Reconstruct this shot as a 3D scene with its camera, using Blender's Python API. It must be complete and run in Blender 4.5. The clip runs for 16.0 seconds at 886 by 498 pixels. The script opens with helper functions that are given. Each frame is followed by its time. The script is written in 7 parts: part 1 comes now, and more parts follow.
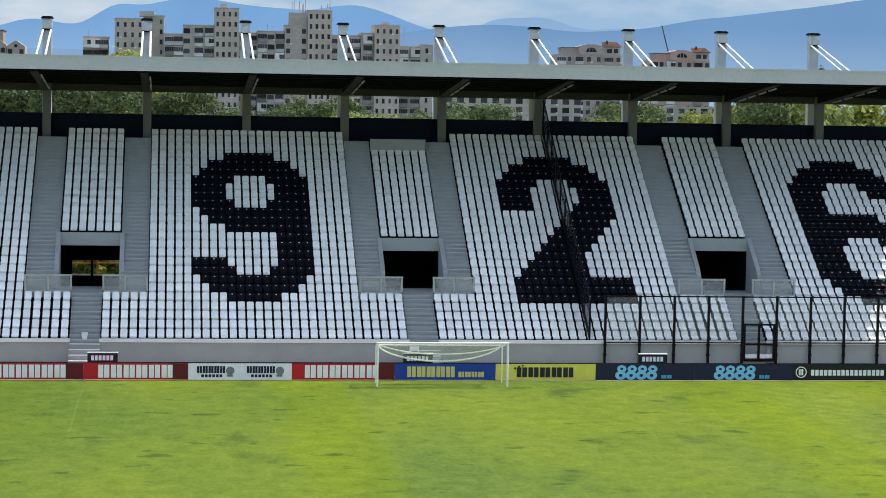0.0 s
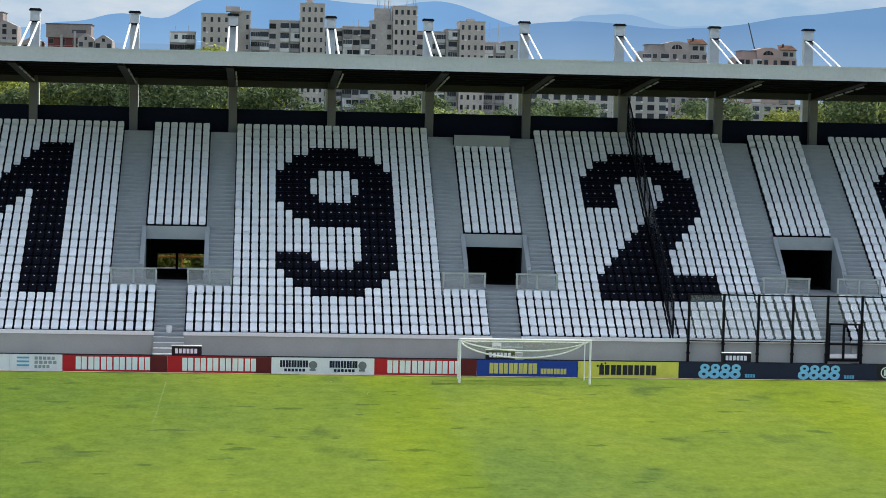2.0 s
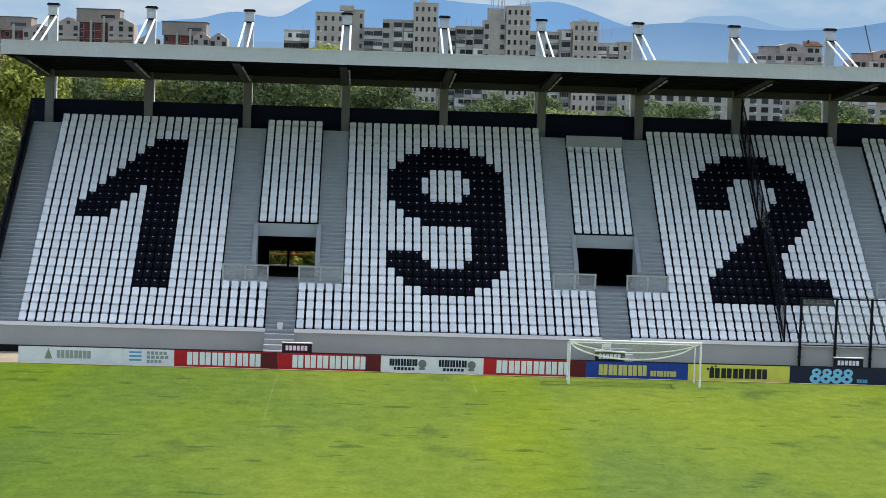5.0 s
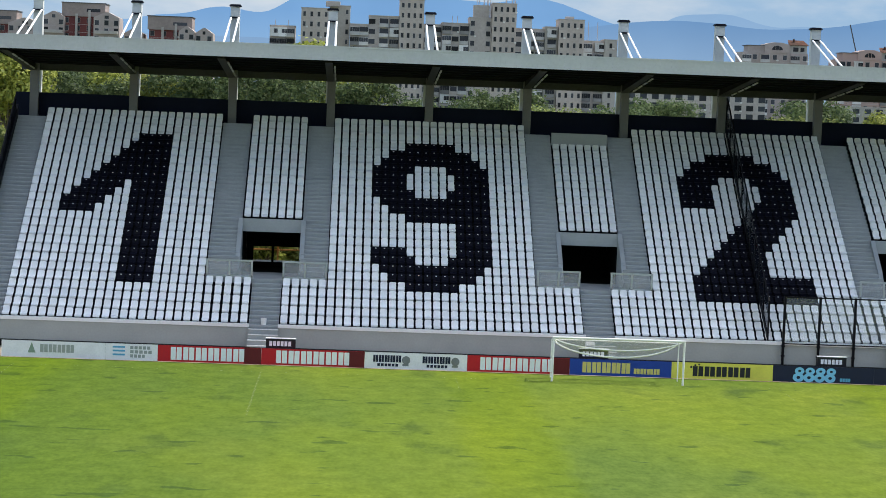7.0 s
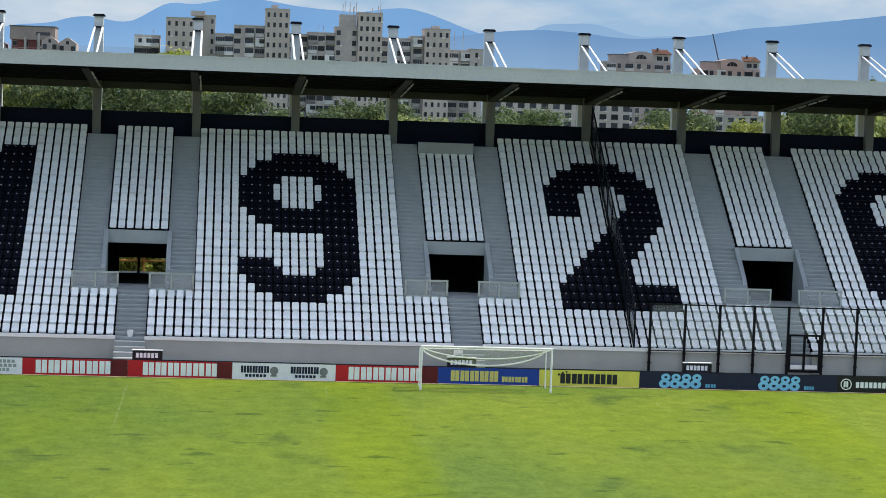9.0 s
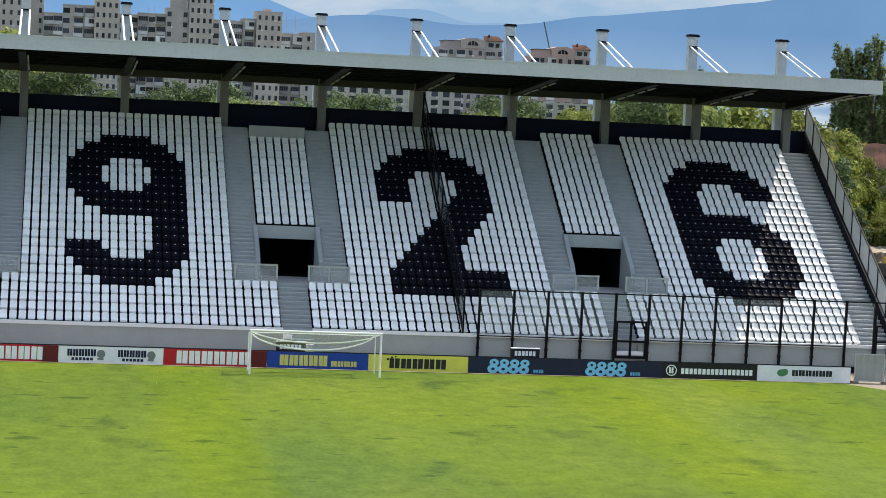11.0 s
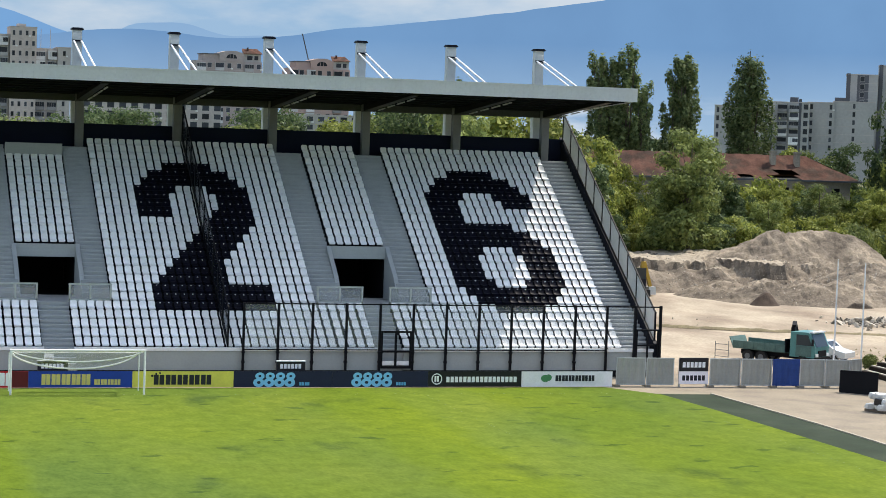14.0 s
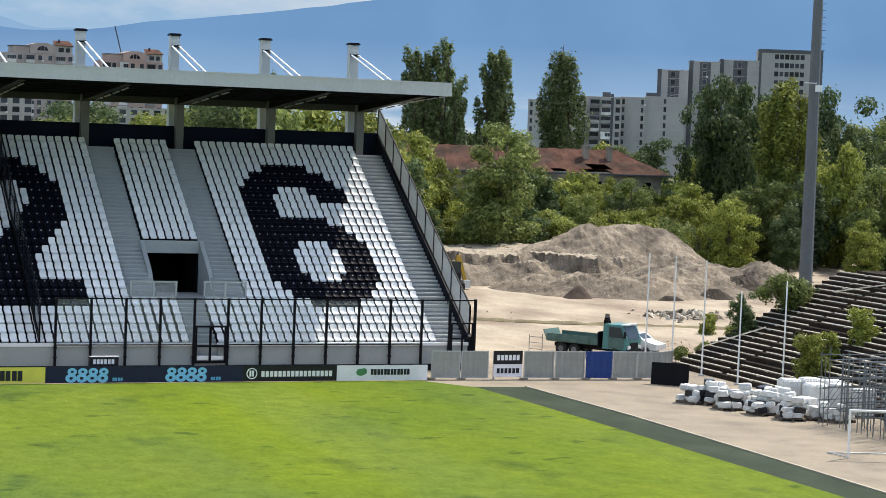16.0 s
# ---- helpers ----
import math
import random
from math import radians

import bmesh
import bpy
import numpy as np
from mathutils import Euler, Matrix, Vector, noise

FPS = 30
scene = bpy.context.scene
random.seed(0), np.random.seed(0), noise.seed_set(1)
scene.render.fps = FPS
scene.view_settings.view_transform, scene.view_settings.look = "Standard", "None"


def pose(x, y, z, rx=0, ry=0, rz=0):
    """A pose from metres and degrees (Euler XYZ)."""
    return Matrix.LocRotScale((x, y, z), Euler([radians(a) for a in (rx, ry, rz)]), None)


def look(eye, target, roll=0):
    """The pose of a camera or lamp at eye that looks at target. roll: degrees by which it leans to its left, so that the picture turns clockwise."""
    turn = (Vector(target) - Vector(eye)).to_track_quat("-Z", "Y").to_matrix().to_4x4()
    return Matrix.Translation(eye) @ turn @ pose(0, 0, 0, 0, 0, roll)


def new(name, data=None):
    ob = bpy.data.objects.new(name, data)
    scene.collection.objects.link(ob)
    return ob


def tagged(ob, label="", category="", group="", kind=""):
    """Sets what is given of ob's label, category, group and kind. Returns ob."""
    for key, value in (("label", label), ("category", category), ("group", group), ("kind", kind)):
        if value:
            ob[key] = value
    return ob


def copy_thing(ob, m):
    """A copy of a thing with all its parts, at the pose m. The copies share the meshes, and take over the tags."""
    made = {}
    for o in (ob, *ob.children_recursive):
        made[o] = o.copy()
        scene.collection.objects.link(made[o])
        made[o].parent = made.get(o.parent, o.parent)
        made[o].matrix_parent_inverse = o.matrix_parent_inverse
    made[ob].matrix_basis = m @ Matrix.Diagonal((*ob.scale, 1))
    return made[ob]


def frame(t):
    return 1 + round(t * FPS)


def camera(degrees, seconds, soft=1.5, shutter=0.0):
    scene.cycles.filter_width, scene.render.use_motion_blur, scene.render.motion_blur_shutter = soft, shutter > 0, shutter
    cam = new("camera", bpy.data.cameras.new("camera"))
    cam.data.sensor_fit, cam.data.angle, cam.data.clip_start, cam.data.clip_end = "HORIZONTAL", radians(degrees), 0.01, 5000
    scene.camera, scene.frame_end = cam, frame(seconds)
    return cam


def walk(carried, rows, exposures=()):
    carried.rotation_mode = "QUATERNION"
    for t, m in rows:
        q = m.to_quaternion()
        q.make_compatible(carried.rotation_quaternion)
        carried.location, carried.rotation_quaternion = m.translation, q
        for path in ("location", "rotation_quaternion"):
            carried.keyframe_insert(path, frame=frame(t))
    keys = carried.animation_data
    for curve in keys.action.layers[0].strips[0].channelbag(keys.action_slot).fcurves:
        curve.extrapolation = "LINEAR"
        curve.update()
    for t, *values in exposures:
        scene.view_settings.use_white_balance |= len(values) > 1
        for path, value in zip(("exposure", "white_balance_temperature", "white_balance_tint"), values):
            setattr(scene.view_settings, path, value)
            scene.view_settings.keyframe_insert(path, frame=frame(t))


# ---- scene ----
import itertools

# ---------------------------------------------------------------- camera
cam = camera(23.315, 16.0, soft=0.65)
EYE = (-15.53, -120.18, 15.85)
# seconds, heading (left +), tilt (up +), lean
TURNS = [
    (0.00, -7.316, -3.769, 0.992),
    (0.50, -6.807, -3.828, 1.075),
    (1.00, -6.240, -3.875, 1.179),
    (1.50, -5.655, -3.913, 1.221),
    (2.00, -5.090, -3.914, 1.330),
    (2.50, -4.583, -3.900, 1.328),
    (3.00, -4.127, -3.891, 1.381),
    (3.50, -3.707, -3.912, 1.479),
    (4.00, -3.239, -3.938, 1.587),
    (4.50, -2.676, -3.977, 1.778),
    (4.70, -2.450, -3.983, 1.752),
    (5.10, -2.040, -4.001, 1.844),
    (5.50, -1.747, -4.026, 1.995),
    (5.90, -1.626, -4.050, 2.154),
    (6.30, -1.731, -4.067, 2.274),
    (6.80, -2.264, -4.068, 2.291),
    (7.00, -2.554, -4.073, 2.212),
    (7.50, -3.365, -4.029, 2.055),
    (8.00, -4.223, -3.868, 1.878),
    (8.20, -4.586, -3.784, 1.744),
    (8.60, -5.310, -3.726, 1.791),
    (9.00, -6.084, -3.693, 2.038),
    (9.40, -6.908, -3.683, 2.384),
    (9.80, -7.780, -3.694, 2.723),
    (10.15, -8.581, -3.722, 2.934),
    (10.50, -9.417, -3.764, 2.991),
    (11.00, -10.634, -3.908, 2.869),
    (11.50, -11.640, -3.982, 2.524),
    (12.00, -12.660, -3.940, 2.047),
    (12.50, -13.611, -3.790, 1.757),
    (13.00, -14.561, -3.610, 1.718),
    (13.50, -15.743, -3.419, 1.831),
    (14.00, -16.936, -3.325, 2.021),
    (14.50, -18.119, -3.309, 2.188),
    (15.00, -19.503, -3.343, 2.309),
    (15.50, -20.737, -3.349, 2.335),
    (16.00, -21.877, -3.307, 2.197),
]
walk(cam, [(t, pose(*EYE, 90 + tilt, 0, yaw) @ pose(0, 0, 0, 0, 0, lean)) for t, yaw, tilt, lean in TURNS], [(0.0, 0.95, 6800, 9.5), (16.0, 0.95, 6800, 9.5)])

# ---------------------------------------------------------------- light
SUN_TO = Vector((0.66, 0.30, 1.0)).normalized()
world = bpy.data.worlds.new("sky")
scene.world = world
world.use_nodes = True
wn, wl = world.node_tree.nodes, world.node_tree.links
wn.clear()
sky = wn.new("ShaderNodeTexSky")
sky.sky_type = "NISHITA"
sky.sun_disc = False
sky.sun_elevation = math.asin(SUN_TO.z)
sky.sun_rotation = math.atan2(SUN_TO.x, SUN_TO.y)
sky.air_density, sky.dust_density, sky.ozone_density = 1.0, 0.1, 3.0
wc = wn.new("ShaderNodeTexCoord")
wm = wn.new("ShaderNodeMapping")
wm.inputs["Scale"].default_value = (2.2, 2.2, 11.0)
wnoise = wn.new("ShaderNodeTexNoise")
wnoise.inputs["Scale"].default_value = 2.6
wnoise.inputs["Detail"].default_value = 7.0
wnoise.inputs["Roughness"].default_value = 0.58
wramp = wn.new("ShaderNodeValToRGB")
wramp.color_ramp.elements[0].position, wramp.color_ramp.elements[1].position = 0.44, 0.66
wramp.color_ramp.elements[0].color, wramp.color_ramp.elements[1].color = (0, 0, 0, 1), (0.85, 0.85, 0.85, 1)
wmix = wn.new("ShaderNodeMix")
wmix.data_type = "RGBA"
wmix.inputs["B"].default_value = (11.0, 11.5, 12.2, 1)
wbg = wn.new("ShaderNodeBackground")
wbg.inputs["Strength"].default_value = 0.10
wout = wn.new("ShaderNodeOutputWorld")
wl.new(wc.outputs["Generated"], wm.inputs["Vector"])
wl.new(wm.outputs["Vector"], wnoise.inputs["Vector"])
wl.new(wnoise.outputs["Fac"], wramp.inputs["Fac"])
# bright cloud only high overhead, out of view, added to light the lower rows
wsep = wn.new("ShaderNodeSeparateXYZ")
whigh = wn.new("ShaderNodeMapRange")
whigh.inputs["From Min"].default_value, whigh.inputs["From Max"].default_value = 0.20, 0.60
whigh.inputs["To Min"].default_value, whigh.inputs["To Max"].default_value = 0.0, 1.0
wmul = wn.new("ShaderNodeMath")
wmul.operation = "MULTIPLY"
wl.new(wc.outputs["Generated"], wsep.inputs["Vector"])
wl.new(wsep.outputs["Z"], whigh.inputs["Value"])
wl.new(wramp.outputs["Color"], wmul.inputs[0])
wl.new(whigh.outputs["Result"], wmul.inputs[1])
wl.new(wmul.outputs["Value"], wmix.inputs["Factor"])
wl.new(sky.outputs["Color"], wmix.inputs["A"])
wl.new(wmix.outputs["Result"], wbg.inputs["Color"])
wl.new(wbg.outputs["Background"], wout.inputs["Surface"])

sun = new("sun", bpy.data.lights.new("sun", "SUN"))
sun.data.energy, sun.data.angle, sun.data.color = 3.0, radians(0.55), (1.0, 0.95, 0.87)
sun.matrix_world = look(SUN_TO * 300, (0, 0, 0))

# ---------------------------------------------------------------- materials
def material(name, colour, rough=0.7, metal=0.0, spread=0.12, scale=6.0, fine=60.0, bump=0.0, spec=0.4, second=None, second_at=(0.5, 0.7), second_scale=1.0, random_value=0.0, stretch=(1, 1, 1), alpha=1.0):
    m = bpy.data.materials.new(name)
    m.use_nodes = True
    n, l = m.node_tree.nodes, m.node_tree.links
    b = n["Principled BSDF"]
    b.inputs["Roughness"].default_value, b.inputs["Metallic"].default_value = rough, metal
    b.inputs["Specular IOR Level"].default_value = spec
    co = n.new("ShaderNodeTexCoord")
    mp = n.new("ShaderNodeMapping")
    mp.inputs["Scale"].default_value = stretch
    l.new(co.outputs["Object"], mp.inputs["Vector"])

    def noise_at(s, detail=5.0):
        t = n.new("ShaderNodeTexNoise")
        t.inputs["Scale"].default_value, t.inputs["Detail"].default_value = s, detail
        l.new(mp.outputs["Vector"], t.inputs["Vector"])
        return t.outputs["Fac"]

    def mixed(kind, fac, a, bb):
        x = n.new("ShaderNodeMix")
        x.data_type, x.blend_type = "RGBA", kind
        for key, val in (("Factor", fac), ("A", a), ("B", bb)):
            if isinstance(val, bpy.types.NodeSocket):
                l.new(val, x.inputs[key])
            else:
                x.inputs[key].default_value = val
        return x.outputs["Result"]

    def ramp(fac, lo, hi, a=(0, 0, 0, 1), bb=(1, 1, 1, 1)):
        r = n.new("ShaderNodeValToRGB")
        r.color_ramp.elements[0].position, r.color_ramp.elements[1].position = lo, hi
        r.color_ramp.elements[0].color, r.color_ramp.elements[1].color = a, bb
        l.new(fac, r.inputs["Fac"])
        return r.outputs["Color"]

    c = (*colour, 1)
    if second:
        c = mixed("MIX", ramp(noise_at(second_scale, 7.0), *second_at), c, (*second, 1))
    v = 1 - spread
    w = 1 + spread
    c = mixed("MULTIPLY", 1.0, c, ramp(noise_at(scale), 0.3, 0.7, (v, v, v, 1), (w, w, w, 1)))
    v2, w2 = 1 - spread * 0.7, 1 + spread * 0.7
    c = mixed("MULTIPLY", 1.0, c, ramp(noise_at(fine, 2.0), 0.3, 0.7, (v2, v2, v2, 1), (w2, w2, w2, 1)))
    if random_value:
        oi = n.new("ShaderNodeObjectInfo")
        c = mixed("MULTIPLY", 1.0, c, ramp(oi.outputs["Random"], 0.0, 1.0, (1 - random_value,) * 3 + (1,), (1 + random_value,) * 3 + (1,)))
    l.new(c, b.inputs["Base Color"])
    if bump:
        bn = n.new("ShaderNodeBump")
        bn.inputs["Strength"].default_value = bump
        bn.inputs["Distance"].default_value = 0.05
        l.new(noise_at(fine * 0.6, 4.0), bn.inputs["Height"])
        l.new(bn.outputs["Normal"], b.inputs["Normal"])
    if alpha < 1:
        b.inputs["Alpha"].default_value = alpha
    return m


def leafy(name, dark, light, rough=0.55):
    m = bpy.data.materials.new(name)
    m.use_nodes = True
    n, l = m.node_tree.nodes, m.node_tree.links
    b = n["Principled BSDF"]
    b.inputs["Roughness"].default_value = rough
    b.inputs["Specular IOR Level"].default_value = 0.12
    g = n.new("ShaderNodeNewGeometry")
    r = n.new("ShaderNodeValToRGB")
    r.color_ramp.elements[0].color, r.color_ramp.elements[1].color = (*dark, 1), (*light, 1)
    l.new(g.outputs["Random Per Island"], r.inputs["Fac"])
    oi = n.new("ShaderNodeObjectInfo")
    hs = n.new("ShaderNodeHueSaturation")
    mr = n.new("ShaderNodeMapRange")
    mr.inputs["To Min"].default_value, mr.inputs["To Max"].default_value = 0.75, 1.25
    l.new(oi.outputs["Random"], mr.inputs["Value"])
    l.new(mr.outputs["Result"], hs.inputs["Value"])
    l.new(r.outputs["Color"], hs.inputs["Color"])
    l.new(hs.outputs["Color"], b.inputs["Base Color"])
    tr = n.new("ShaderNodeBsdfTranslucent")
    l.new(hs.outputs["Color"], tr.inputs["Color"])
    ms = n.new("ShaderNodeMixShader")
    ms.inputs["Fac"].default_value = 0.36
    l.new(b.outputs["BSDF"], ms.inputs[1])
    l.new(tr.outputs["BSDF"], ms.inputs[2])
    l.new(ms.outputs["Shader"], n["Material Output"].inputs["Surface"])
    return m


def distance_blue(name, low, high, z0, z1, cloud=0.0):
    """Mountains as a plain glow with kilometres of haze painted in, paler towards the plain."""
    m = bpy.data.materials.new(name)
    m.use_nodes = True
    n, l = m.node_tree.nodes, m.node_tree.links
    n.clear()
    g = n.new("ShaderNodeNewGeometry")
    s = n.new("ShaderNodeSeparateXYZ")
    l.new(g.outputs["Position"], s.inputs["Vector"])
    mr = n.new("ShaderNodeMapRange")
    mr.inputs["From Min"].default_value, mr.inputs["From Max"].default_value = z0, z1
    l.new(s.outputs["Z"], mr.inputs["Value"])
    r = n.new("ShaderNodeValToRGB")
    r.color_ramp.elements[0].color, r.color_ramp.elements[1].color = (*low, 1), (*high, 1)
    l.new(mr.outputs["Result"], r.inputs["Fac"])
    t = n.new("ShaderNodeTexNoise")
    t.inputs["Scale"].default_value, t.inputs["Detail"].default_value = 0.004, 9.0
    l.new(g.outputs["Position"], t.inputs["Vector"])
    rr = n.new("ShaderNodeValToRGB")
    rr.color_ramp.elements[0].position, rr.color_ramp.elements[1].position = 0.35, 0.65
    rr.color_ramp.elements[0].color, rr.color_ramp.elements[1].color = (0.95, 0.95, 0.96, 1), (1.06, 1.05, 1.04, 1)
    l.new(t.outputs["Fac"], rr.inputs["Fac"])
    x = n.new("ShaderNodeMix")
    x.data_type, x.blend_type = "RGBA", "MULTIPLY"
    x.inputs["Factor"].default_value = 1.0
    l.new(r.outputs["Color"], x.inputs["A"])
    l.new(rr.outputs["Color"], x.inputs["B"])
    # thin cloud lying low on the plain, painted into the glow
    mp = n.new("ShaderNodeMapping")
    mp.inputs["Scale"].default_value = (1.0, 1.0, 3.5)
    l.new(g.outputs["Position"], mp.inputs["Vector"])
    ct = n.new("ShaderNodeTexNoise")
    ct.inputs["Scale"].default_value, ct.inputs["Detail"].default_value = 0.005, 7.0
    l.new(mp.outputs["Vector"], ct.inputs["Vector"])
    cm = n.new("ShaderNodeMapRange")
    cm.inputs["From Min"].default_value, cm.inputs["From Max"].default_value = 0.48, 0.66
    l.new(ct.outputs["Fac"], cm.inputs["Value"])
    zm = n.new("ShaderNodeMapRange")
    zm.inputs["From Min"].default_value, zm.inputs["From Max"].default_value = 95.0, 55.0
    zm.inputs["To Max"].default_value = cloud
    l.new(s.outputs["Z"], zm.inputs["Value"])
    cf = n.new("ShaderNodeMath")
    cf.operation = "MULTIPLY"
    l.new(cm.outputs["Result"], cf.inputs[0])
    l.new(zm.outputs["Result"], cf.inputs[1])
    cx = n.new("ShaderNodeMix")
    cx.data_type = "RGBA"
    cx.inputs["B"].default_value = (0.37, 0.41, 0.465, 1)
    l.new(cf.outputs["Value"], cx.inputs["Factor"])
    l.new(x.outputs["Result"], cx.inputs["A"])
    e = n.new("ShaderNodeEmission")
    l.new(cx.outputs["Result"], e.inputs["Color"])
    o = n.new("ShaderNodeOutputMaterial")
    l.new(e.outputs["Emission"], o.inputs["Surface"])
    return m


def clear_sheet(name, colour, alpha, rough=0.15):
    m = material(name, colour, rough, spread=0.05, scale=0.8, fine=5.0, spec=0.5, alpha=alpha)
    return m


M_GREY = material("painted_concrete", (0.36, 0.38, 0.385), 0.75, spread=0.07, scale=0.9, fine=14.0, bump=0.05)
M_STEP = material("worn_step_concrete", (0.365, 0.38, 0.385), 0.8, spread=0.1, scale=1.3, fine=20.0, bump=0.08)
M_STEP_D = material("shadow_tone_concrete", (0.30, 0.31, 0.315), 0.85, spread=0.1, scale=1.3, fine=20.0)
M_NOSE = material("pale_step_nosing", (0.375, 0.39, 0.395), 0.7, spread=0.08, scale=1.0, fine=12.0)
M_NOSE_L = material("sunlit_tone_nosing", (0.45, 0.46, 0.46), 0.6, spread=0.08, scale=1.0, fine=12.0)
# near-black terrace under the seats, unlike the grey stairs beside it
M_DARKTREAD = material("near_black_terrace", (0.012, 0.012, 0.016), 0.9, spec=0.1, spread=0.15, scale=2.0)
M_WALL = material("front_wall_render", (0.345, 0.368, 0.355), 0.8, spread=0.06, scale=0.6, fine=9.0, bump=0.05)
M_CAP = material("white_coping", (0.78, 0.79, 0.8), 0.5, spread=0.04)
M_SEAT_W = material("white_seat_plastic", (0.905, 0.90, 0.895), 0.55, spread=0.05, scale=3.0, fine=20.0, random_value=0.07)
M_SEAT_B = material("black_seat_plastic", (0.0026, 0.003, 0.009), 0.5, spec=0.10, spread=0.15, scale=3.0, random_value=0.2)
M_TAG = material("white_tag", (0.75, 0.76, 0.8), 0.5, spread=0.02)
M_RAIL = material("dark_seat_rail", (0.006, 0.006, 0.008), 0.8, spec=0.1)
M_STEEL_D = material("dark_steel_paint", (0.010, 0.011, 0.018), 0.6, spec=0.15, spread=0.1)
M_BLACK = material("black_steel_paint", (0.005, 0.005, 0.007), 0.6, spec=0.15, spread=0.1)
M_NAVY = material("navy_cladding", (0.006, 0.009, 0.022), 0.7, spec=0.1, spread=0.1, scale=0.7)
M_GALV = material("galvanised_steel", (0.50, 0.52, 0.53), 0.4, metal=0.5, spread=0.1, scale=2.0, fine=30.0)
M_FASCIA = material("grey_metal_fascia", (0.51, 0.525, 0.525), 0.45, spread=0.05, scale=0.5, fine=6.0)
M_FASCIA_J = material("fascia_joint", (0.50, 0.512, 0.525), 0.5)
# near-black base tones for the roof's deck, beams and purlins
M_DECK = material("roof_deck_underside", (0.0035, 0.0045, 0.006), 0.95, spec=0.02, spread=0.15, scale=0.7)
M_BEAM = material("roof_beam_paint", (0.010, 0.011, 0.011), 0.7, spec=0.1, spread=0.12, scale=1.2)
M_BACKBEAM = material("back_beam_grey", (0.052, 0.056, 0.056), 0.7)
M_FLANGE = material("beam_flange_grey", (0.035, 0.037, 0.036), 0.6, spec=0.2, spread=0.1, scale=1.0)
M_LAMP = material("pale_lamp_housing", (0.42, 0.44, 0.43), 0.5, spread=0.05)
M_PURLIN = material("dark_purlin", (0.014, 0.017, 0.022), 0.7, spec=0.1, spread=0.12, scale=1.0)
M_COLUMN = material("concrete_column", (0.17, 0.172, 0.17), 0.8, spread=0.1, scale=1.0, fine=15.0)
M_PYLON = material("pale_pylon_render", (0.60, 0.62, 0.60), 0.7, spread=0.06, scale=0.8, fine=8.0)
M_WHITE = material("white_paint", (0.88, 0.88, 0.87), 0.4, spread=0.04)
M_NET = material("white_net", (0.82, 0.80, 0.84), 0.8, spread=0.1, scale=2.0, fine=40.0, alpha=0.24)
M_GLASS = clear_sheet("clear_acrylic", (0.55, 0.6, 0.6), 0.10)
M_MESH = clear_sheet("smoky_acrylic", (0.02, 0.024, 0.036), 0.42, 0.3)
M_FROST = clear_sheet("frosted_panel", (0.50, 0.53, 0.55), 0.72, 0.4)
M_TIMBER = material("orange_timber", (0.62, 0.28, 0.07), 0.6, spread=0.15, scale=2.0, fine=15.0)
M_PAINTED_DARK = material("painted_dark_interior", (0.010, 0.010, 0.010), 0.95, spec=0.05)


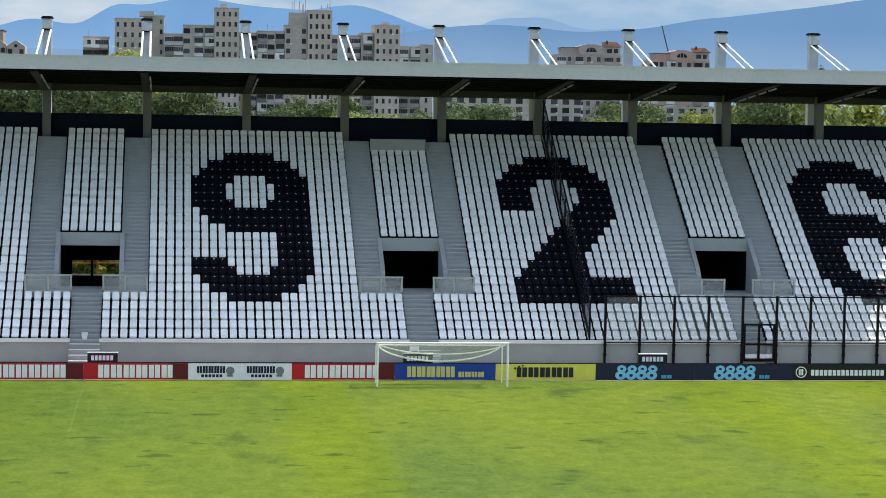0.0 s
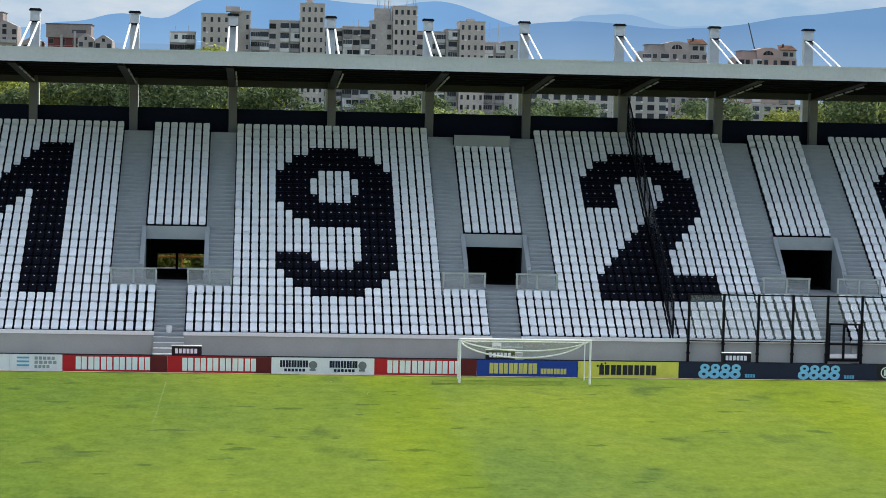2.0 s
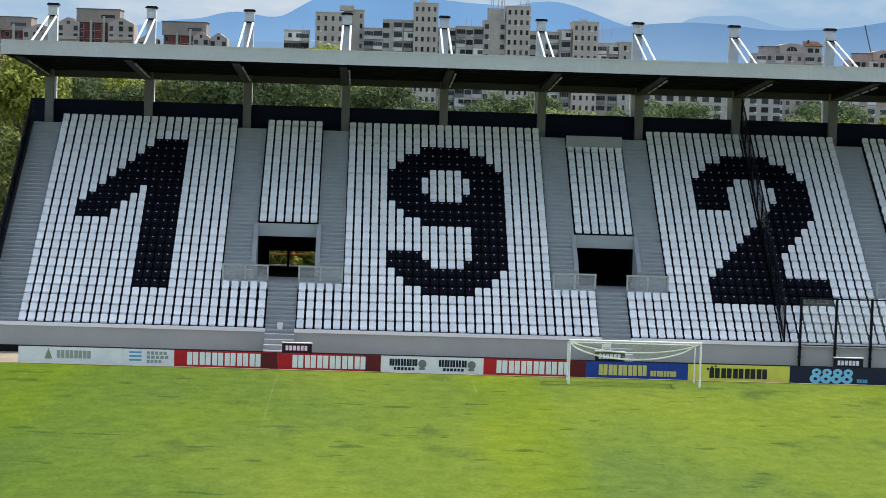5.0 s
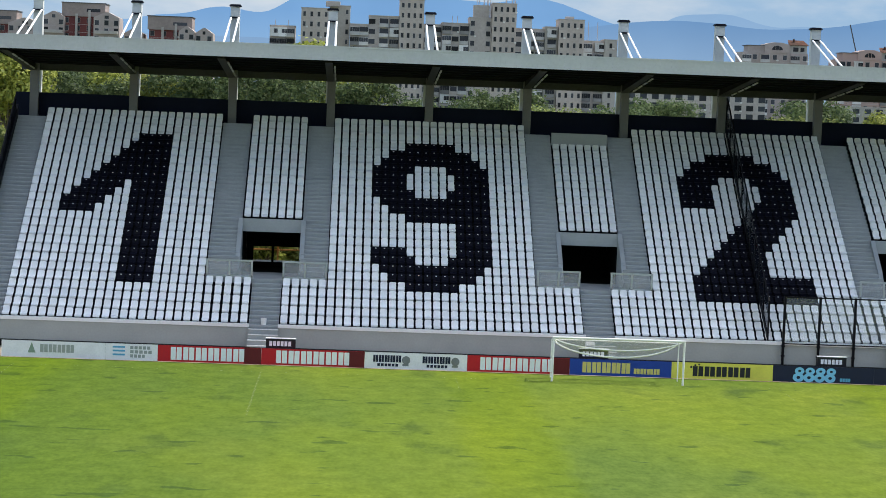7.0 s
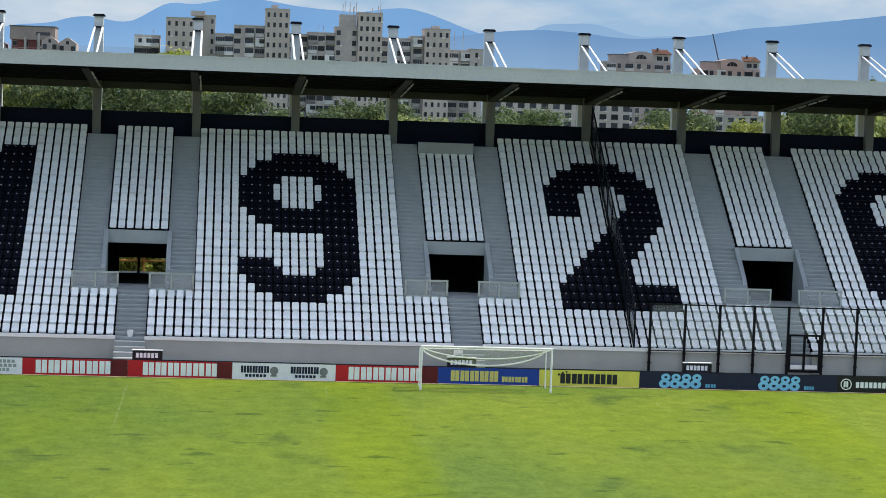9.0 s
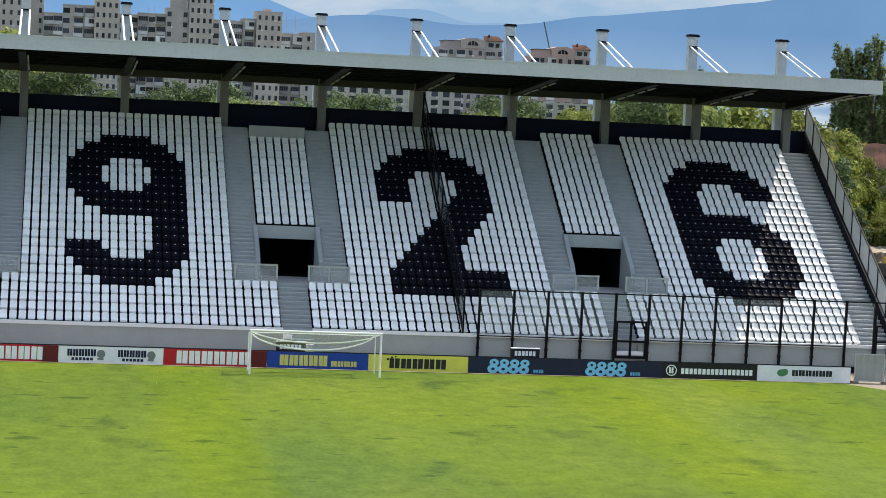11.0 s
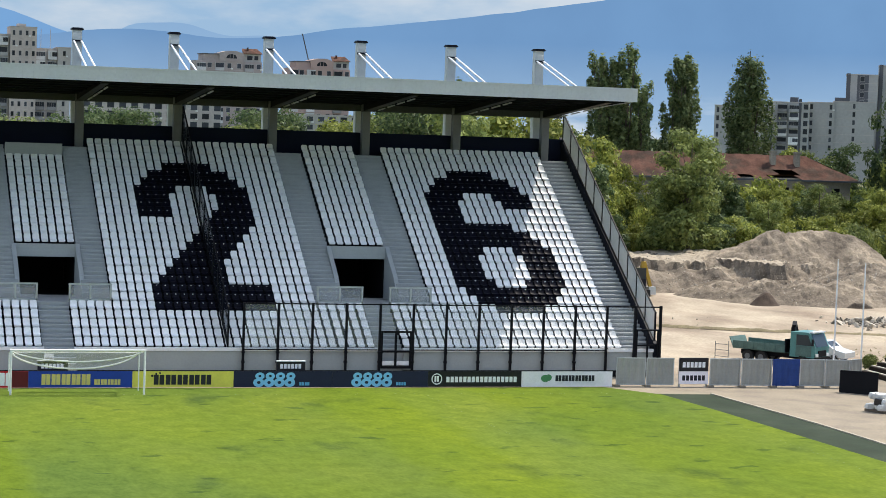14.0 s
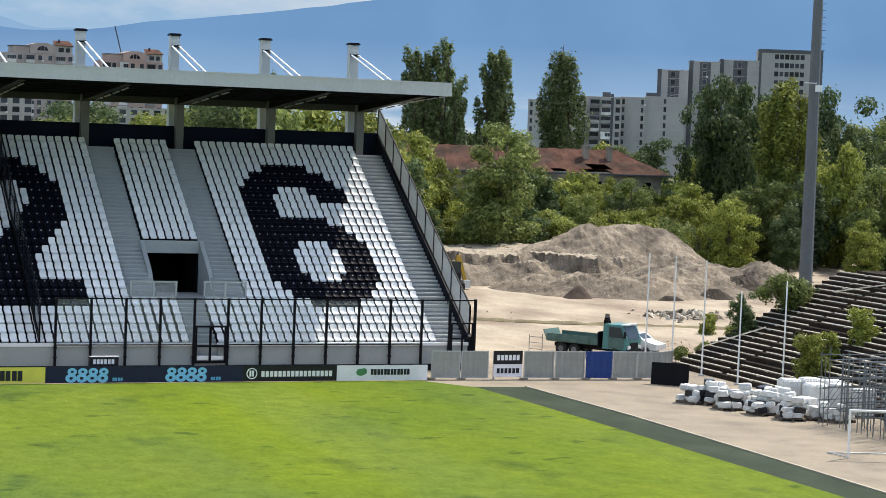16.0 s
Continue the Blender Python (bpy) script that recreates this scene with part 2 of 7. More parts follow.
# ---------------------------------------------------------------- building helpers
class Build:
    """Collects boxes, prisms and tubes into one mesh."""

    def __init__(self):
        self.v, self.f, self.m = [], [], []
        self.cuts = []

    def cut(self):
        """Ends one piece; the next faces belong to another."""
        self.cuts.append((len(self.v), len(self.f)))
        return self

    def pieces(self):
        v0 = f0 = 0
        for v1, f1 in self.cuts:
            q = Build()
            q.v = self.v[v0:v1]
            q.f = [tuple(i - v0 for i in f) for f in self.f[f0:f1]]
            q.m = self.m[f0:f1]
            yield q
            v0, f0 = v1, f1

    def poly(self, pts, faces, mat=0):
        o = len(self.v)
        self.v += [tuple(p) for p in pts]
        self.f += [tuple(o + i for i in q) for q in faces]
        self.m += [mat] * len(faces)
        return self

    def box(self, x0, x1, y0, y1, z0, z1, mat=0):
        p = [(x, y, z) for z in (z0, z1) for y in (y0, y1) for x in (x0, x1)]
        return self.poly(p, [(0, 2, 3, 1), (4, 5, 7, 6), (0, 1, 5, 4), (2, 6, 7, 3), (0, 4, 6, 2), (1, 3, 7, 5)], mat)

    def along_x(self, yz, x0, x1, mat=0):
        """A profile in y, z (anticlockwise seen from +x) drawn out along x."""
        k = len(yz)
        p = [(x0, y, z) for y, z in yz] + [(x1, y, z) for y, z in yz]
        fs = [(i, (i + 1) % k, k + (i + 1) % k, k + i) for i in range(k)]
        fs = [tuple(reversed(q)) for q in fs]
        return self.poly(p, fs + [tuple(range(k)), tuple(reversed(range(k, 2 * k)))], mat)

    def tube(self, a, b, r, sides=6, mat=0, r2=None):
        a, b = Vector(a), Vector(b)
        d = (b - a).normalized()
        u = d.orthogonal().normalized()
        w = d.cross(u)
        ring = [u * math.cos(2 * math.pi * i / sides) + w * math.sin(2 * math.pi * i / sides) for i in range(sides)]
        p = [a + q * r for q in ring] + [b + q * (r if r2 is None else r2) for q in ring]
        fs = [(i, (i + 1) % sides, sides + (i + 1) % sides, sides + i) for i in range(sides)]
        return self.poly(p, fs + [tuple(reversed(range(sides))), tuple(range(sides, 2 * sides))], mat)

    def bar(self, a, b, w, h, mat=0):
        """A square bar from a to b, w wide sideways and h high."""
        a, b = Vector(a), Vector(b)
        d = (b - a).normalized()
        s = d.cross(Vector((0, 0, 1)))
        s = s.normalized() if s.length > 1e-4 else Vector((1, 0, 0))
        t = s.cross(d).normalized()
        p = [e + s * (w / 2 * i) + t * (h / 2 * j) for e in (a, b) for i, j in ((-1, -1), (1, -1), (1, 1), (-1, 1))]
        return self.poly(p, [(0, 3, 2, 1), (4, 5, 6, 7), (0, 1, 5, 4), (1, 2, 6, 5), (2, 3, 7, 6), (3, 0, 4, 7)], mat)

    def mesh(self, name, *mats, smooth=False):
        me = bpy.data.meshes.new(name)
        me.from_pydata(self.v, [], self.f)
        for q in mats:
            me.materials.append(q)
        if len(mats) > 1:
            me.polygons.foreach_set("material_index", self.m)
        if smooth:
            me.polygons.foreach_set("use_smooth", [True] * len(me.polygons))
        me.update()
        return me


def thing(name, label, category, group="", at=(0, 0, 0)):
    ob = new(name)
    ob.matrix_world = Matrix.Translation(at)
    ob.empty_display_size = 0.2
    return tagged(ob, label, category, group)


def part(name, data, mat=None, parent=None, label="", bevel=0.0):
    """One mesh object under a thing or a part. data: a Build, in the parent's own space, or a mesh."""
    me = data.mesh(name, mat) if isinstance(data, Build) else data
    ob = new(name, me)
    ob.parent = parent
    if label:
        ob["label"] = label
    if mat in (M_GLASS, M_FROST):
        ob.visible_shadow = False
    return ob


def structure(name, data, *mats, label="", category=""):
    me = data.mesh(name, *mats) if isinstance(data, Build) else data
    return tagged(new(name, me), label, category, kind="structure")


def solo(name, data, mats, label, category, group="", at=None):
    me = data.mesh(name, *mats) if isinstance(data, Build) else data
    ob = new(name, me)
    if at is not None:
        ob.matrix_world = at
    return tagged(ob, label, category, group)


# ---------------------------------------------------------------- ground
M_GROUND = material("rough_ground", (0.16, 0.15, 0.09), 0.95, spec=0.08, spread=0.25, scale=0.05, fine=1.2, second=(0.06, 0.09, 0.03), second_at=(0.42, 0.55), second_scale=0.02)
M_SAND = material("pale_dusty_soil", (0.40, 0.335, 0.255), 0.95, spec=0.08, spread=0.17, scale=0.35, fine=5.0, bump=0.4, second=(0.26, 0.205, 0.155), second_at=(0.44, 0.66), second_scale=0.16, stretch=(1, 0.5, 1))
M_APRON = material("dusty_concrete_apron", (0.295, 0.25, 0.19), 0.9, spec=0.08, spread=0.10, scale=0.35, fine=6.0, bump=0.2, second=(0.235, 0.20, 0.16), second_at=(0.47, 0.68), second_scale=0.45)
M_TRACK = material("dark_green_asphalt", (0.036, 0.049, 0.030), 0.85, spec=0.08, spread=0.14, scale=0.5, fine=10.0, bump=0.15, second=(0.049, 0.062, 0.040), second_at=(0.5, 0.7), second_scale=0.3)


def grass_material():
    m = bpy.data.materials.new("pitch_grass")
    m.use_nodes = True
    n, l = m.node_tree.nodes, m.node_tree.links
    b = n["Principled BSDF"]
    b.inputs["Roughness"].default_value, b.inputs["Specular IOR Level"].default_value = 0.9, 0.04
    co = n.new("ShaderNodeTexCoord")

    def tex(scale, detail, stretch, lo, hi, a, bb):
        mp = n.new("ShaderNodeMapping")
        mp.inputs["Scale"].default_value = stretch
        t = n.new("ShaderNodeTexNoise")
        t.inputs["Scale"].default_value, t.inputs["Detail"].default_value = scale, detail
        r = n.new("ShaderNodeValToRGB")
        r.color_ramp.elements[0].position, r.color_ramp.elements[1].position = lo, hi
        r.color_ramp.elements[0].color, r.color_ramp.elements[1].color = (*a, 1), (*bb, 1)
        l.new(co.outputs["Object"], mp.inputs["Vector"])
        l.new(mp.outputs["Vector"], t.inputs["Vector"])
        l.new(t.outputs["Fac"], r.inputs["Fac"])
        return r.outputs["Color"]

    def mul(a, bb, kind="MULTIPLY", fac=1.0):
        x = n.new("ShaderNodeMix")
        x.data_type, x.blend_type = "RGBA", kind
        x.inputs["Factor"].default_value = fac
        l.new(a, x.inputs["A"])
        l.new(bb, x.inputs["B"])
        return x.outputs["Result"]

    def mowing():
        """Mown strips running up the pitch, some lush, some grey-green."""
        wob = n.new("ShaderNodeTexNoise")
        wob.inputs["Scale"].default_value, wob.inputs["Detail"].default_value = 0.35, 4.0
        l.new(co.outputs["Object"], wob.inputs["Vector"])
        sp = n.new("ShaderNodeSeparateXYZ")
        l.new(co.outputs["Object"], sp.inputs["Vector"])
        wx = n.new("ShaderNodeMath")
        wx.operation = "MULTIPLY_ADD"
        wx.inputs[1].default_value = 2.6
        l.new(wob.outputs["Fac"], wx.inputs[0])
        l.new(sp.outputs["X"], wx.inputs[2])
        mr = n.new("ShaderNodeMapRange")
        mr.inputs["From Min"].default_value, mr.inputs["From Max"].default_value = -38.7, 41.3
        l.new(wx.outputs["Value"], mr.inputs["Value"])
        r = n.new("ShaderNodeValToRGB")
        lush, dull, mid = (1.03, 1.03, 0.72, 1), (0.975, 0.985, 1.12, 1), (1.0, 1.0, 1.0, 1)
        stops = ((-32, lush), (-30.5, dull), (-25, dull), (-23.5, mid), (-10.2, mid), (-9.2, lush), (-6.0, lush), (-5.0, dull), (2.0, dull), (5.0, mid), (11.8, mid), (13.2, lush), (17.0, lush), (18.5, dull), (22.5, dull), (24.5, lush), (30.0, lush), (33.0, mid))
        els = r.color_ramp.elements
        for k, (x, c) in enumerate(stops):
            e = els[k] if k < 2 else els.new(0.999)
            e.position, e.color = (x + 40) / 80, c
        l.new(mr.outputs["Result"], r.inputs["Fac"])
        return r.outputs["Color"]

    base = tex(0.075, 4.0, (1.0, 0.55, 1.0), 0.36, 0.64, (0.088, 0.136, 0.022), (0.130, 0.177, 0.018))
    dark = tex(0.22, 8.0, (1.0, 0.6, 1.0), 0.60, 0.72, (1, 1, 1), (0.60, 0.66, 1.0))
    streak = tex(0.62, 5.0, (0.55, 1.0, 1.0), 0.635, 0.675, (1, 1, 1), (0.56, 0.64, 0.85))
    dry = tex(0.16, 5.0, (0.8, 0.6, 1.0), 0.48, 0.75, (1, 1, 1), (1.14, 1.06, 1.2))
    fine = mul(tex(1.3, 10.0, (0.8, 0.6, 1.0), 0.30, 0.70, (0.82, 0.85, 0.82), (1.17, 1.14, 1.19)), tex(5.0, 6.0, (1.0, 0.45, 1.0), 0.30, 0.70, (0.86, 0.88, 0.84), (1.14, 1.12, 1.16)))
    c = mul(mul(mul(mul(mul(base, dark), streak), dry), fine), mowing())
    # greener turf along the far touchline
    sx = n.new("ShaderNodeSeparateXYZ")
    l.new(co.outputs["Object"], sx.inputs["Vector"])
    side = n.new("ShaderNodeMapRange")
    side.inputs["From Min"].default_value, side.inputs["From Max"].default_value = -30.0, -17.0
    l.new(sx.outputs["X"], side.inputs["Value"])
    tone = n.new("ShaderNodeValToRGB")
    tone.color_ramp.elements[0].color, tone.color_ramp.elements[1].color = (0.66, 0.76, 0.70, 1), (1, 1, 1, 1)
    l.new(side.outputs["Result"], tone.inputs["Fac"])
    c = mul(c, tone.outputs["Color"])
    l.new(c, b.inputs["Base Color"])
    bn = n.new("ShaderNodeBump")
    bn.inputs["Strength"].default_value, bn.inputs["Distance"].default_value = 0.12, 0.03
    tt = n.new("ShaderNodeTexNoise")
    tt.inputs["Scale"].default_value, tt.inputs["Detail"].default_value = 14.0, 3.0
    l.new(co.outputs["Object"], tt.inputs["Vector"])
    l.new(tt.outputs["Fac"], bn.inputs["Height"])
    l.new(bn.outputs["Normal"], b.inputs["Normal"])
    return m


M_GRASS = grass_material()
M_LINE = material("worn_white_line", (0.62, 0.66, 0.42), 0.9, spread=0.25, scale=0.8, fine=8.0, alpha=0.045)
g = Build()
g.poly([(-4700, -900, 0), (4700, -900, 0), (4700, 4700, 0), (-4700, 4700, 0)], [(0, 1, 2, 3)])
structure("ground", g, M_GROUND, label="rough open ground with dry grass", category="ground")


def sheet(x0, x1, y0, y1, z):
    return Build().poly([(x0, y0, z), (x1, y0, z), (x1, y1, z), (x0, y1, z)], [(0, 1, 2, 3)])


structure("pitch", Build().poly([(-36.6, -112, 0.012), (37.0, -112, 0.012), (36.72, -39, 0.012), (36.1, -22, 0.012), (35.55, -8, 0.012), (35.05, -0.6, 0.012), (32.6, 2.95, 0.012), (-36.6, 2.95, 0.012)], [(0, 1, 2, 3, 4, 5, 6, 7)]), M_GRASS, label="patchy sunlit yellow-green football turf", category="pitch")
structure("pavement_apron", sheet(-48, 64, -118, 9.5, 0.004), M_APRON, label="dusty pale concrete around the pitch", category="pavement")
KERB = ((39.5, -112), (39.25, -37), (39.2, -24), (39.05, -13), (38.3, -0.6))
structure("road_track", Build().poly([(34.8, -0.3, 0.008), (35.2, -112, 0.008)] + [(x - 0.07, y, 0.008) for x, y in KERB], [(0, 1, 2, 3, 4, 5, 6)]), M_TRACK, label="dark green asphalt strip beside the turf", category="track")
kb = Build()
for (xa, ya), (xb, yb) in zip(KERB, KERB[1:]):
    kb.bar((xa, ya, 0.03), (xb, yb, 0.03), 0.16, 0.09)
structure("kerb", kb, material("pale_kerb", (0.42, 0.37, 0.28), 0.9, spread=0.15, scale=0.8), label="low pale concrete kerb along the asphalt", category="kerb")
lot = Build()
NX, NY = 60, 70
noise_pts = [(38 + 130 * i / NX, 9.5 + 140 * j / NY) for j in range(NY + 1) for i in range(NX + 1)]
lot.poly([(x, y, 0.004 + (0.18 * max(0, noise.noise((x * 0.13, y * 0.1, 1)))) * min(1, (y - 9.5) / 4)) for x, y in noise_pts],
         [(j * (NX + 1) + i, j * (NX + 1) + i + 1, (j + 1) * (NX + 1) + i + 1, (j + 1) * (NX + 1) + i) for j in range(NY) for i in range(NX)])
structure("ground_lot", lot, M_SAND, label="pale dusty building ground, uneven and dry", category="ground")

# worn pitch markings
mk = Build()


def line(x0, x1, y0, y1):
    mk.poly([(x0, y0, 0.017), (x1, y0, 0.017), (x1, y1, 0.017), (x0, y1, 0.017)], [(0, 1, 2, 3)])


for sx in (-1, 1):
    line(sx * 20.16 - 0.05, sx * 20.16 + 0.05, -16.5, -0.06)
    line(sx * 9.16 - 0.05, sx * 9.16 + 0.05, -5.5, -0.06)
    line(sx * 34 - 0.05, sx * 34 + 0.05, -105, -0.06)
line(-34, 34, -0.06, 0.06)
structure("trim_markings", mk, M_LINE, label="faded white pitch markings on the turf", category="pitch marking")

# ---------------------------------------------------------------- the stand
Y0, Z0, DY, DZ, ROWS_N = 8.45, 1.72, 0.72, 0.489, 25
BACK_Y = 27.1


def tread(i):
    return Y0 + DY * i, Z0 + DZ * i


def terrace(b, x0, x1, i0, i1, mat=0, half=False, floor=None):
    """Steps from row i0 to i1, solid down to the floor."""
    pts = []
    y, z = tread(i0)
    for i in range(i0, i1 + 1):
        y, z = tread(i)
        if half and i > i0:
            pts += [(y - DY / 2, z - DZ), (y - DY / 2, z - DZ / 2), (y, z - DZ / 2), (y, z)]
        elif i > i0:
            pts += [(y, z - DZ), (y, z)]
        else:
            pts += [(y, z)]
    yend = tread(i1)[0] + DY
    if i1 == ROWS_N - 1:
        yend = BACK_Y
    f0 = floor if floor is not None else 0.0
    prof = [(tread(i0)[0], f0)] + [(yend, f0), (yend, z)] + list(reversed(pts))
    b.along_x(prof, x0, x1, mat)


SP = 0.5405
BLOCKS = {  # left edge, columns
    "1": (-36.1, 22), "9": (-16.72, 24), "2": (3.50, 24), "6": (24.12, 22)}
STRIPS = ((-22.25, 12, 24), (-1.98, 12, 22), (18.40, 12, 24))
DROP = (0.0, 0.17, 0.0)  # how far each strip over a mouth lies below the blocks beside it
GAPS = ((-21.30, -19.50), (-1.02, 0.84), (19.55, 21.25))
EDGE = [(-36.1, -24.2), (-16.72, -3.74), (3.5, 16.48), (24.12, 36.02)]
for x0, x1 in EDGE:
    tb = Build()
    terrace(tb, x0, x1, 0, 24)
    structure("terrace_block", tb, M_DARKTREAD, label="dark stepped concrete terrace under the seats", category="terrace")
FLIGHTS = []
for xa, xb in ((-38.0, -36.1), (36.02, 38.0)):
    ts = Build()
    terrace(ts, xa, xb, 0, 24, half=True)
    FLIGHTS.append(ts)
td = Build()
for (a, bq), (s0, i0, i1), (g0, g1), drop in zip(((-24.2, -16.72), (-3.74, 3.5), (16.48, 24.12)), STRIPS, GAPS, DROP):
    s1 = s0 + 7 * SP - 0.02
    ts = Build()
    terrace(ts, a, s0 - 0.055, 6, 24, half=True)
    FLIGHTS.append(ts)
    ts = Build()
    terrace(ts, s1 + 0.055, bq, 6, 24, half=True)
    FLIGHTS.append(ts)
    ts = Build()
    terrace(td, a, g0, 0, 4)
    terrace(td, g1, bq, 0, 4)
    # central flight up to the landing, and the landing itself
    terrace(ts, g0, g1, 0, 5, half=True)
    ly, lz = tread(5)
    ts.box(a, g0, ly, tread(6)[0], 0, lz)
    ts.box(g1, bq, ly, tread(6)[0], 0, lz)
    ts.box(s0 - 0.05, s1 + 0.05, tread(6)[0], BACK_Y, 0, lz)
    FLIGHTS.append(ts)
    # seats above the mouth rest on a slab
    y12, z12 = tread(12)
    prof = [(y12 - 0.25, z12 - 0.78), (BACK_Y, z12 - 0.78), (BACK_Y, tread(24)[1])]
    for i in range(24, 11, -1):
        prof += [(tread(i)[0], tread(i)[1]), (tread(i)[0], tread(i - 1)[1] if i > 12 else z12)]
    prof = prof[:-1] + [(y12 - 0.25, z12)]
    td.along_x([(y, z - drop) for y, z in prof], s0 - 0.05, s1 + 0.05)
# the right end flight is darker: shadowed risers put into its tone
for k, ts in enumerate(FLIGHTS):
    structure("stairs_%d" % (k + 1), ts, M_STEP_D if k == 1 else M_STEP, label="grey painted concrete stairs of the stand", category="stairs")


def nosings(x0, x1, i0, i1, mat, k):
    b = Build()
    for i in range(2 * i0, 2 * i1 + 1):
        y, z = Y0 + DY * i / 2, Z0 + DZ * i / 2
        b.box(x0 + 0.02, x1 - 0.02, y - 0.05, y + 0.10, z - 0.115, z + 0.006)
    structure("trim_nosing_%d" % k, b, mat, label="pale nosings on the steps of a flight", category="step nosing")


nosings(-38.0, -36.1, 0, 24, M_NOSE, 1)
# brighter nosings here: sunlight on the steps painted into the tone
nosings(36.02, 38.0, 0, 24, M_NOSE_L, 2)
nk = 3
for (a, bq), (s0, i0, i1), (g0, g1) in zip(((-24.2, -16.72), (-3.74, 3.5), (16.48, 24.12)), STRIPS, GAPS):
    s1 = s0 + 7 * SP - 0.02
    for xa, xb, r0, r1 in ((a, s0 - 0.3, 7, 24), (s1 + 0.3, bq, 7, 24), (g0, g1, 0, 5)):
        nosings(xa, xb, r0, r1, M_NOSE, nk)
        nk += 1
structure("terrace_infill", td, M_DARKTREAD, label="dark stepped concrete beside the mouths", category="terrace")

# mouths: header, raking cheek walls, passage lined near-black to paint its shade
for k, (s0, i0, i1) in enumerate(STRIPS):
    s1 = s0 + 7 * SP - 0.02
    y12, z12 = tread(12)
    z12 -= DROP[k]
    lz = tread(5)[1]
    b = Build()
    b.box(s0 - 0.25, s1 + 0.25, y12 - 0.42, y12 - 0.25, z12 - 0.80, z12 + 0.02)
    for xa, xb in ((s0 - 0.25, s0 + 0.03), (s1 - 0.03, s1 + 0.25)):
        y6 = tread(6)[0]
        b.along_x([(y6 + 0.25, lz + 0.003), (y12 - 0.42, lz + 0.003), (y12 - 0.42, z12 + 0.02), (y12 - 0.95, z12 - 0.45), (y6 + 1.6, lz + 1.62), (y6 + 0.75, lz + 0.62), (y6 + 0.25, lz + 0.5)], xa, xb)
    structure("wall_mouth_%d" % (k + 1), b, M_GREY, label="grey concrete frame and raking side walls of a stand entrance", category="wall")
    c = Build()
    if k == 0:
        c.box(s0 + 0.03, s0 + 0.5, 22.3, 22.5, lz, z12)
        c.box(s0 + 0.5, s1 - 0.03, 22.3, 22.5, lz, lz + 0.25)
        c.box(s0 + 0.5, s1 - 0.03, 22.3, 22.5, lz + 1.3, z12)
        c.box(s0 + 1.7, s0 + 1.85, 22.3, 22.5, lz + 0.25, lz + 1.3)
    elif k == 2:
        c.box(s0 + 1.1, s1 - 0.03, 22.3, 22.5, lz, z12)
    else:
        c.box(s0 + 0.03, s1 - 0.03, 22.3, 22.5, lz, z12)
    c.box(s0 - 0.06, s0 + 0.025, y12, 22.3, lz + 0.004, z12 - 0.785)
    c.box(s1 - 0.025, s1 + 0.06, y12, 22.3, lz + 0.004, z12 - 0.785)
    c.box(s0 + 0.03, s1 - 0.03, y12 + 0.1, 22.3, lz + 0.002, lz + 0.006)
    structure("wall_passage_%d" % (k + 1), c, M_PAINTED_DARK, label="passage inside the stand, its darkness painted on the lining", category="wall")

tp = thing("timber_barrier", "orange timber barrier standing behind the stand", "barrier", at=(-20.4, 28.4, 0.004))
for z in (5.35, 4.75):
    part("rail", Build().box(-2.2, 2.2, -0.04, 0.04, z, z + (0.16 if z > 5 else 0.10)), M_TIMBER, tp, "orange timber rail")
for x in (-2.0, 0.0, 1.9):
    part("post", Build().box(x, x + 0.12, 0.04, 0.14, 0, 5.5), M_TIMBER, tp)

# bare panel above the middle strip
b = Build()
y24, z24 = tread(24)
b.box(-2.0, 1.78, y24 - DY - 0.02, y24 - DY + 0.1, z24 - DZ + 0.003 - DROP[1], z24 + 0.36 - DROP[1])
structure("trim_panel", b, M_GREY, label="plain grey parapet panel over the middle seats", category="panel")

# front wall with coping, broken by the central flights
fw, cp, ba = Build(), Build(), Build()
xs = [-38.0] + [v for gq in GAPS for v in gq] + [38.0]
for x0, x1 in zip(xs[::2], xs[1::2]):
    fw.box(x0, x1, 8.22, 8.44, 0, 1.6)
    cp.box(x0 - 0.03, x1 + 0.03, 8.14, 8.447, 1.603, 1.80)
    ba.box(x0, x1, 8.17, 8.215, 0.005, 0.42)
for g0, g1 in GAPS[:2]:
    for i in range(5):
        fw.box(g0 + 0.002, g1 - 0.002, 6.9 + 0.3 * i, 8.44, 0.3 * i + 0.01 if i == 0 else 0.3 * i, 0.3 * (i + 1) + 0.01)
        cp.box(g0, g1, 6.88 + 0.3 * i, 6.95 + 0.3 * i, 0.3 * (i + 1) - 0.03, 0.3 * (i + 1) + 0.02)
structure("wall_front", fw, M_WALL, label="low grey rendered wall along the front row", category="wall")
structure("trim_coping", cp, M_CAP, label="white coping on the front wall", category="coping")
# plain black strip along the foot of the wall
structure("baseboard", ba, M_BLACK, label="black strip along the foot of the front wall", category="skirting")

# plain opposite stand and roof behind the viewpoint, unseen, added to block low sky
os_ = Build()
os_.along_x([(-150.0, 0.0), (-123.5, 0.0), (-123.5, 9.0), (-143.0, 20.0), (-150.0, 20.0)], -75.0, 75.0)
os_.along_x([(-150.0, 20.004), (-149.0, 20.004), (-149.0, 23.0), (-150.0, 23.0)], -75.0, 75.0)
structure("wall_opposite", os_, M_STEP_D, label="plain grey opposite stand, unseen, added to block low sky", category="wall")
structure("ceiling_opposite", Build().along_x([(-150.0, 23.004), (-121.0, 23.8), (-121.0, 24.6), (-150.0, 23.8)], -75.0, 75.0), M_STEEL_D, label="unseen dark roof added over the opposite stand to block sky", category="roof")

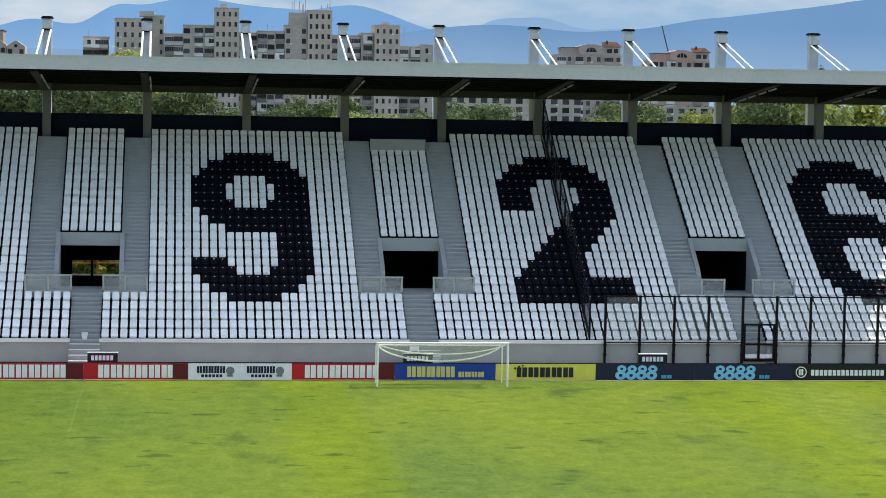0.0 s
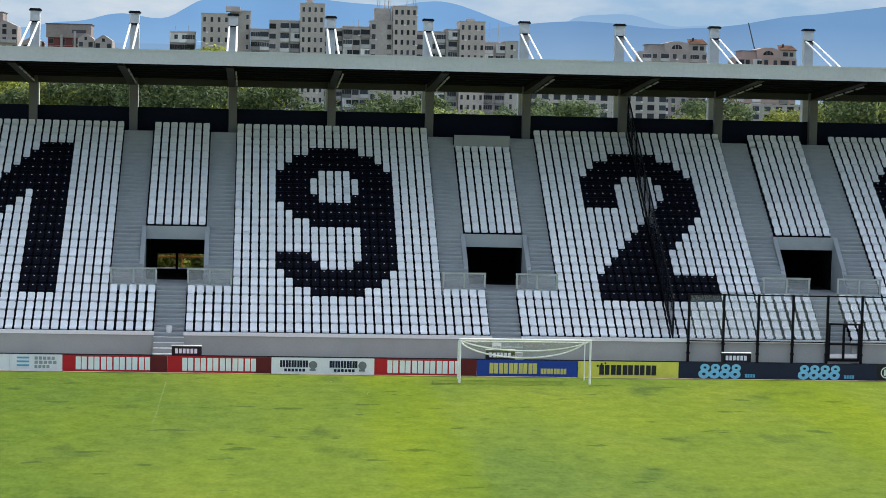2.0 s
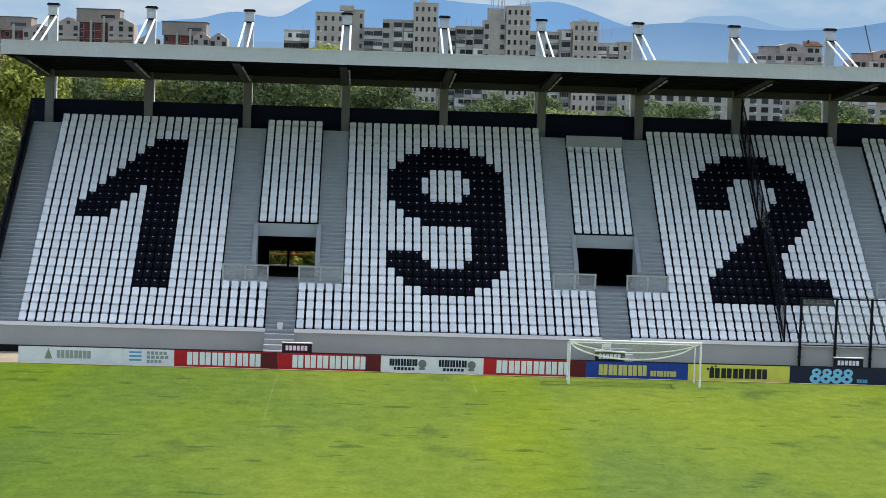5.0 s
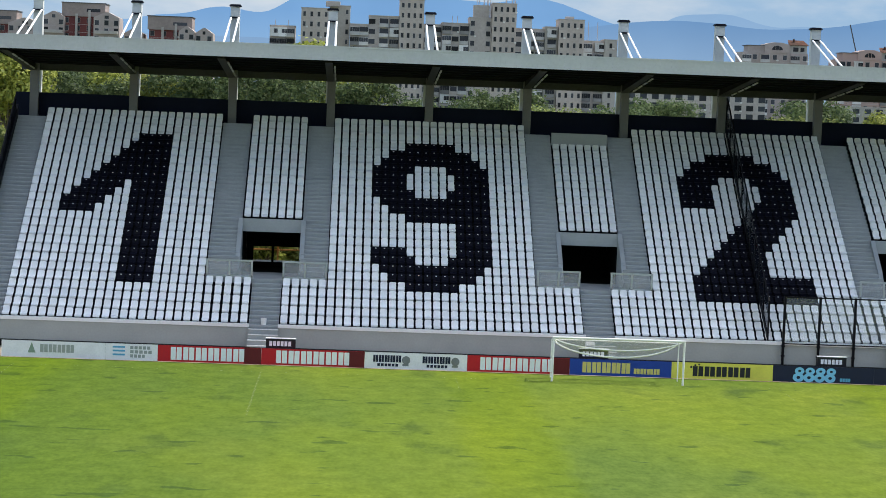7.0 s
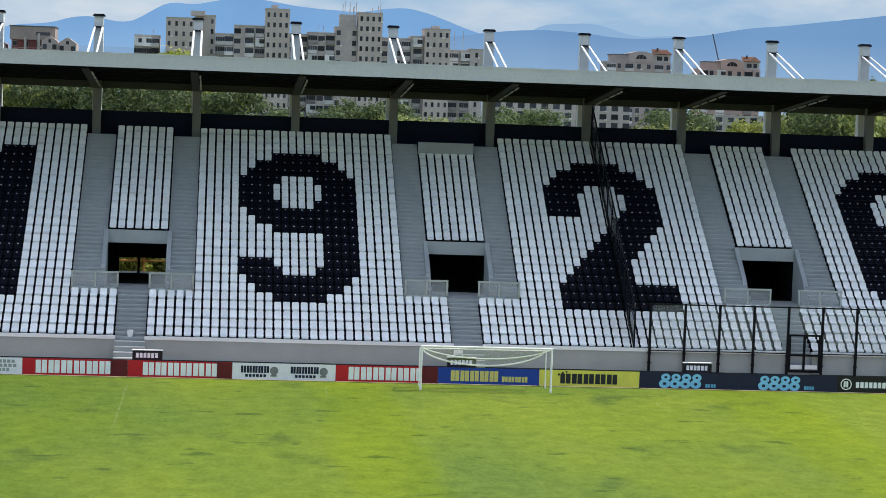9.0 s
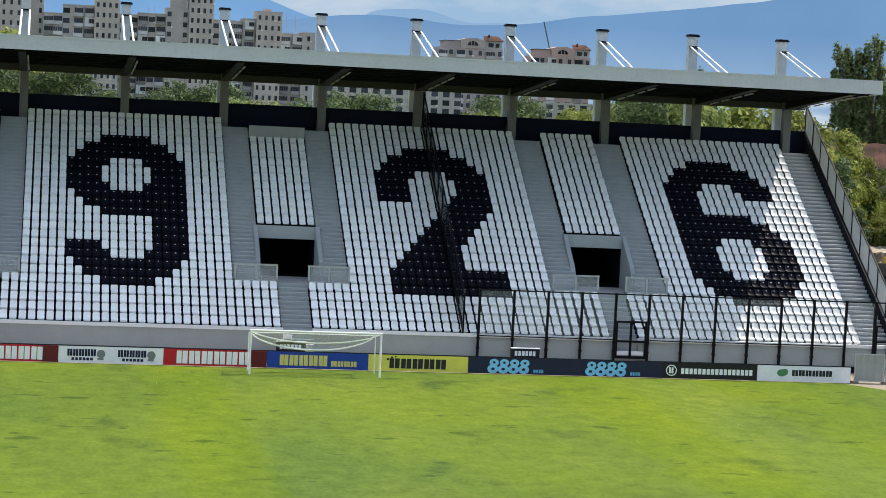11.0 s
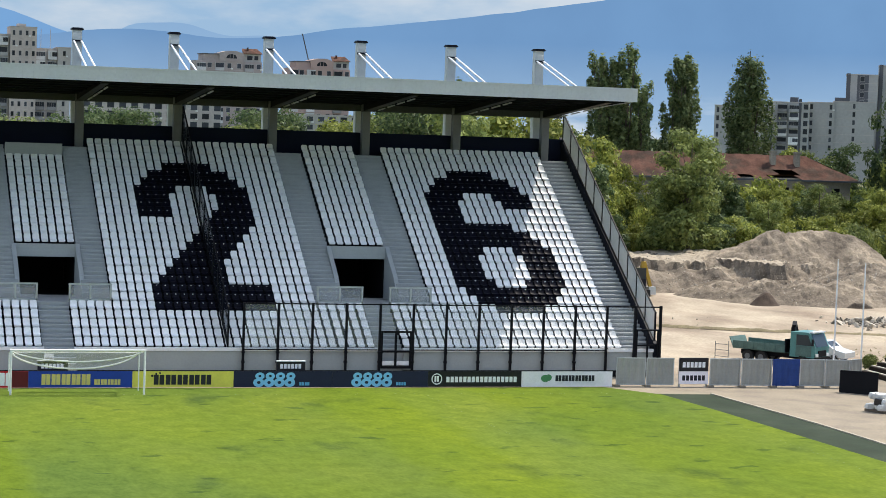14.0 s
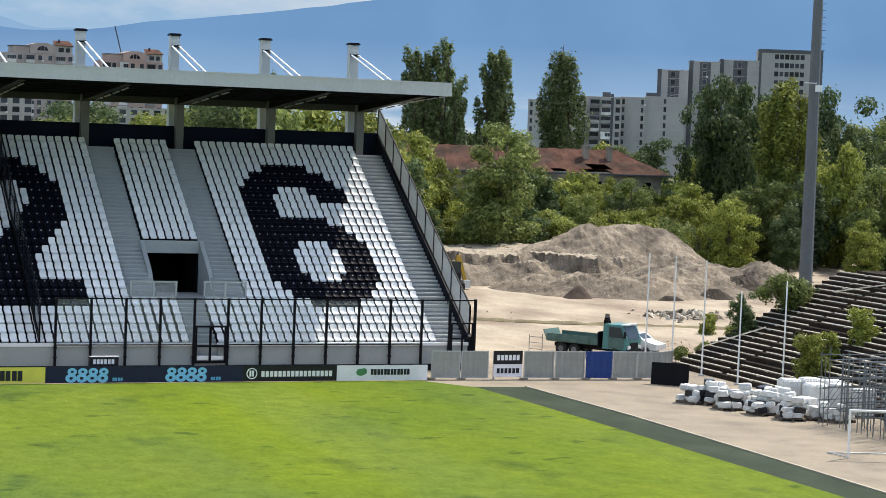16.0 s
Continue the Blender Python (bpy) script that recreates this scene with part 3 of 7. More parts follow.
# back parapet, columns, roof
PYL = [-37.15 + 6.69 * i for i in range(12)]
bp = Build()
bp.box(-38.4, 38.4, BACK_Y + 0.02, BACK_Y + 0.14, 13.3, 15.05)
structure("wall_parapet", bp, M_NAVY, label="navy metal parapet behind the top row", category="wall")
bw = Build()
OPEN_Z = (tread(5)[1] - 2.2, tread(5)[1] + 1.7)
for xa, xb in ((-38.4, -22.2), (-18.6, 18.4), (19.6, 38.4)):
    bw.box(xa, xb, BACK_Y + 0.15, BACK_Y + 0.4, 0, 13.3)
for xa, xb in ((-22.2, -18.6), (18.4, 19.6)):
    bw.box(xa, xb, BACK_Y + 0.15, BACK_Y + 0.4, 0, OPEN_Z[0])
    bw.box(xa, xb, BACK_Y + 0.15, BACK_Y + 0.4, OPEN_Z[1], 13.3)
structure("wall_back", bw, M_WALL, label="rear wall of the stand", category="wall")

for x in PYL:
    p = thing("roof_pylon", "pale rendered roof pylon with dark cap and two white stays", "pylon", "pylons carrying the roof", (x, 27.5, 14.0))
    part("column", Build().box(-0.19, 0.36, -1.12, -0.56, -0.6, 3.2), M_COLUMN, p, "grey concrete column below the roof")
    part("shaft", Build().box(-0.31, 0.31, 0.5, 1.15, -14.0, 7.40), M_PYLON, p)
    part("cap", Build().box(-0.40, 0.40, 0.38, 1.26, 7.40, 7.50).box(-0.34, 0.34, 0.45, 1.2, 7.50, 7.56), M_STEEL_D, p, "dark metal cap")
    part("bracket", Build().box(-0.34, 0.34, 0.40, 0.5, 6.62, 6.72), M_STEEL_D, p)
    for dx in (-0.26, 0.26):
        part("stay", Build().tube((dx, 0.42, 6.66), (dx * 1.15, -8.4, 4.32), 0.07, 8), M_WHITE, p, "white steel tube stay")
        part("clevis", Build().box(dx - 0.05, dx + 0.05, 0.34, 0.5, 6.54, 6.74), M_STEEL_D, p)
    bm = Build()
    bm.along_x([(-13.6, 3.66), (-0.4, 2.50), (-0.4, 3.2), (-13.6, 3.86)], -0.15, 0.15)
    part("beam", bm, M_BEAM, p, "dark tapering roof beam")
    part("flange", Build().along_x([(-13.6, 3.62), (-0.98, 2.52), (-0.98, 2.55), (-13.6, 3.657)], -0.24, 0.24), M_FLANGE, p, "grey lower flange of the beam")
    for k in range(4):
        ya, yb = -12.2 + 2.45 * k, -12.2 + 2.45 * k + 1.7
        za, zb = 3.56 - (ya + 13.6) * 0.0872, 3.56 - (yb + 13.6) * 0.0872
        part("lamp", Build().bar((0.36, ya, za), (0.36, yb, zb), 0.10, 0.07), M_LAMP, p, "pale linear lamp, switched off")

roof = thing("stand_roof", "cantilevered stand roof with grey metal fascia and dark underside", "roof", at=(0, 0, 0))
RX = 38.1
rf = Build().box(-RX, RX, 12.95, 13.06, 17.78, 18.64)
part("fascia", rf, M_FASCIA, roof, "pale grey-green metal front fascia")
rj = Build()
x = -RX + 0.3
while x < RX:
    rj.box(x - 0.012, x + 0.012, 12.942, 12.95, 17.79, 18.63)
    x += 0.333
part("fascia_joints", rj, M_FASCIA_J, roof)
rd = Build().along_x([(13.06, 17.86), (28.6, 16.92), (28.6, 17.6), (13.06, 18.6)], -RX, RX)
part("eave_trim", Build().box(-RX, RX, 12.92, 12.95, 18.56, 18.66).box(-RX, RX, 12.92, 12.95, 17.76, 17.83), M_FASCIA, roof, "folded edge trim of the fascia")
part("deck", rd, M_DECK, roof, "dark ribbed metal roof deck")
for sx in (-1, 1):
    ge = Build().along_x([(13.06, 17.80), (28.6, 16.85), (28.6, 17.7), (13.06, 18.63)], sx * RX if sx < 0 else RX, sx * RX + 0.08 * sx if sx > 0 else -RX + 0.0)
    if sx > 0:
        part("verge", ge, M_FASCIA, roof)
for k in range(6):
    y = 15.0 + 2.1 * k
    z = 17.84 - (y - 13.06) * 0.0605
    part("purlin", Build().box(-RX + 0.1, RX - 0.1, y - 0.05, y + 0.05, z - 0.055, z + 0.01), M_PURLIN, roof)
part("back_beam", Build().box(-RX + 0.1, RX - 0.1, 27.02, 27.14, 16.55, 17.06), M_BACKBEAM, roof, "grey edge beam over the columns")

# ---------------------------------------------------------------- seats
def seat_mesh(name, mat, with_tag):
    """A moulded bucket seat facing -y: pan with a rolled front lip and a curved back with rounded corners."""
    b = Build()
    w = 0.213
    prof = [(-0.236, 0.112), (-0.254, 0.166), (-0.242, 0.228), (-0.10, 0.25), (0.04, 0.268), (0.095, 0.312), (0.15, 0.405), (0.212, 0.533), (0.246, 0.604)]
    widths = [0.86, 0.96, 1.0, 1.0, 0.98, 0.98, 1.0, 0.995, 0.84]
    sag = [0, 0, 0, -0.02, -0.02, -0.005, 0, 0, 0]
    cols = (-1.0, -0.8, 0.0, 0.8, 1.0)
    pts, faces = [], []
    for (y, z), k, s in zip(prof, widths, sag):
        for c in cols:
            edge = abs(c) ** 3
            pts.append((c * w * k, y - 0.035 * edge * (1 if z > 0.3 else 0), z + s * (1 - edge) + 0.015 * edge * (1 if 0.2 < z < 0.3 else 0)))
    n = len(cols)
    for r in range(len(prof) - 1):
        for c in range(n - 1):
            faces.append((r * n + c, r * n + c + 1, (r + 1) * n + c + 1, (r + 1) * n + c))
    b.poly(pts, faces)
    # thickness behind the back and below the pan
    b.poly([(x, y + 0.03, z - 0.02) for x, y, z in pts], [tuple(reversed(q)) for q in faces])
    if with_tag:
        b.box(-0.036, 0.036, 0.169, 0.214, 0.478, 0.530, 1)
    return b.mesh(name, mat, M_TAG, smooth=True)


SEAT_W = seat_mesh("seat", M_SEAT_W, False)
SEAT_B = seat_mesh("seat", M_SEAT_B, True)


def span(*runs):
    return {c for a, b in runs for c in range(a, b + 1)}


def stem(a, b, r0, r1):
    return {r: span((a, b)) for r in range(r0, r1 + 1)}


DIGIT = {"1": {**stem(12, 15, 4, 21), 20: span((11, 15)), 19: span((10, 15)), 18: span((9, 15)), 17: span((8, 15)), 16: span((7, 15)), 15: span((6, 10), (12, 15)), 14: span((5, 9), (12, 15)), 13: span((4, 8), (12, 15)), 12: span((4, 7), (12, 15))}}
DIGIT["9"] = {21: span((9, 14)), 20: span((7, 16)), 19: span((6, 17)), 18: span((5, 9), (14, 18)), 17: span((5, 8), (15, 18)), 16: span((5, 8), (15, 18)), 15: span((5, 9), (14, 18)), 14: span((6, 18)), 13: span((7, 18)), 12: span((9, 18)),
              11: span((15, 18)), 10: span((15, 18)), 9: span((15, 18)), 8: span((5, 8), (15, 18)), 7: span((5, 9), (14, 18)), 6: span((6, 17)), 5: span((7, 16)), 4: span((9, 14))}
DIGIT["2"] = {21: span((9, 14)), 20: span((7, 16)), 19: span((6, 17)), 18: span((5, 9), (14, 18)), 17: span((5, 8), (15, 18)), 16: span((5, 8), (15, 18)), 15: span((5, 8), (14, 18)), 14: span((13, 18)), 13: span((12, 17)), 12: span((11, 16)),
              11: span((10, 15)), 10: span((9, 14)), 9: span((8, 13)), 8: span((7, 13)), 7: span((6, 13)), 6: span((5, 18)), 5: span((5, 18)), 4: span((5, 18))}
DIGIT["6"] = {21: span((8, 13)), 20: span((6, 15)), 19: span((5, 16)), 18: span((4, 8), (13, 17)), 17: span((4, 7), (14, 17)), 16: span((4, 7)), 15: span((4, 7)), 14: span((4, 13)), 13: span((4, 15)), 12: span((4, 16)),
              11: span((4, 8), (13, 17)), 10: span((4, 7), (14, 17)), 9: span((4, 7), (14, 17)), 8: span((4, 7), (14, 17)), 7: span((4, 8), (13, 17)), 6: span((5, 16)), 5: span((6, 15)), 4: span((8, 13))}


def seat_row(x0, cols, i, black=(), label="row of white moulded plastic seats on a dark rail", drop=0.0, pitch=SP):
    y, z = tread(i)
    z -= drop
    row = thing("seat_row", label, "seat row", "rows of seats in the stand", (x0, y + 0.36, z + 0.003))
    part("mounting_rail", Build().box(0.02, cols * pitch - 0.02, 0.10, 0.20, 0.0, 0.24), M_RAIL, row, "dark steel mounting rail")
    for c in range(cols):
        s = part("seat", SEAT_B if c in black else SEAT_W, None, row)
        s.matrix_basis = Matrix.Translation((pitch * (c + 0.5), random.uniform(-0.008, 0.008), random.uniform(-0.006, 0.006))) @ Matrix.Rotation(random.uniform(-0.02, 0.02), 4, "Z")
        if c in black:
            s["label"] = "black plastic seat with a white number tag"


for d, (x0, cols) in BLOCKS.items():
    for i in range(ROWS_N):
        blk = DIGIT[d].get(i, ())
        seat_row(x0, cols, i, blk, "row of white and black plastic seats on a dark rail" if blk else "row of white moulded plastic seats on a dark rail")
for (x0, i0, i1), drop in zip(STRIPS, DROP):
    for i in range(i0, i1 + 1):
        seat_row(x0, 7, i, drop=drop)
for (a, bq), (g0, g1) in zip(((-24.2, -16.72), (-3.74, 3.5), (16.48, 24.12)), GAPS):
    for i in range(5):
        nl = int((g0 - a) / SP + 0.2)
        seat_row(a, nl, i, pitch=(g0 - a - 0.02) / nl)
        nr = int((bq - g1) / SP + 0.2)
        seat_row(g1 + 0.02, nr, i, pitch=(bq - g1 - 0.02) / nr)

# ---------------------------------------------------------------- landing railings
for (a, bq), (g0, g1) in zip(((-24.2, -16.72), (-3.74, 3.5), (16.48, 24.12)), GAPS):
    y, z = tread(5)
    for x0, x1 in ((a, g0), (g1, bq)):
        r = thing("landing_railing", "galvanised steel railing with mesh infill on a stand landing", "railing", "railings on the landings", (x0, y + 0.08, z + 0.003))
        L = x1 - x0
        for k in range(3):
            part("post", Build().box(L * k / 2 * 0.95 + 0.02, L * k / 2 * 0.95 + 0.13, -0.04, 0.05, 0, 1.05), M_GALV, r)
        part("top_rail", Build().box(0.0, L, -0.045, 0.055, 1.05, 1.15), M_GALV, r)
        part("bottom_rail", Build().box(0.0, L, -0.04, 0.05, 0.06, 0.17), M_GALV, r)
        part("infill", Build().box(0.05, L - 0.05, 0.0, 0.008, 0.16, 1.05), clear_sheet("pale_railing_mesh", (0.5, 0.52, 0.53), 0.30, 0.5), r, "fine steel mesh infill")

# ---------------------------------------------------------------- front screen of the right-hand sector
FX = [11.0 + 2.152 * k for k in range(12)]
for k in range(11):
    x0 = FX[k]
    gate = k == 4
    s = thing("screen_bay", "clear barrier bay with black steel posts" + (" and a black steel gate" if gate else ""), "barrier", "clear barrier in front of the seats", (x0, 8.02, 0.0))
    part("post", Build().box(-0.07, 0.07, -0.07, 0.07, 0.0, 4.6), M_BLACK, s)
    part("top_rail", Build().box(0.07, 2.08, -0.03, 0.03, 4.5, 4.58), M_BLACK, s)
    part("pane", Build().box(0.08, 2.07, -0.01, 0.01, 2.95 if gate else 1.75, 4.5), M_GLASS, s, "clear acrylic pane")
    if gate:
        for q in ((0.10, 0.2, 0.55, 2.9), (0.98, 1.12, 0.55, 2.9), (1.95, 2.05, 0.55, 2.9), (0.2, 0.98, 2.78, 2.9), (1.12, 1.95, 2.78, 2.9), (0.2, 0.98, 1.55, 1.68), (1.12, 1.95, 1.55, 1.68), (0.2, 0.98, 0.55, 0.7), (1.12, 1.95, 0.55, 0.7)):
            part("gate_bar", Build().box(q[0], q[1], -0.05, 0.05, q[2], q[3]), M_BLACK, s, "black steel gate bar")
        part("gate_sill", Build().box(0.2, 1.95, 0.06, 0.16, 0.75, 1.0), M_WHITE, s)
    else:
        part("mid_rail", Build().box(0.07, 2.08, -0.03, 0.03, 1.68, 1.74), M_BLACK, s)
    for zz in (0.9, 1.5):
        part("clamp", Build().box(-0.10, 0.10, -0.10, 0.10, zz, zz + 0.12), M_BLACK, s)
s = thing("screen_post", "black steel end post of the clear barrier", "barrier", "clear barrier in front of the seats", (FX[11], 8.02, 0.0))
part("post", Build().box(-0.07, 0.07, -0.07, 0.07, 0.0, 4.6), M_BLACK, s)
part("top_rail", Build().box(0.07, 1.9, -0.03, 0.03, 4.5, 4.58), M_BLACK, s)
part("pane", Build().box(0.08, 1.85, -0.01, 0.01, 1.75, 4.5), M_GLASS, s, "clear acrylic pane")
s = thing("end_gate", "black steel gate at the foot of the end stairs", "gate", at=(36.62, 8.02, 0.0))
for xx in (0.0, 1.75):
    part("post", Build().box(xx - 0.08, xx + 0.08, -0.08, 0.08, 0.0, 4.62), M_BLACK, s)
for q in ((0.1, 0.2, 1.0, 3.1), (0.85, 0.95, 1.0, 3.1), (1.55, 1.65, 1.0, 3.1), (0.2, 0.85, 3.0, 3.1), (0.95, 1.55, 3.0, 3.1), (0.2, 0.85, 2.0, 2.1), (0.95, 1.55, 2.0, 2.1), (0.2, 0.85, 1.0, 1.1), (0.95, 1.55, 1.0, 1.1)):
    part("gate_bar", Build().box(q[0], q[1], -0.05, 0.05, q[2], q[3]), M_BLACK, s)
part("top_rail", Build().box(0.08, 1.67, -0.03, 0.03, 4.5, 4.58), M_BLACK, s)


def raking_fence(x, n, high, panel, panel_label, label, name, skirt, last=24, kick=0.10):
    """A fence that climbs the stand along the rows' slope."""
    f = thing(name, label, "fence", at=(x, 0, 0))
    ya, za = tread(0)
    yb, zb = tread(last)
    for k in range(n + 1):
        t = k / n
        y, z = ya + (yb - ya) * t, za + (zb - za) * t
        part("post", Build().box(-0.05, 0.05, y - 0.05, y + 0.05, z - 0.4, z + high), M_BLACK, f)
    part("top_rail", Build().bar((0, ya, za + high), (0, yb, zb + high), 0.08, 0.08), M_BLACK, f)
    part("bottom_rail", Build().bar((0, ya, za + skirt), (0, yb, zb + skirt), 0.08, kick), M_BLACK, f)
    for k in range(n):
        t0, t1 = k / n, (k + 1) / n
        y0, z0, y1, z1 = ya + (yb - ya) * t0 + 0.05, za + (zb - za) * t0, ya + (yb - ya) * t1 - 0.05, za + (zb - za) * t1
        part("panel", Build().along_x([(y0, z0 + skirt), (y1, z1 + skirt), (y1, z1 + high), (y0, z0 + high)], -0.012, 0.012), panel, f, panel_label)
    return f, (ya, za, yb, zb)


raking_fence(10.12, 10, 2.5, M_MESH, "smoky clear panel in a black frame", "tall black-framed clear fence climbing the stand between the seats", "dividing_fence", 0.28, 25, 0.3)
f, (ya, za, yb, zb) = raking_fence(38.18, 11, 2.45, M_FROST, "pale translucent panel", "end fence of black posts and pale translucent panels", "end_fence", 0.62, 26)
part("stringer", Build().along_x([(ya - 0.3, za - 1.6), (yb + 0.4, zb - 1.6), (yb + 0.4, zb + 0.75), (ya - 0.3, za + 0.45)], -0.16, 0.10), M_STEEL_D, f, "dark painted stringer wall")
f, (ya, za, yb, zb) = raking_fence(-38.18, 11, 1.3, M_STEEL_D, "dark metal panel", "dark metal side wall at the end of the stand", "side_wall", 0.3)
part("stringer", Build().along_x([(ya - 0.3, za - 1.6), (yb + 0.4, zb - 1.6), (yb + 0.4, zb + 0.75), (ya - 0.3, za + 0.45)], -0.10, 0.16), M_STEEL_D, f, "dark painted stringer wall")

# ---------------------------------------------------------------- advertising boards
def plain(name, c, rough=0.45):
    return material(name, c, rough, spread=0.05, scale=1.5, fine=12.0)


B_RED, B_WHITE, B_BLUE, B_YEL, B_NAVY, B_BLK = plain("board_red", (0.56, 0.012, 0.025)), plain("board_white", (0.93, 0.88, 0.94)), plain("board_blue", (0.012, 0.055, 0.36)), plain("board_yellow", (0.80, 0.71, 0.12)), plain("board_navy", (0.010, 0.014, 0.05)), plain("board_black", (0.010, 0.010, 0.014))
B_PALE, B_GOLD, B_LIGHT, B_CYAN, B_INK, B_GREEN, B_MAROON = plain("print_white", (0.92, 0.92, 0.95)), plain("print_gold", (0.72, 0.62, 0.2)), plain("print_light_blue", (0.24, 0.60, 0.92)), plain("print_cyan", (0.12, 0.40, 0.66)), plain("print_ink", (0.02, 0.02, 0.03)), plain("print_green", (0.08, 0.26, 0.12)), plain("board_maroon", (0.13, 0.008, 0.016))
BX, BW, BY = -26.2, 5.94, 3.0


def letter_bars(b, x0, x1, z0, z1, count, y=-0.045, slim=0.74):
    """Bars of the size of letters, in place of a brand name."""
    step = (x1 - x0) / count
    for k in range(count):
        if step < 0.3:
            b.box(x0 + step * k, x0 + step * (k + slim), y, y + 0.01, z0, z1).cut()
        else:
            for f0, f1 in ((0.0, 0.40), (0.47, 0.87)):
                b.box(x0 + step * (k + f0), x0 + step * (k + f1), y, y + 0.01, z0, z1).cut()
    return b


def board(x0, width, face, label, prints):
    o = thing("advertising_board", label, "advertising board", "advertising boards behind the goal line", (x0, BY, 0.0))
    part("panel", Build().box(0.006, width - 0.006, -0.03, 0.03, 0.04, 0.98), face, o)
    part("frame", Build().box(0.0, width, -0.02, 0.05, 0.985, 1.01).box(0.0, 0.05, 0.035, 0.6, 0.03, 0.06).box(width - 0.05, width, 0.035, 0.6, 0.03, 0.06).bar((0.03, 0.05, 0.9), (0.03, 0.58, 0.05), 0.03, 0.03).bar((width - 0.03, 0.05, 0.9), (width - 0.03, 0.58, 0.05), 0.03, 0.03), M_STEEL_D, o)
    for k, (bb, mat, lab) in enumerate(prints):
        if not bb.cuts:
            bb.cut()
        for q in bb.pieces():
            part("print", q, mat, o, lab)
    return o


def at(i):
    return BX + BW * i


def bars(*a, **k):
    return letter_bars(Build(), *a, **k)


for i in (0, 1, 3):
    x_in = 0.75 if i != 1 else 0.85
    board(at(i), BW, B_RED, "red advertising board with plain white lettering bars", [(bars(x_in, x_in + 4.3, 0.15, 0.89, 6), B_PALE, "white lettering bars"), (Build().box(4.95, 5.93, -0.04, -0.032, 0.05, 0.97), B_MAROON, "darker red end panel")])


def disc(b, cx, cz, r, y=-0.05, sides=16, ry=None):
    ry = ry or r
    o = [(cx + r * math.cos(2 * math.pi * k / sides), yy, cz + ry * math.sin(2 * math.pi * k / sides)) for yy in (y, y + 0.012) for k in range(sides)]
    return b.poly(o, [tuple(range(sides)), tuple(reversed(range(sides, 2 * sides)))] + [(k, sides + k, sides + (k + 1) % sides, (k + 1) % sides) for k in range(sides)]).cut()


def ring(b, cx, cz, r, th, y=-0.05, sides=18, squash=1.0):
    for k in range(sides):
        a0, a1 = 2 * math.pi * k / sides, 2 * math.pi * (k + 1) / sides
        p = [(cx + q * math.cos(a), yy, cz + q * squash * math.sin(a)) for yy in (y, y + 0.012) for a, q in ((a0, r), (a1, r), (a1, r - th), (a0, r - th))]
        b.poly(p, [(0, 1, 2, 3), (7, 6, 5, 4), (0, 4, 5, 1), (3, 2, 6, 7)])
    return b.cut()


pb = Build()
for o in (0.5, 3.35):
    letter_bars(pb, o, o + 1.65, 0.42, 0.82, 5)
    letter_bars(pb, o + 0.25, o + 1.5, 0.18, 0.34, 6)
pc = Build()
for o in (2.25, 5.1):
    disc(pc, o + 0.15, 0.56, 0.24)
    pc.box(o - 0.05, o + 0.3, -0.05, -0.038, 0.22, 0.34).cut()
board(at(2), BW, B_WHITE, "white advertising board with dark marks and grey emblems", [(pb, B_NAVY, "dark navy lettering bars"), (pc, plain("print_grey", (0.22, 0.22, 0.24)), "grey emblems")])
board(at(4), BW, B_BLUE, "blue advertising board with pale yellow lettering bars", [(bars(0.75, 3.6, 0.2, 0.82, 5), B_GOLD, "pale yellow lettering bars"), (bars(3.75, 5.3, 0.2, 0.52, 4), B_GOLD, "small pale yellow bars")])
board(at(5), BW, B_YEL, "yellow advertising board with black lettering bars", [(bars(1.25, 4.7, 0.2, 0.78, 5), B_INK, "black lettering bars"), (disc(disc(disc(Build(), 1.15, 0.72, 0.07), 1.38, 0.83, 0.06), 1.6, 0.88, 0.055), B_INK, "black dots")])
for i in (6, 7):
    rb = Build()
    for k in range(4):
        ring(rb, 1.56 + 0.62 * k, 0.70, 0.28, 0.19, squash=0.78)
        ring(rb, 1.50 + 0.62 * k, 0.32, 0.33, 0.22, y=-0.053, squash=0.80)
    board(at(i), BW, B_NAVY, "navy advertising board with light blue rings", [(rb, B_LIGHT, "light blue double rings"), (bars(3.95, 4.6, 0.14, 0.34, 2), B_CYAN, "small blue bars")])
board(at(8), BW, B_BLK, "black advertising board with a white emblem and lettering bars", [(ring(Build(), 0.55, 0.52, 0.34, 0.06), B_PALE, "white ring emblem"), (bars(1.15, 5.7, 0.32, 0.66, 17), B_PALE, "white lettering bars"), (bars(0.4, 0.72, 0.34, 0.7, 2), B_PALE, "white emblem bars")])
board(at(9), BW, B_WHITE, "white advertising board with a green leaf emblem", [(disc(disc(Build(), 1.55, 0.55, 0.30, ry=0.22), 1.75, 0.6, 0.2, y=-0.056), B_GREEN, "green leaf emblem"), (bars(2.2, 4.8, 0.38, 0.74, 6), B_INK, "dark lettering bars")])
board(at(-0.5), BW / 2, B_WHITE, "white advertising board with blue stripes", [(Build().box(0.4, 1.1, -0.05, -0.04, 0.74, 0.84).cut().box(0.4, 1.1, -0.05, -0.04, 0.52, 0.62).cut().box(0.4, 1.1, -0.05, -0.04, 0.3, 0.4).cut(), B_CYAN, "blue stripes"), (letter_bars(letter_bars(letter_bars(Build(), 1.4, 2.6, 0.68, 0.86, 5), 1.4, 2.7, 0.44, 0.62, 5), 1.4, 2.3, 0.2, 0.38, 4), plain("print_mid_grey", (0.35, 0.36, 0.37)), "grey lettering bars")])
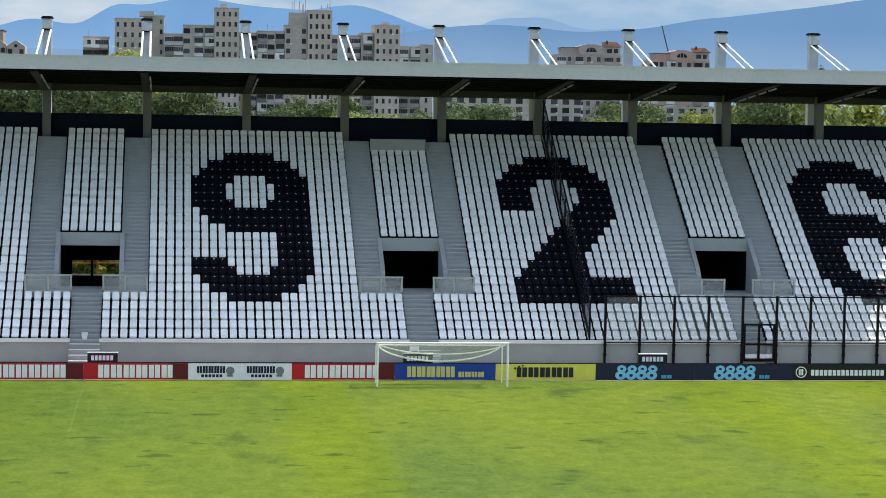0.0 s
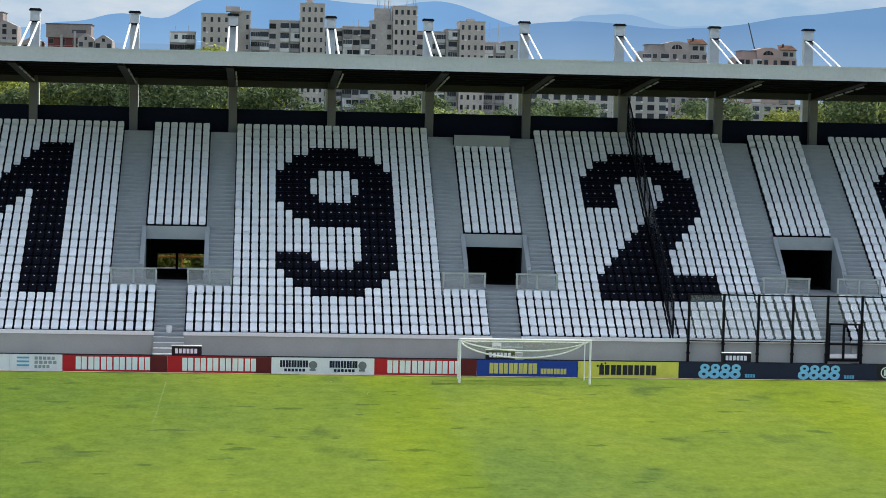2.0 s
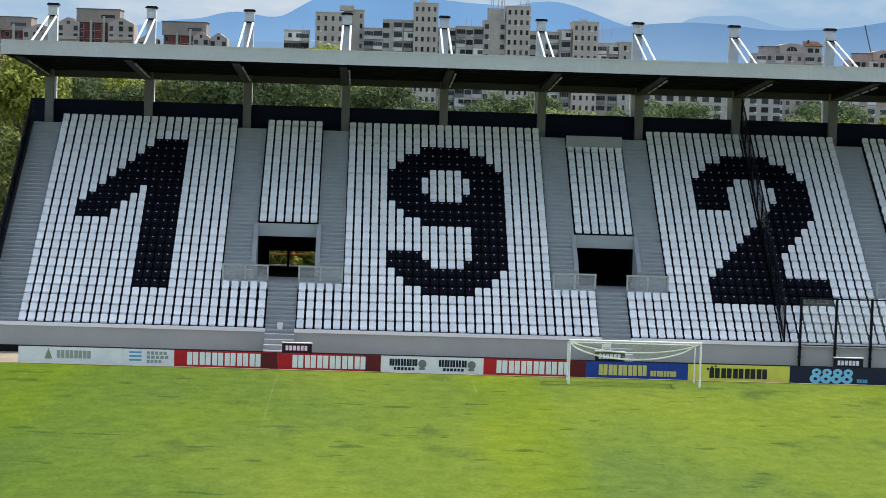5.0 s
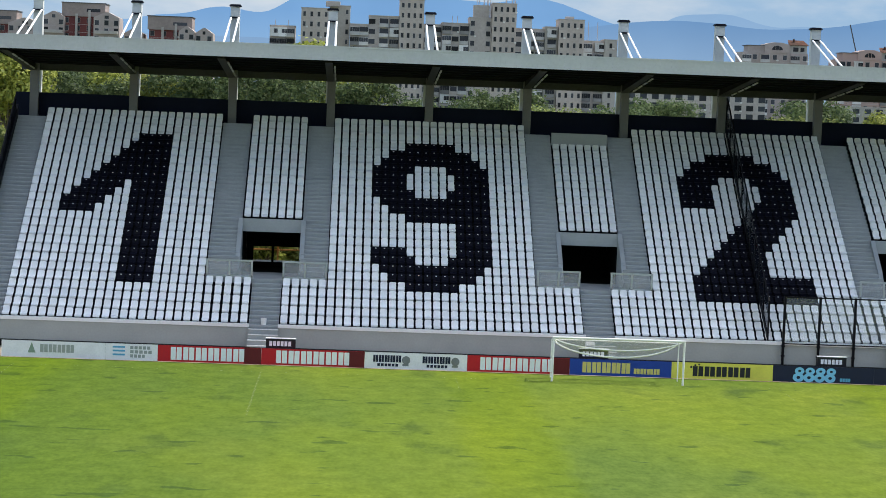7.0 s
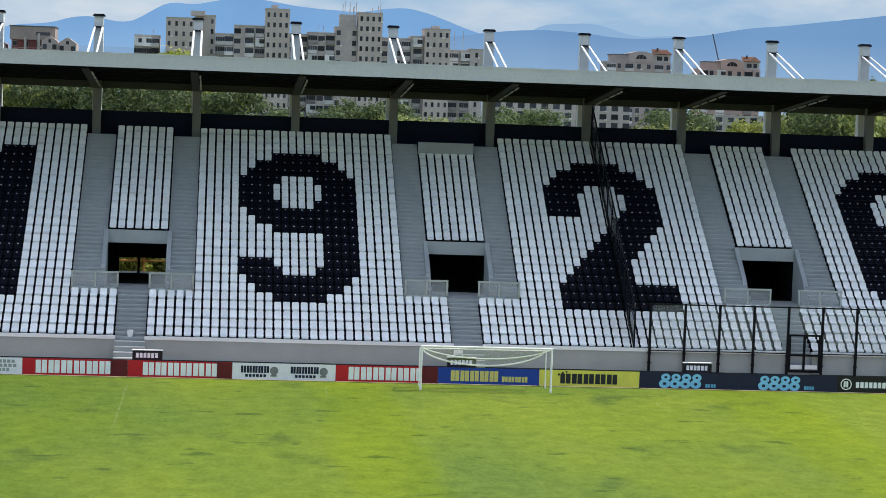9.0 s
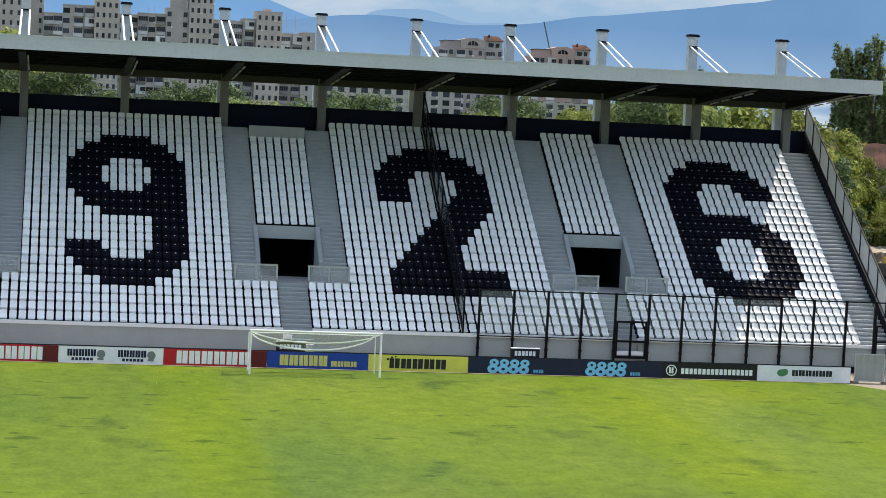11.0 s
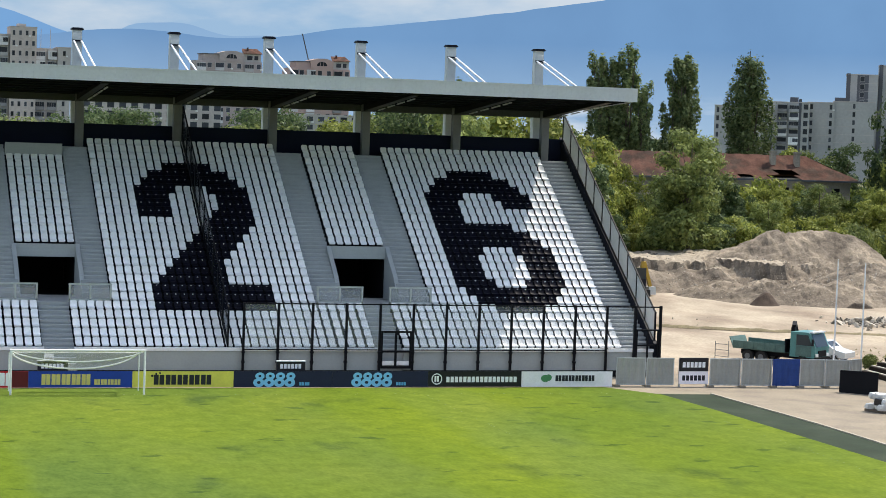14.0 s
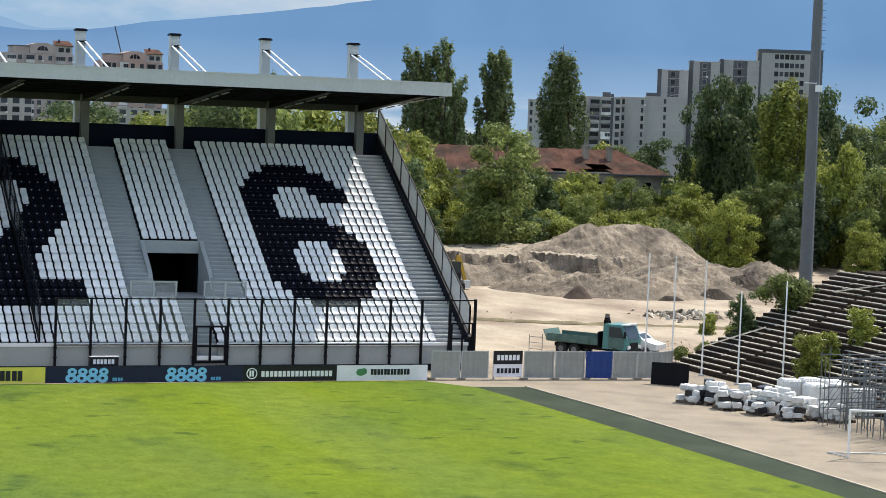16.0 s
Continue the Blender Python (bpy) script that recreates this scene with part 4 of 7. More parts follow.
board(at(-1.5), BW, B_WHITE, "grubby white advertising board with grey lettering bars", [(bars(2.2, 4.2, 0.35, 0.8, 4, slim=0.4), plain("print_soft_grey", (0.38, 0.39, 0.38)), "grey lettering bars"), (Build().poly([(1.5, -0.05, 0.3), (1.95, -0.05, 0.3), (1.72, -0.05, 0.9)], [(0, 1, 2)]), plain("print_soft_green", (0.25, 0.32, 0.25)), "grey-green emblem")])

for cx, cz in ((-19.2, 1.18), (-0.95, 1.18), (13.1, 1.18)):
    o = thing("small_sign", "small black sign with white edge and bars, behind the boards", "sign", "small signs behind the boards", (cx, 4.1, 0))
    part("panel", Build().box(-0.86, 0.86, -0.12, 0.12, 0.86, 1.44), B_BLK, o)
    part("lid", Build().box(-0.88, 0.88, -0.14, 0.14, 1.44, 1.48), M_CAP, o, "white top edge")
    for q in letter_bars(Build(), -0.66, 0.66, 1.02, 1.30, 6, y=-0.132).pieces():
        part("print", q, B_PALE, o, "white lettering bar")
    for xx in (-0.8, 0.72):
        part("leg", Build().box(xx, xx + 0.08, -0.05, 0.05, 0.0, 0.86), M_STEEL_D, o)

# ---------------------------------------------------------------- goal
goal = thing("football_goal", "white football goal with its net tied up in a swag", "goal", at=(0, 0, 0.012))
for sx in (-1, 1):
    part("post", Build().tube((sx * 3.72, 0, 0), (sx * 3.72, 0, 2.5), 0.06, 12), M_WHITE, goal)
    part("net_stanchion", Build().tube((sx * 3.66, 1.7, 0), (sx * 3.66, 1.7, 2.2), 0.035, 8), M_WHITE, goal)
    part("side_bar", Build().tube((sx * 3.70, 0, 2.44), (sx * 3.66, 1.7, 2.2), 0.03, 8), M_WHITE, goal)
part("crossbar", Build().tube((-3.78, 0, 2.5), (3.78, 0, 2.5), 0.06, 12), M_WHITE, goal)
part("back_bar", Build().tube((-3.66, 1.7, 2.2), (3.66, 1.7, 2.2), 0.03, 8), M_WHITE, goal)
nb = Build()
NU, NV = 36, 10
pts = []
for j in range(NV + 1):
    for i in range(NU + 1):
        u, v = i / NU, j / NV
        sagv = 0.12 + 1.0 * (4 * u * (1 - u)) ** 0.6
        pts.append((-3.62 + 7.24 * u, 0.15 + 1.35 * math.sin(math.pi * v * 0.5) + 0.05 * math.sin(9 * u + 5 * v), 2.42 - sagv * v - 0.1 * math.sin(math.pi * v)))
nf = [(j * (NU + 1) + i, j * (NU + 1) + i + 1, (j + 1) * (NU + 1) + i + 1, (j + 1) * (NU + 1) + i) for j in range(NV) for i in range(NU)]
nb.poly(pts, nf)
part("net", nb, M_NET, goal, "white net tied up in a swag")
for low in (False, True):
    rb2 = Build()
    for i in range(NU):
        u0, u1 = i / NU, (i + 1) / NU
        if low:
            rb2.tube(pts[NV * (NU + 1) + i], pts[NV * (NU + 1) + i + 1], 0.055, 5)
        else:
            rb2.tube((-3.62 + 7.24 * u0, 0.35, 2.38 - 0.55 * (4 * u0 * (1 - u0)) ** 0.8), (-3.62 + 7.24 * u1, 0.35, 2.38 - 0.55 * (4 * u1 * (1 - u1)) ** 0.8), 0.045, 5)
    part("net_roll", rb2, M_WHITE, goal, "bunched white net edge")
ch = thing("white_chair", "white plastic chair standing before the entrance stairs", "chair", at=(-0.9, 6.2, 0.004))
part("seat", Build().box(-0.28, 0.28, -0.28, 0.28, 0.95, 1.0), M_WHITE, ch)
part("backrest", Build().box(-0.28, 0.28, 0.24, 0.28, 1.4, 1.6).box(-0.28, -0.22, 0.24, 0.28, 1.0, 1.4).box(0.22, 0.28, 0.24, 0.28, 1.0, 1.4).box(-0.28, 0.28, 0.24, 0.28, 1.14, 1.22), M_WHITE, ch)
for xx, yy in itertools.product((-0.26, 0.22), (-0.26, 0.22)):
    part("leg", Build().box(xx, xx + 0.04, yy, yy + 0.04, 0, 0.95), M_WHITE, ch)
bi = thing("white_bin", "small white plastic bin on the entrance stairs", "bin", at=(-20.4, tread(0)[0] + 0.1, Z0 + 0.003))
part("body", Build().tube((0, 0.08, 0), (0, 0.08, 0.4), 0.15, 10, r2=0.19), M_WHITE, bi)

# ---------------------------------------------------------------- mountains, far off
def ridge(name, radius, height, mat, label, deg0=-30, deg1=48):
    b = Build()
    n = 400
    top, low = [], []
    for k in range(n + 1):
        a = deg0 + (deg1 - deg0) * k / n
        e = height(a) + 1.6 * noise.fractal((a * 0.9, radius * 0.01, 0), 1.0, 2.0, 5)
        s, c = math.sin(radians(a)), math.cos(radians(a))
        top.append((EYE[0] + radius * s, EYE[1] + radius * c, EYE[2] + radius * e / 3800))
        low.append((EYE[0] + radius * s, EYE[1] + radius * c, -5.0))
    b.poly(low + top, [(k, k + 1, n + 2 + k, n + 1 + k) for k in range(n)])
    structure(name, b, mat, label=label, category="mountain")


def rolling(a, first, step, width, base, heights):
    """A skyline as a sum of evenly spaced humps."""
    return base + sum(h * math.exp(-((a - first - step * k) / width) ** 2 / 2) for k, h in enumerate(heights))


def middle_ridge(a):
    return rolling(a, -9.0, 0.75, 0.6, 85, (5.8, 8.5, 5.6, 14.7, 8.9, 24.4, 13.9, 34.5, 27.8, 11.7, 57.6, 33.2, 51.0, 50.7, 46.8, 42.0, 42.7, 37.6, 48.2, 47.9, 33.7, 26.8, 20.6, 14.0, 8.8, 8.2))


def near_ridge(a):
    low = rolling(min(a, 20.0), 2.0, 1.6, 1.4, 90, (1.4, 4.6, 14.8, 20.0, 32.1, 22.7, 15.8, 29.8, 37.2, 37.4, 52.8, 46.9, 82.5, 27.5))
    return low + 11.0 * max(0.0, min(a, 34.0) - 20.0)


def far_ridge(a):
    return rolling(a, 6.0, 0.8, 0.6, 100, (-6.4, 28.2, -5.1, 41.4, 25.2, 40.1, 16.5, 23.1, 29.0, 0.0, 20.0, 3.5))


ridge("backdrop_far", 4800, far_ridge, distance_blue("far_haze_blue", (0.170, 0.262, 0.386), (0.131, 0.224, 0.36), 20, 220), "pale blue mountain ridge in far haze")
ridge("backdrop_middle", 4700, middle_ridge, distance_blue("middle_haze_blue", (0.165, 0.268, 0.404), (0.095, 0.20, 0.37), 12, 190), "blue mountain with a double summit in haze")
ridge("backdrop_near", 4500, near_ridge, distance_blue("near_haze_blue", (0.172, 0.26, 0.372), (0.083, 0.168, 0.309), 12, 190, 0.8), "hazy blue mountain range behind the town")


def low_sky():
    """The hazy sky low over the mountains, with thin cloud: a plain far backdrop."""
    m = bpy.data.materials.new("low_sky_glow")
    m.use_nodes = True
    n, l = m.node_tree.nodes, m.node_tree.links
    n.clear()
    g = n.new("ShaderNodeNewGeometry")
    mp = n.new("ShaderNodeMapping")
    mp.inputs["Scale"].default_value = (1.0, 1.0, 3.2)
    l.new(g.outputs["Position"], mp.inputs["Vector"])
    t = n.new("ShaderNodeTexNoise")
    t.inputs["Scale"].default_value, t.inputs["Detail"].default_value, t.inputs["Roughness"].default_value = 0.0024, 8.0, 0.55
    l.new(mp.outputs["Vector"], t.inputs["Vector"])
    r = n.new("ShaderNodeValToRGB")
    r.color_ramp.elements[0].position, r.color_ramp.elements[1].position = 0.40, 0.66
    r.color_ramp.elements[0].color, r.color_ramp.elements[1].color = (0.168, 0.262, 0.384, 1), (0.312, 0.362, 0.425, 1)
    l.new(t.outputs["Fac"], r.inputs["Fac"])
    e = n.new("ShaderNodeEmission")
    l.new(r.outputs["Color"], e.inputs["Color"])
    o = n.new("ShaderNodeOutputMaterial")
    l.new(e.outputs["Emission"], o.inputs["Surface"])
    return m


ridge("backdrop_sky", 4850, lambda a: 420, low_sky(), "hazy pale blue sky with thin cloud over the mountains", -40, 60)

# ---------------------------------------------------------------- foliage
LEAF_OLIVE = leafy("olive_leaves", (0.075, 0.105, 0.034), (0.270, 0.310, 0.095))
LEAF_LIGHT = leafy("light_leaves", (0.100, 0.135, 0.028), (0.370, 0.390, 0.085))
LEAF_DARK = leafy("dark_leaves", (0.032, 0.058, 0.026), (0.135, 0.180, 0.070))
LEAF_POP = leafy("poplar_leaves", (0.055, 0.085, 0.034), (0.230, 0.275, 0.110))
M_BARK = material("bark", (0.11, 0.09, 0.065), 0.9, spread=0.3, scale=2.0, fine=12.0, bump=0.3, stretch=(3, 3, 0.6))


def make_tree(seed, kind, height, radius, leaves, leaf_size, leaf_mat, label, trunk_low=0.2):
    """Trunk with limbs, and a crown of leaf clumps carried on the limbs' ends."""
    rnd = random.Random(seed)
    t = thing("tree", label, "tree", "trees round the ground")
    b = Build()
    tr = 0.020 * height
    b.tube((0, 0, -0.2), (0.1, 0, height * 0.45), tr, 7, r2=tr * 0.6)
    b.tube((0.1, 0, height * 0.45), (0.0, 0.1, height * 0.9), tr * 0.6, 6, r2=tr * 0.15)
    clumps = []
    if kind == "poplar":
        tops = [1.0] + [rnd.uniform(0.88, 1.0) for _ in range(6)]
        for k, top in enumerate(tops):
            a = 6.283 * k / 6 + rnd.uniform(-0.4, 0.4)
            off = 0.0 if k == 0 else radius * rnd.uniform(0.42, 0.74)
            foot = Vector((0, 0, height * trunk_low * 0.6))
            tip = Vector((off * math.cos(a) * 0.7, off * math.sin(a) * 0.7, height * top))
            b.tube(foot, tip, tr * 0.4, 5, r2=tr * 0.08)
            for j in range(11):
                f = (j + rnd.random()) / 11
                z = height * (trunk_low + (top - trunk_low) * f)
                belly = math.sin(math.pi * (0.14 + 0.64 * f)) ** 0.55
                c = Vector((off * math.cos(a) * belly, off * math.sin(a) * belly, z)) + Vector((rnd.gauss(0, 1), rnd.gauss(0, 1), 0)) * radius * 0.10
                clumps.append((c, radius * rnd.uniform(0.15, 0.28) * (0.35 + 0.65 * belly), 2.3))
    else:
        lobes = [Vector((rnd.uniform(-0.45, 0.45), rnd.uniform(-0.45, 0.45), rnd.uniform(0.10, 0.8))) for _ in range(7)]
        for k in range(88):
            lb = lobes[k % 7]
            d = Vector((rnd.gauss(0, 1), rnd.gauss(0, 1), rnd.gauss(0, 1))).normalized() * rnd.uniform(0.25, 1.0) ** 0.5
            x, y = lb.x + d.x * 0.52, lb.y + d.y * 0.52
            f = min(1.0, max(0.0, lb.z + d.z * 0.34))
            lim = max(0.25, math.sin(math.pi * (0.20 + 0.72 * f)) ** 0.5)
            r = math.hypot(x, y)
            if r > lim:
                x, y = x * lim / r, y * lim / r
            end = Vector((x * radius, y * radius, height * (trunk_low + (0.96 - trunk_low) * f)))
            if k % 2 == 0:
                b.tube((0.05, 0, max(height * 0.1, end.z * 0.55)), end, tr * 0.25, 4, r2=tr * 0.05)
            clumps.append((end, radius * rnd.uniform(0.13, 0.27), 0.8))
    part("trunk", b, M_BARK, t)
    v, f3 = [], []
    weight = sum(q[1] ** 2 for q in clumps)
    for c, size, tall in clumps:
        for _ in range(int(leaves * size * size / weight)):
            d = Vector((rnd.gauss(0, 1), rnd.gauss(0, 1), rnd.gauss(0.25, 1))).normalized()
            p = c + Vector((d.x, d.y, d.z * tall)) * size * (rnd.uniform(0.55, 1.12) + (rnd.uniform(0.1, 0.6) if rnd.random() < 0.14 else 0.0))
            p.z = max(p.z, 0.12 + rnd.random() * 0.3)
            nrm = (d + Vector((rnd.gauss(0, 0.38), rnd.gauss(0, 0.38), rnd.gauss(0.15, 0.38)))).normalized()
            u = Matrix.Rotation(rnd.uniform(0, 6.283), 3, nrm) @ nrm.orthogonal().normalized()
            w = nrm.cross(u)
            z = leaf_size * rnd.uniform(0.55, 1.35)
            o = len(v)
            v += [tuple(p + u * z * 0.75), tuple(p - u * z * 0.45 + w * z * 0.45), tuple(p - u * z * 0.45 - w * z * 0.45)]
            f3.append((o, o + 1, o + 2))
    me = bpy.data.meshes.new("crown")
    me.from_pydata(v, [], f3)
    me.materials.append(leaf_mat)
    part("crown", me, None, t)
    return t


T_BROAD = make_tree(1, "broad", 14.0, 5.6, 15000, 0.34, LEAF_OLIVE, "broad leafy tree with a full olive-green crown", 0.10)
T_BROAD2 = make_tree(2, "broad", 12.0, 5.0, 13000, 0.32, LEAF_LIGHT, "leafy tree with a light yellow-green crown", 0.08)
T_DARK = make_tree(3, "broad", 15.0, 5.8, 14000, 0.36, LEAF_DARK, "dense dark green leafy tree", 0.10)
T_POP = make_tree(4, "poplar", 24.0, 3.9, 14000, 0.36, LEAF_POP, "tall slender dark green poplar", 0.10)
T_POP2 = make_tree(5, "poplar", 22.0, 2.3, 8500, 0.32, LEAF_POP, "tall thin ragged poplar with gaps", 0.16)
T_LIMB = make_tree(11, "poplar", 24.0, 3.9, 20000, 0.36, LEAF_LIGHT, "tall light green columnar tree", 0.06)
T_SHRUB = make_tree(6, "broad", 4.6, 3.2, 6000, 0.24, LEAF_OLIVE, "bushy olive-green shrub on rough ground", 0.05)
T_SHRUB2 = make_tree(7, "broad", 4.2, 2.6, 6000, 0.22, LEAF_LIGHT, "bushy yellow-green shrub on rough ground", 0.05)
T_TALL = make_tree(8, "broad", 15.0, 5.0, 9000, 0.25, LEAF_OLIVE, "tall olive-green tree with a high leafy crown", 0.62)
T_TALL2 = make_tree(9, "broad", 15.0, 4.4, 9000, 0.24, LEAF_LIGHT, "tall yellow-green tree with a high leafy crown", 0.62)
T_TALL3 = make_tree(10, "broad", 15.0, 5.0, 9000, 0.25, LEAF_DARK, "tall dark green tree with a high leafy crown", 0.62)
PLACED = set()


def plant(kind, x, y, h, own, z=0.0, wide=1.0):
    s = h / own
    m = Matrix.Translation((x, y, z)) @ Matrix.Rotation(random.uniform(0, 6.28), 4, "Z") @ Matrix.Diagonal((s * wide, s * wide, s, 1))
    if kind not in PLACED:
        PLACED.add(kind)
        kind.matrix_basis = m
        return kind
    o = copy_thing(kind, Matrix.Identity(4))
    o.matrix_basis = m
    return o


# poplars beyond the lot
for x, y, h, k in ((98.9, 178, 26.3, T_POP2), (100.6, 179, 25.6, T_POP2), (103.0, 178, 27.6, T_POP2), (104.6, 176, 22.3, T_POP2), (110.5, 176, 26.6, T_POP2), (112.2, 177, 26.3, T_POP2), (121.3, 175, 28.4, T_POP), (59.5, 152, 20.5, T_POP2), (73.5, 170, 21.6, T_POP2), (76.0, 170, 20.4, T_POP2)):
    plant(k, x, y, h, 24.0 if k is T_POP else 22.0, wide=1.0)
# single trees before the ruin
plant(T_BROAD, 78.6, 97, 13.0, 14.0, 2.9, wide=1.12)
plant(T_BROAD, 94.0, 138, 10.5, 14.0, wide=1.1)
plant(T_BROAD, 99.0, 138, 12.5, 14.0, wide=1.1)
for k in range(17):
    plant((T_BROAD2, T_BROAD, T_DARK)[k % 3], 84 + 2.9 * k, 147 + random.uniform(-3, 3), random.uniform(6.5, 9.0), (12.0, 14.0, 15.0)[k % 3])
plant(T_BROAD2, 79.6, 128, 15.4, 12.0, wide=0.92)
plant(T_BROAD2, 76.4, 121, 8.6, 12.0, wide=1.1)
plant(T_BROAD2, 84.5, 132, 9.5, 12.0, wide=0.9)
plant(T_BROAD2, 87.5, 140, 12.0, 12.0, wide=0.8)
plant(T_SHRUB2, 82.0, 118, 6.5, 4.2, wide=0.8)
for x, y, h in ((133.9, 152, 24.3), (140.9, 154, 24.9)):
    plant(T_DARK, x, y, h, 15.0, wide=0.64)
plant(T_LIMB, 127.6, 119, 22.6, 24.0, wide=1.25)
plant(T_BROAD2, 129.0, 108, 16.0, 12.0, wide=0.7)
plant(T_BROAD2, 116.5, 150, 8.8, 12.0)
plant(T_SHRUB2, 108.5, 148, 8.5, 4.2)
plant(T_SHRUB2, 127.0, 146, 8.6, 4.2)
plant(T_BROAD, 73.5, 128, 13.0, 14.0, wide=0.8)
for x, y, h, k, own in ((86, 133, 8.0, T_DARK, 15.0), (90.0, 128, 6.0, T_BROAD2, 12.0), (101, 134, 10.0, T_DARK, 15.0), (103, 128, 7.5, T_BROAD, 14.0), (107, 134, 9.5, T_BROAD2, 12.0), (110, 130, 7.0, T_DARK, 15.0), (113, 134, 9.5, T_BROAD, 14.0), (117, 130, 8.0, T_BROAD2, 12.0), (121, 132, 9.5, T_BROAD2, 12.0), (125, 128, 8.5, T_BROAD, 14.0), (98, 128, 6.0, T_SHRUB, 4.6), (106, 124, 5.5, T_SHRUB2, 4.2), (114, 124, 5.5, T_SHRUB, 4.6), (120, 122, 5.5, T_SHRUB2, 4.2), (127, 118, 7.5, T_BROAD2, 12.0)):
    plant(k, x, y, h, own)
# scrub along the back of the bank
for k in range(15):
    plant((T_SHRUB, T_SHRUB2, T_DARK, T_BROAD2)[k % 4], 66 + 3.1 * k + random.uniform(-1, 1), 103 + random.uniform(-1.5, 4), random.uniform(4.5, 7.5), (4.6, 4.2, 15.0, 12.0)[k % 4], wide=(0.75, 0.7, 1.3, 1.2)[k % 4])
for x, y, h, k, own in ((113, 150, 9.6, T_SHRUB2, 4.2), (118, 151, 9.8, T_BROAD2, 12.0), (122, 150, 8.8, T_SHRUB, 4.6), (172, 181, 24.5, T_DARK, 15.0)):
    plant(k, x, y, h, own, wide=0.75)
# thick wood behind the mast
for x, y, h, k, own in ((116, 112, 8.5, T_BROAD2, 12.0), (121, 112, 10.0, T_BROAD, 14.0), (111, 104, 8.5, T_BROAD2, 12.0), (117, 100, 8.0, T_DARK, 15.0), (123, 104, 11.0, T_DARK, 15.0), (126, 116, 12.0, T_BROAD, 14.0), (131, 120, 15.5, T_BROAD2, 12.0), (135, 112, 15.0, T_DARK, 15.0), (138, 122, 18.5, T_POP, 24.0), (128, 98, 12.5, T_BROAD, 14.0), (134, 98, 15.0, T_BROAD2, 12.0), (141, 106, 16.5, T_BROAD, 14.0), (129, 90, 9.0, T_DARK, 15.0), (137, 88, 12.0, T_BROAD, 14.0), (122, 92, 7.0, T_BROAD2, 12.0), (146, 96, 15.0, T_DARK, 15.0), (150, 112, 16.5, T_BROAD2, 12.0), (146, 122, 17.0, T_DARK, 15.0)):
    plant(k, x, y, h, own)
for x, y, h, k, own in ((168, 205, 23.5, T_DARK, 15.0), (176, 208, 24.5, T_DARK, 15.0), (184, 206, 22.5, T_DARK, 15.0), (203, 208, 24.0, T_DARK, 15.0), (212, 210, 22.5, T_DARK, 15.0), (222, 210, 22.0, T_DARK, 15.0), (160, 190, 14.5, T_DARK, 15.0), (192, 196, 19.0, T_BROAD, 14.0)):
    plant(k, x, y, h, own)
# row behind the ruin
for k in range(13):
    plant((T_BROAD2, T_BROAD, T_DARK)[k % 3], 118 + 5.2 * k, 186 + random.uniform(-6, 6), random.uniform(12.5, 15.5), (12.0, 14.0, 15.0)[k % 3])
for k in range(8):
    plant((T_DARK, T_BROAD, T_BROAD2)[k % 3], 82 + 5.0 * k, 190 + random.uniform(-4, 4), random.uniform(13.5, 16.0), (15.0, 14.0, 12.0)[k % 3])
# tree tops seen between parapet and roof
for k in range(50):
    x = -68 + 2.85 * k + random.uniform(-1.5, 1.5)
    kind = (T_TALL, T_TALL2, T_TALL3, T_TALL3, T_TALL)[random.randrange(5)]
    y = random.uniform(95, 150)
    if (4 < x < 42 and k % 5 in (0, 2, 3)) or (-18 < x <= 4 and k % 2):
        continue
    if x > 53:
        continue
    plant(kind, x + 0.12 * (y - 60) * (x + 15) / 100, y, random.uniform(15.2, 18.0) if -20 < x < 24 else random.uniform(16.4, 19.0), 15.0, wide=1.1)
for x, y, h, k, own in ((-21.5, 36, 8.0, T_BROAD2, 12.0), (-17.5, 38, 8.0, T_BROAD, 14.0), (-25, 37, 8.0, T_BROAD, 14.0), (20, 37, 8.0, T_BROAD2, 12.0), (-47, 78, 20.5, T_TALL2, 15.0), (-41, 60, 14.0, T_BROAD2, 12.0), (-44, 46, 12.5, T_BROAD, 14.0), (-20.5, 150, 23.0, T_BROAD2, 12.0), (46.5, 58, 17.4, T_BROAD2, 12.0), (49.0, 72, 18.0, T_BROAD2, 12.0), (41, 62, 17.2, T_BROAD, 14.0), (61, 96, 17.8, T_BROAD2, 12.0), (67, 104, 15.5, T_DARK, 15.0)):
    plant(k, x, y, h, own)
# growth on the old terrace and the lot
for x, y, h, k, own, z in ((58.0, 8.0, 3.4, T_DARK, 15.0, 1.9), (61.6, 7.8, 3.2, T_SHRUB, 4.6, 3.6), (55.4, -5.0, 2.7, T_SHRUB2, 4.2, 0.9), (57.2, -4.4, 1.9, T_SHRUB2, 4.2, 1.8), (59.6, -4.2, 2.4, T_SHRUB2, 4.2, 2.8), (60.6, -9.6, 2.6, T_SHRUB2, 4.2, 3.3), (59.5, -12.5, 2.6, T_SHRUB2, 4.2, 2.8), (55.5, 11.5, 1.2, T_SHRUB, 4.6, 0.0), (58.5, 13.0, 1.4, T_SHRUB, 4.6, 0.0), (62.5, 16.5, 2.0, T_SHRUB2, 4.2, 0.0), (68, 30, 1.6, T_SHRUB2, 4.2, 0.0), (94.8, 118, 5.0, T_SHRUB2, 4.2, 0.0)):
    plant(k, x, y, h, own, z)

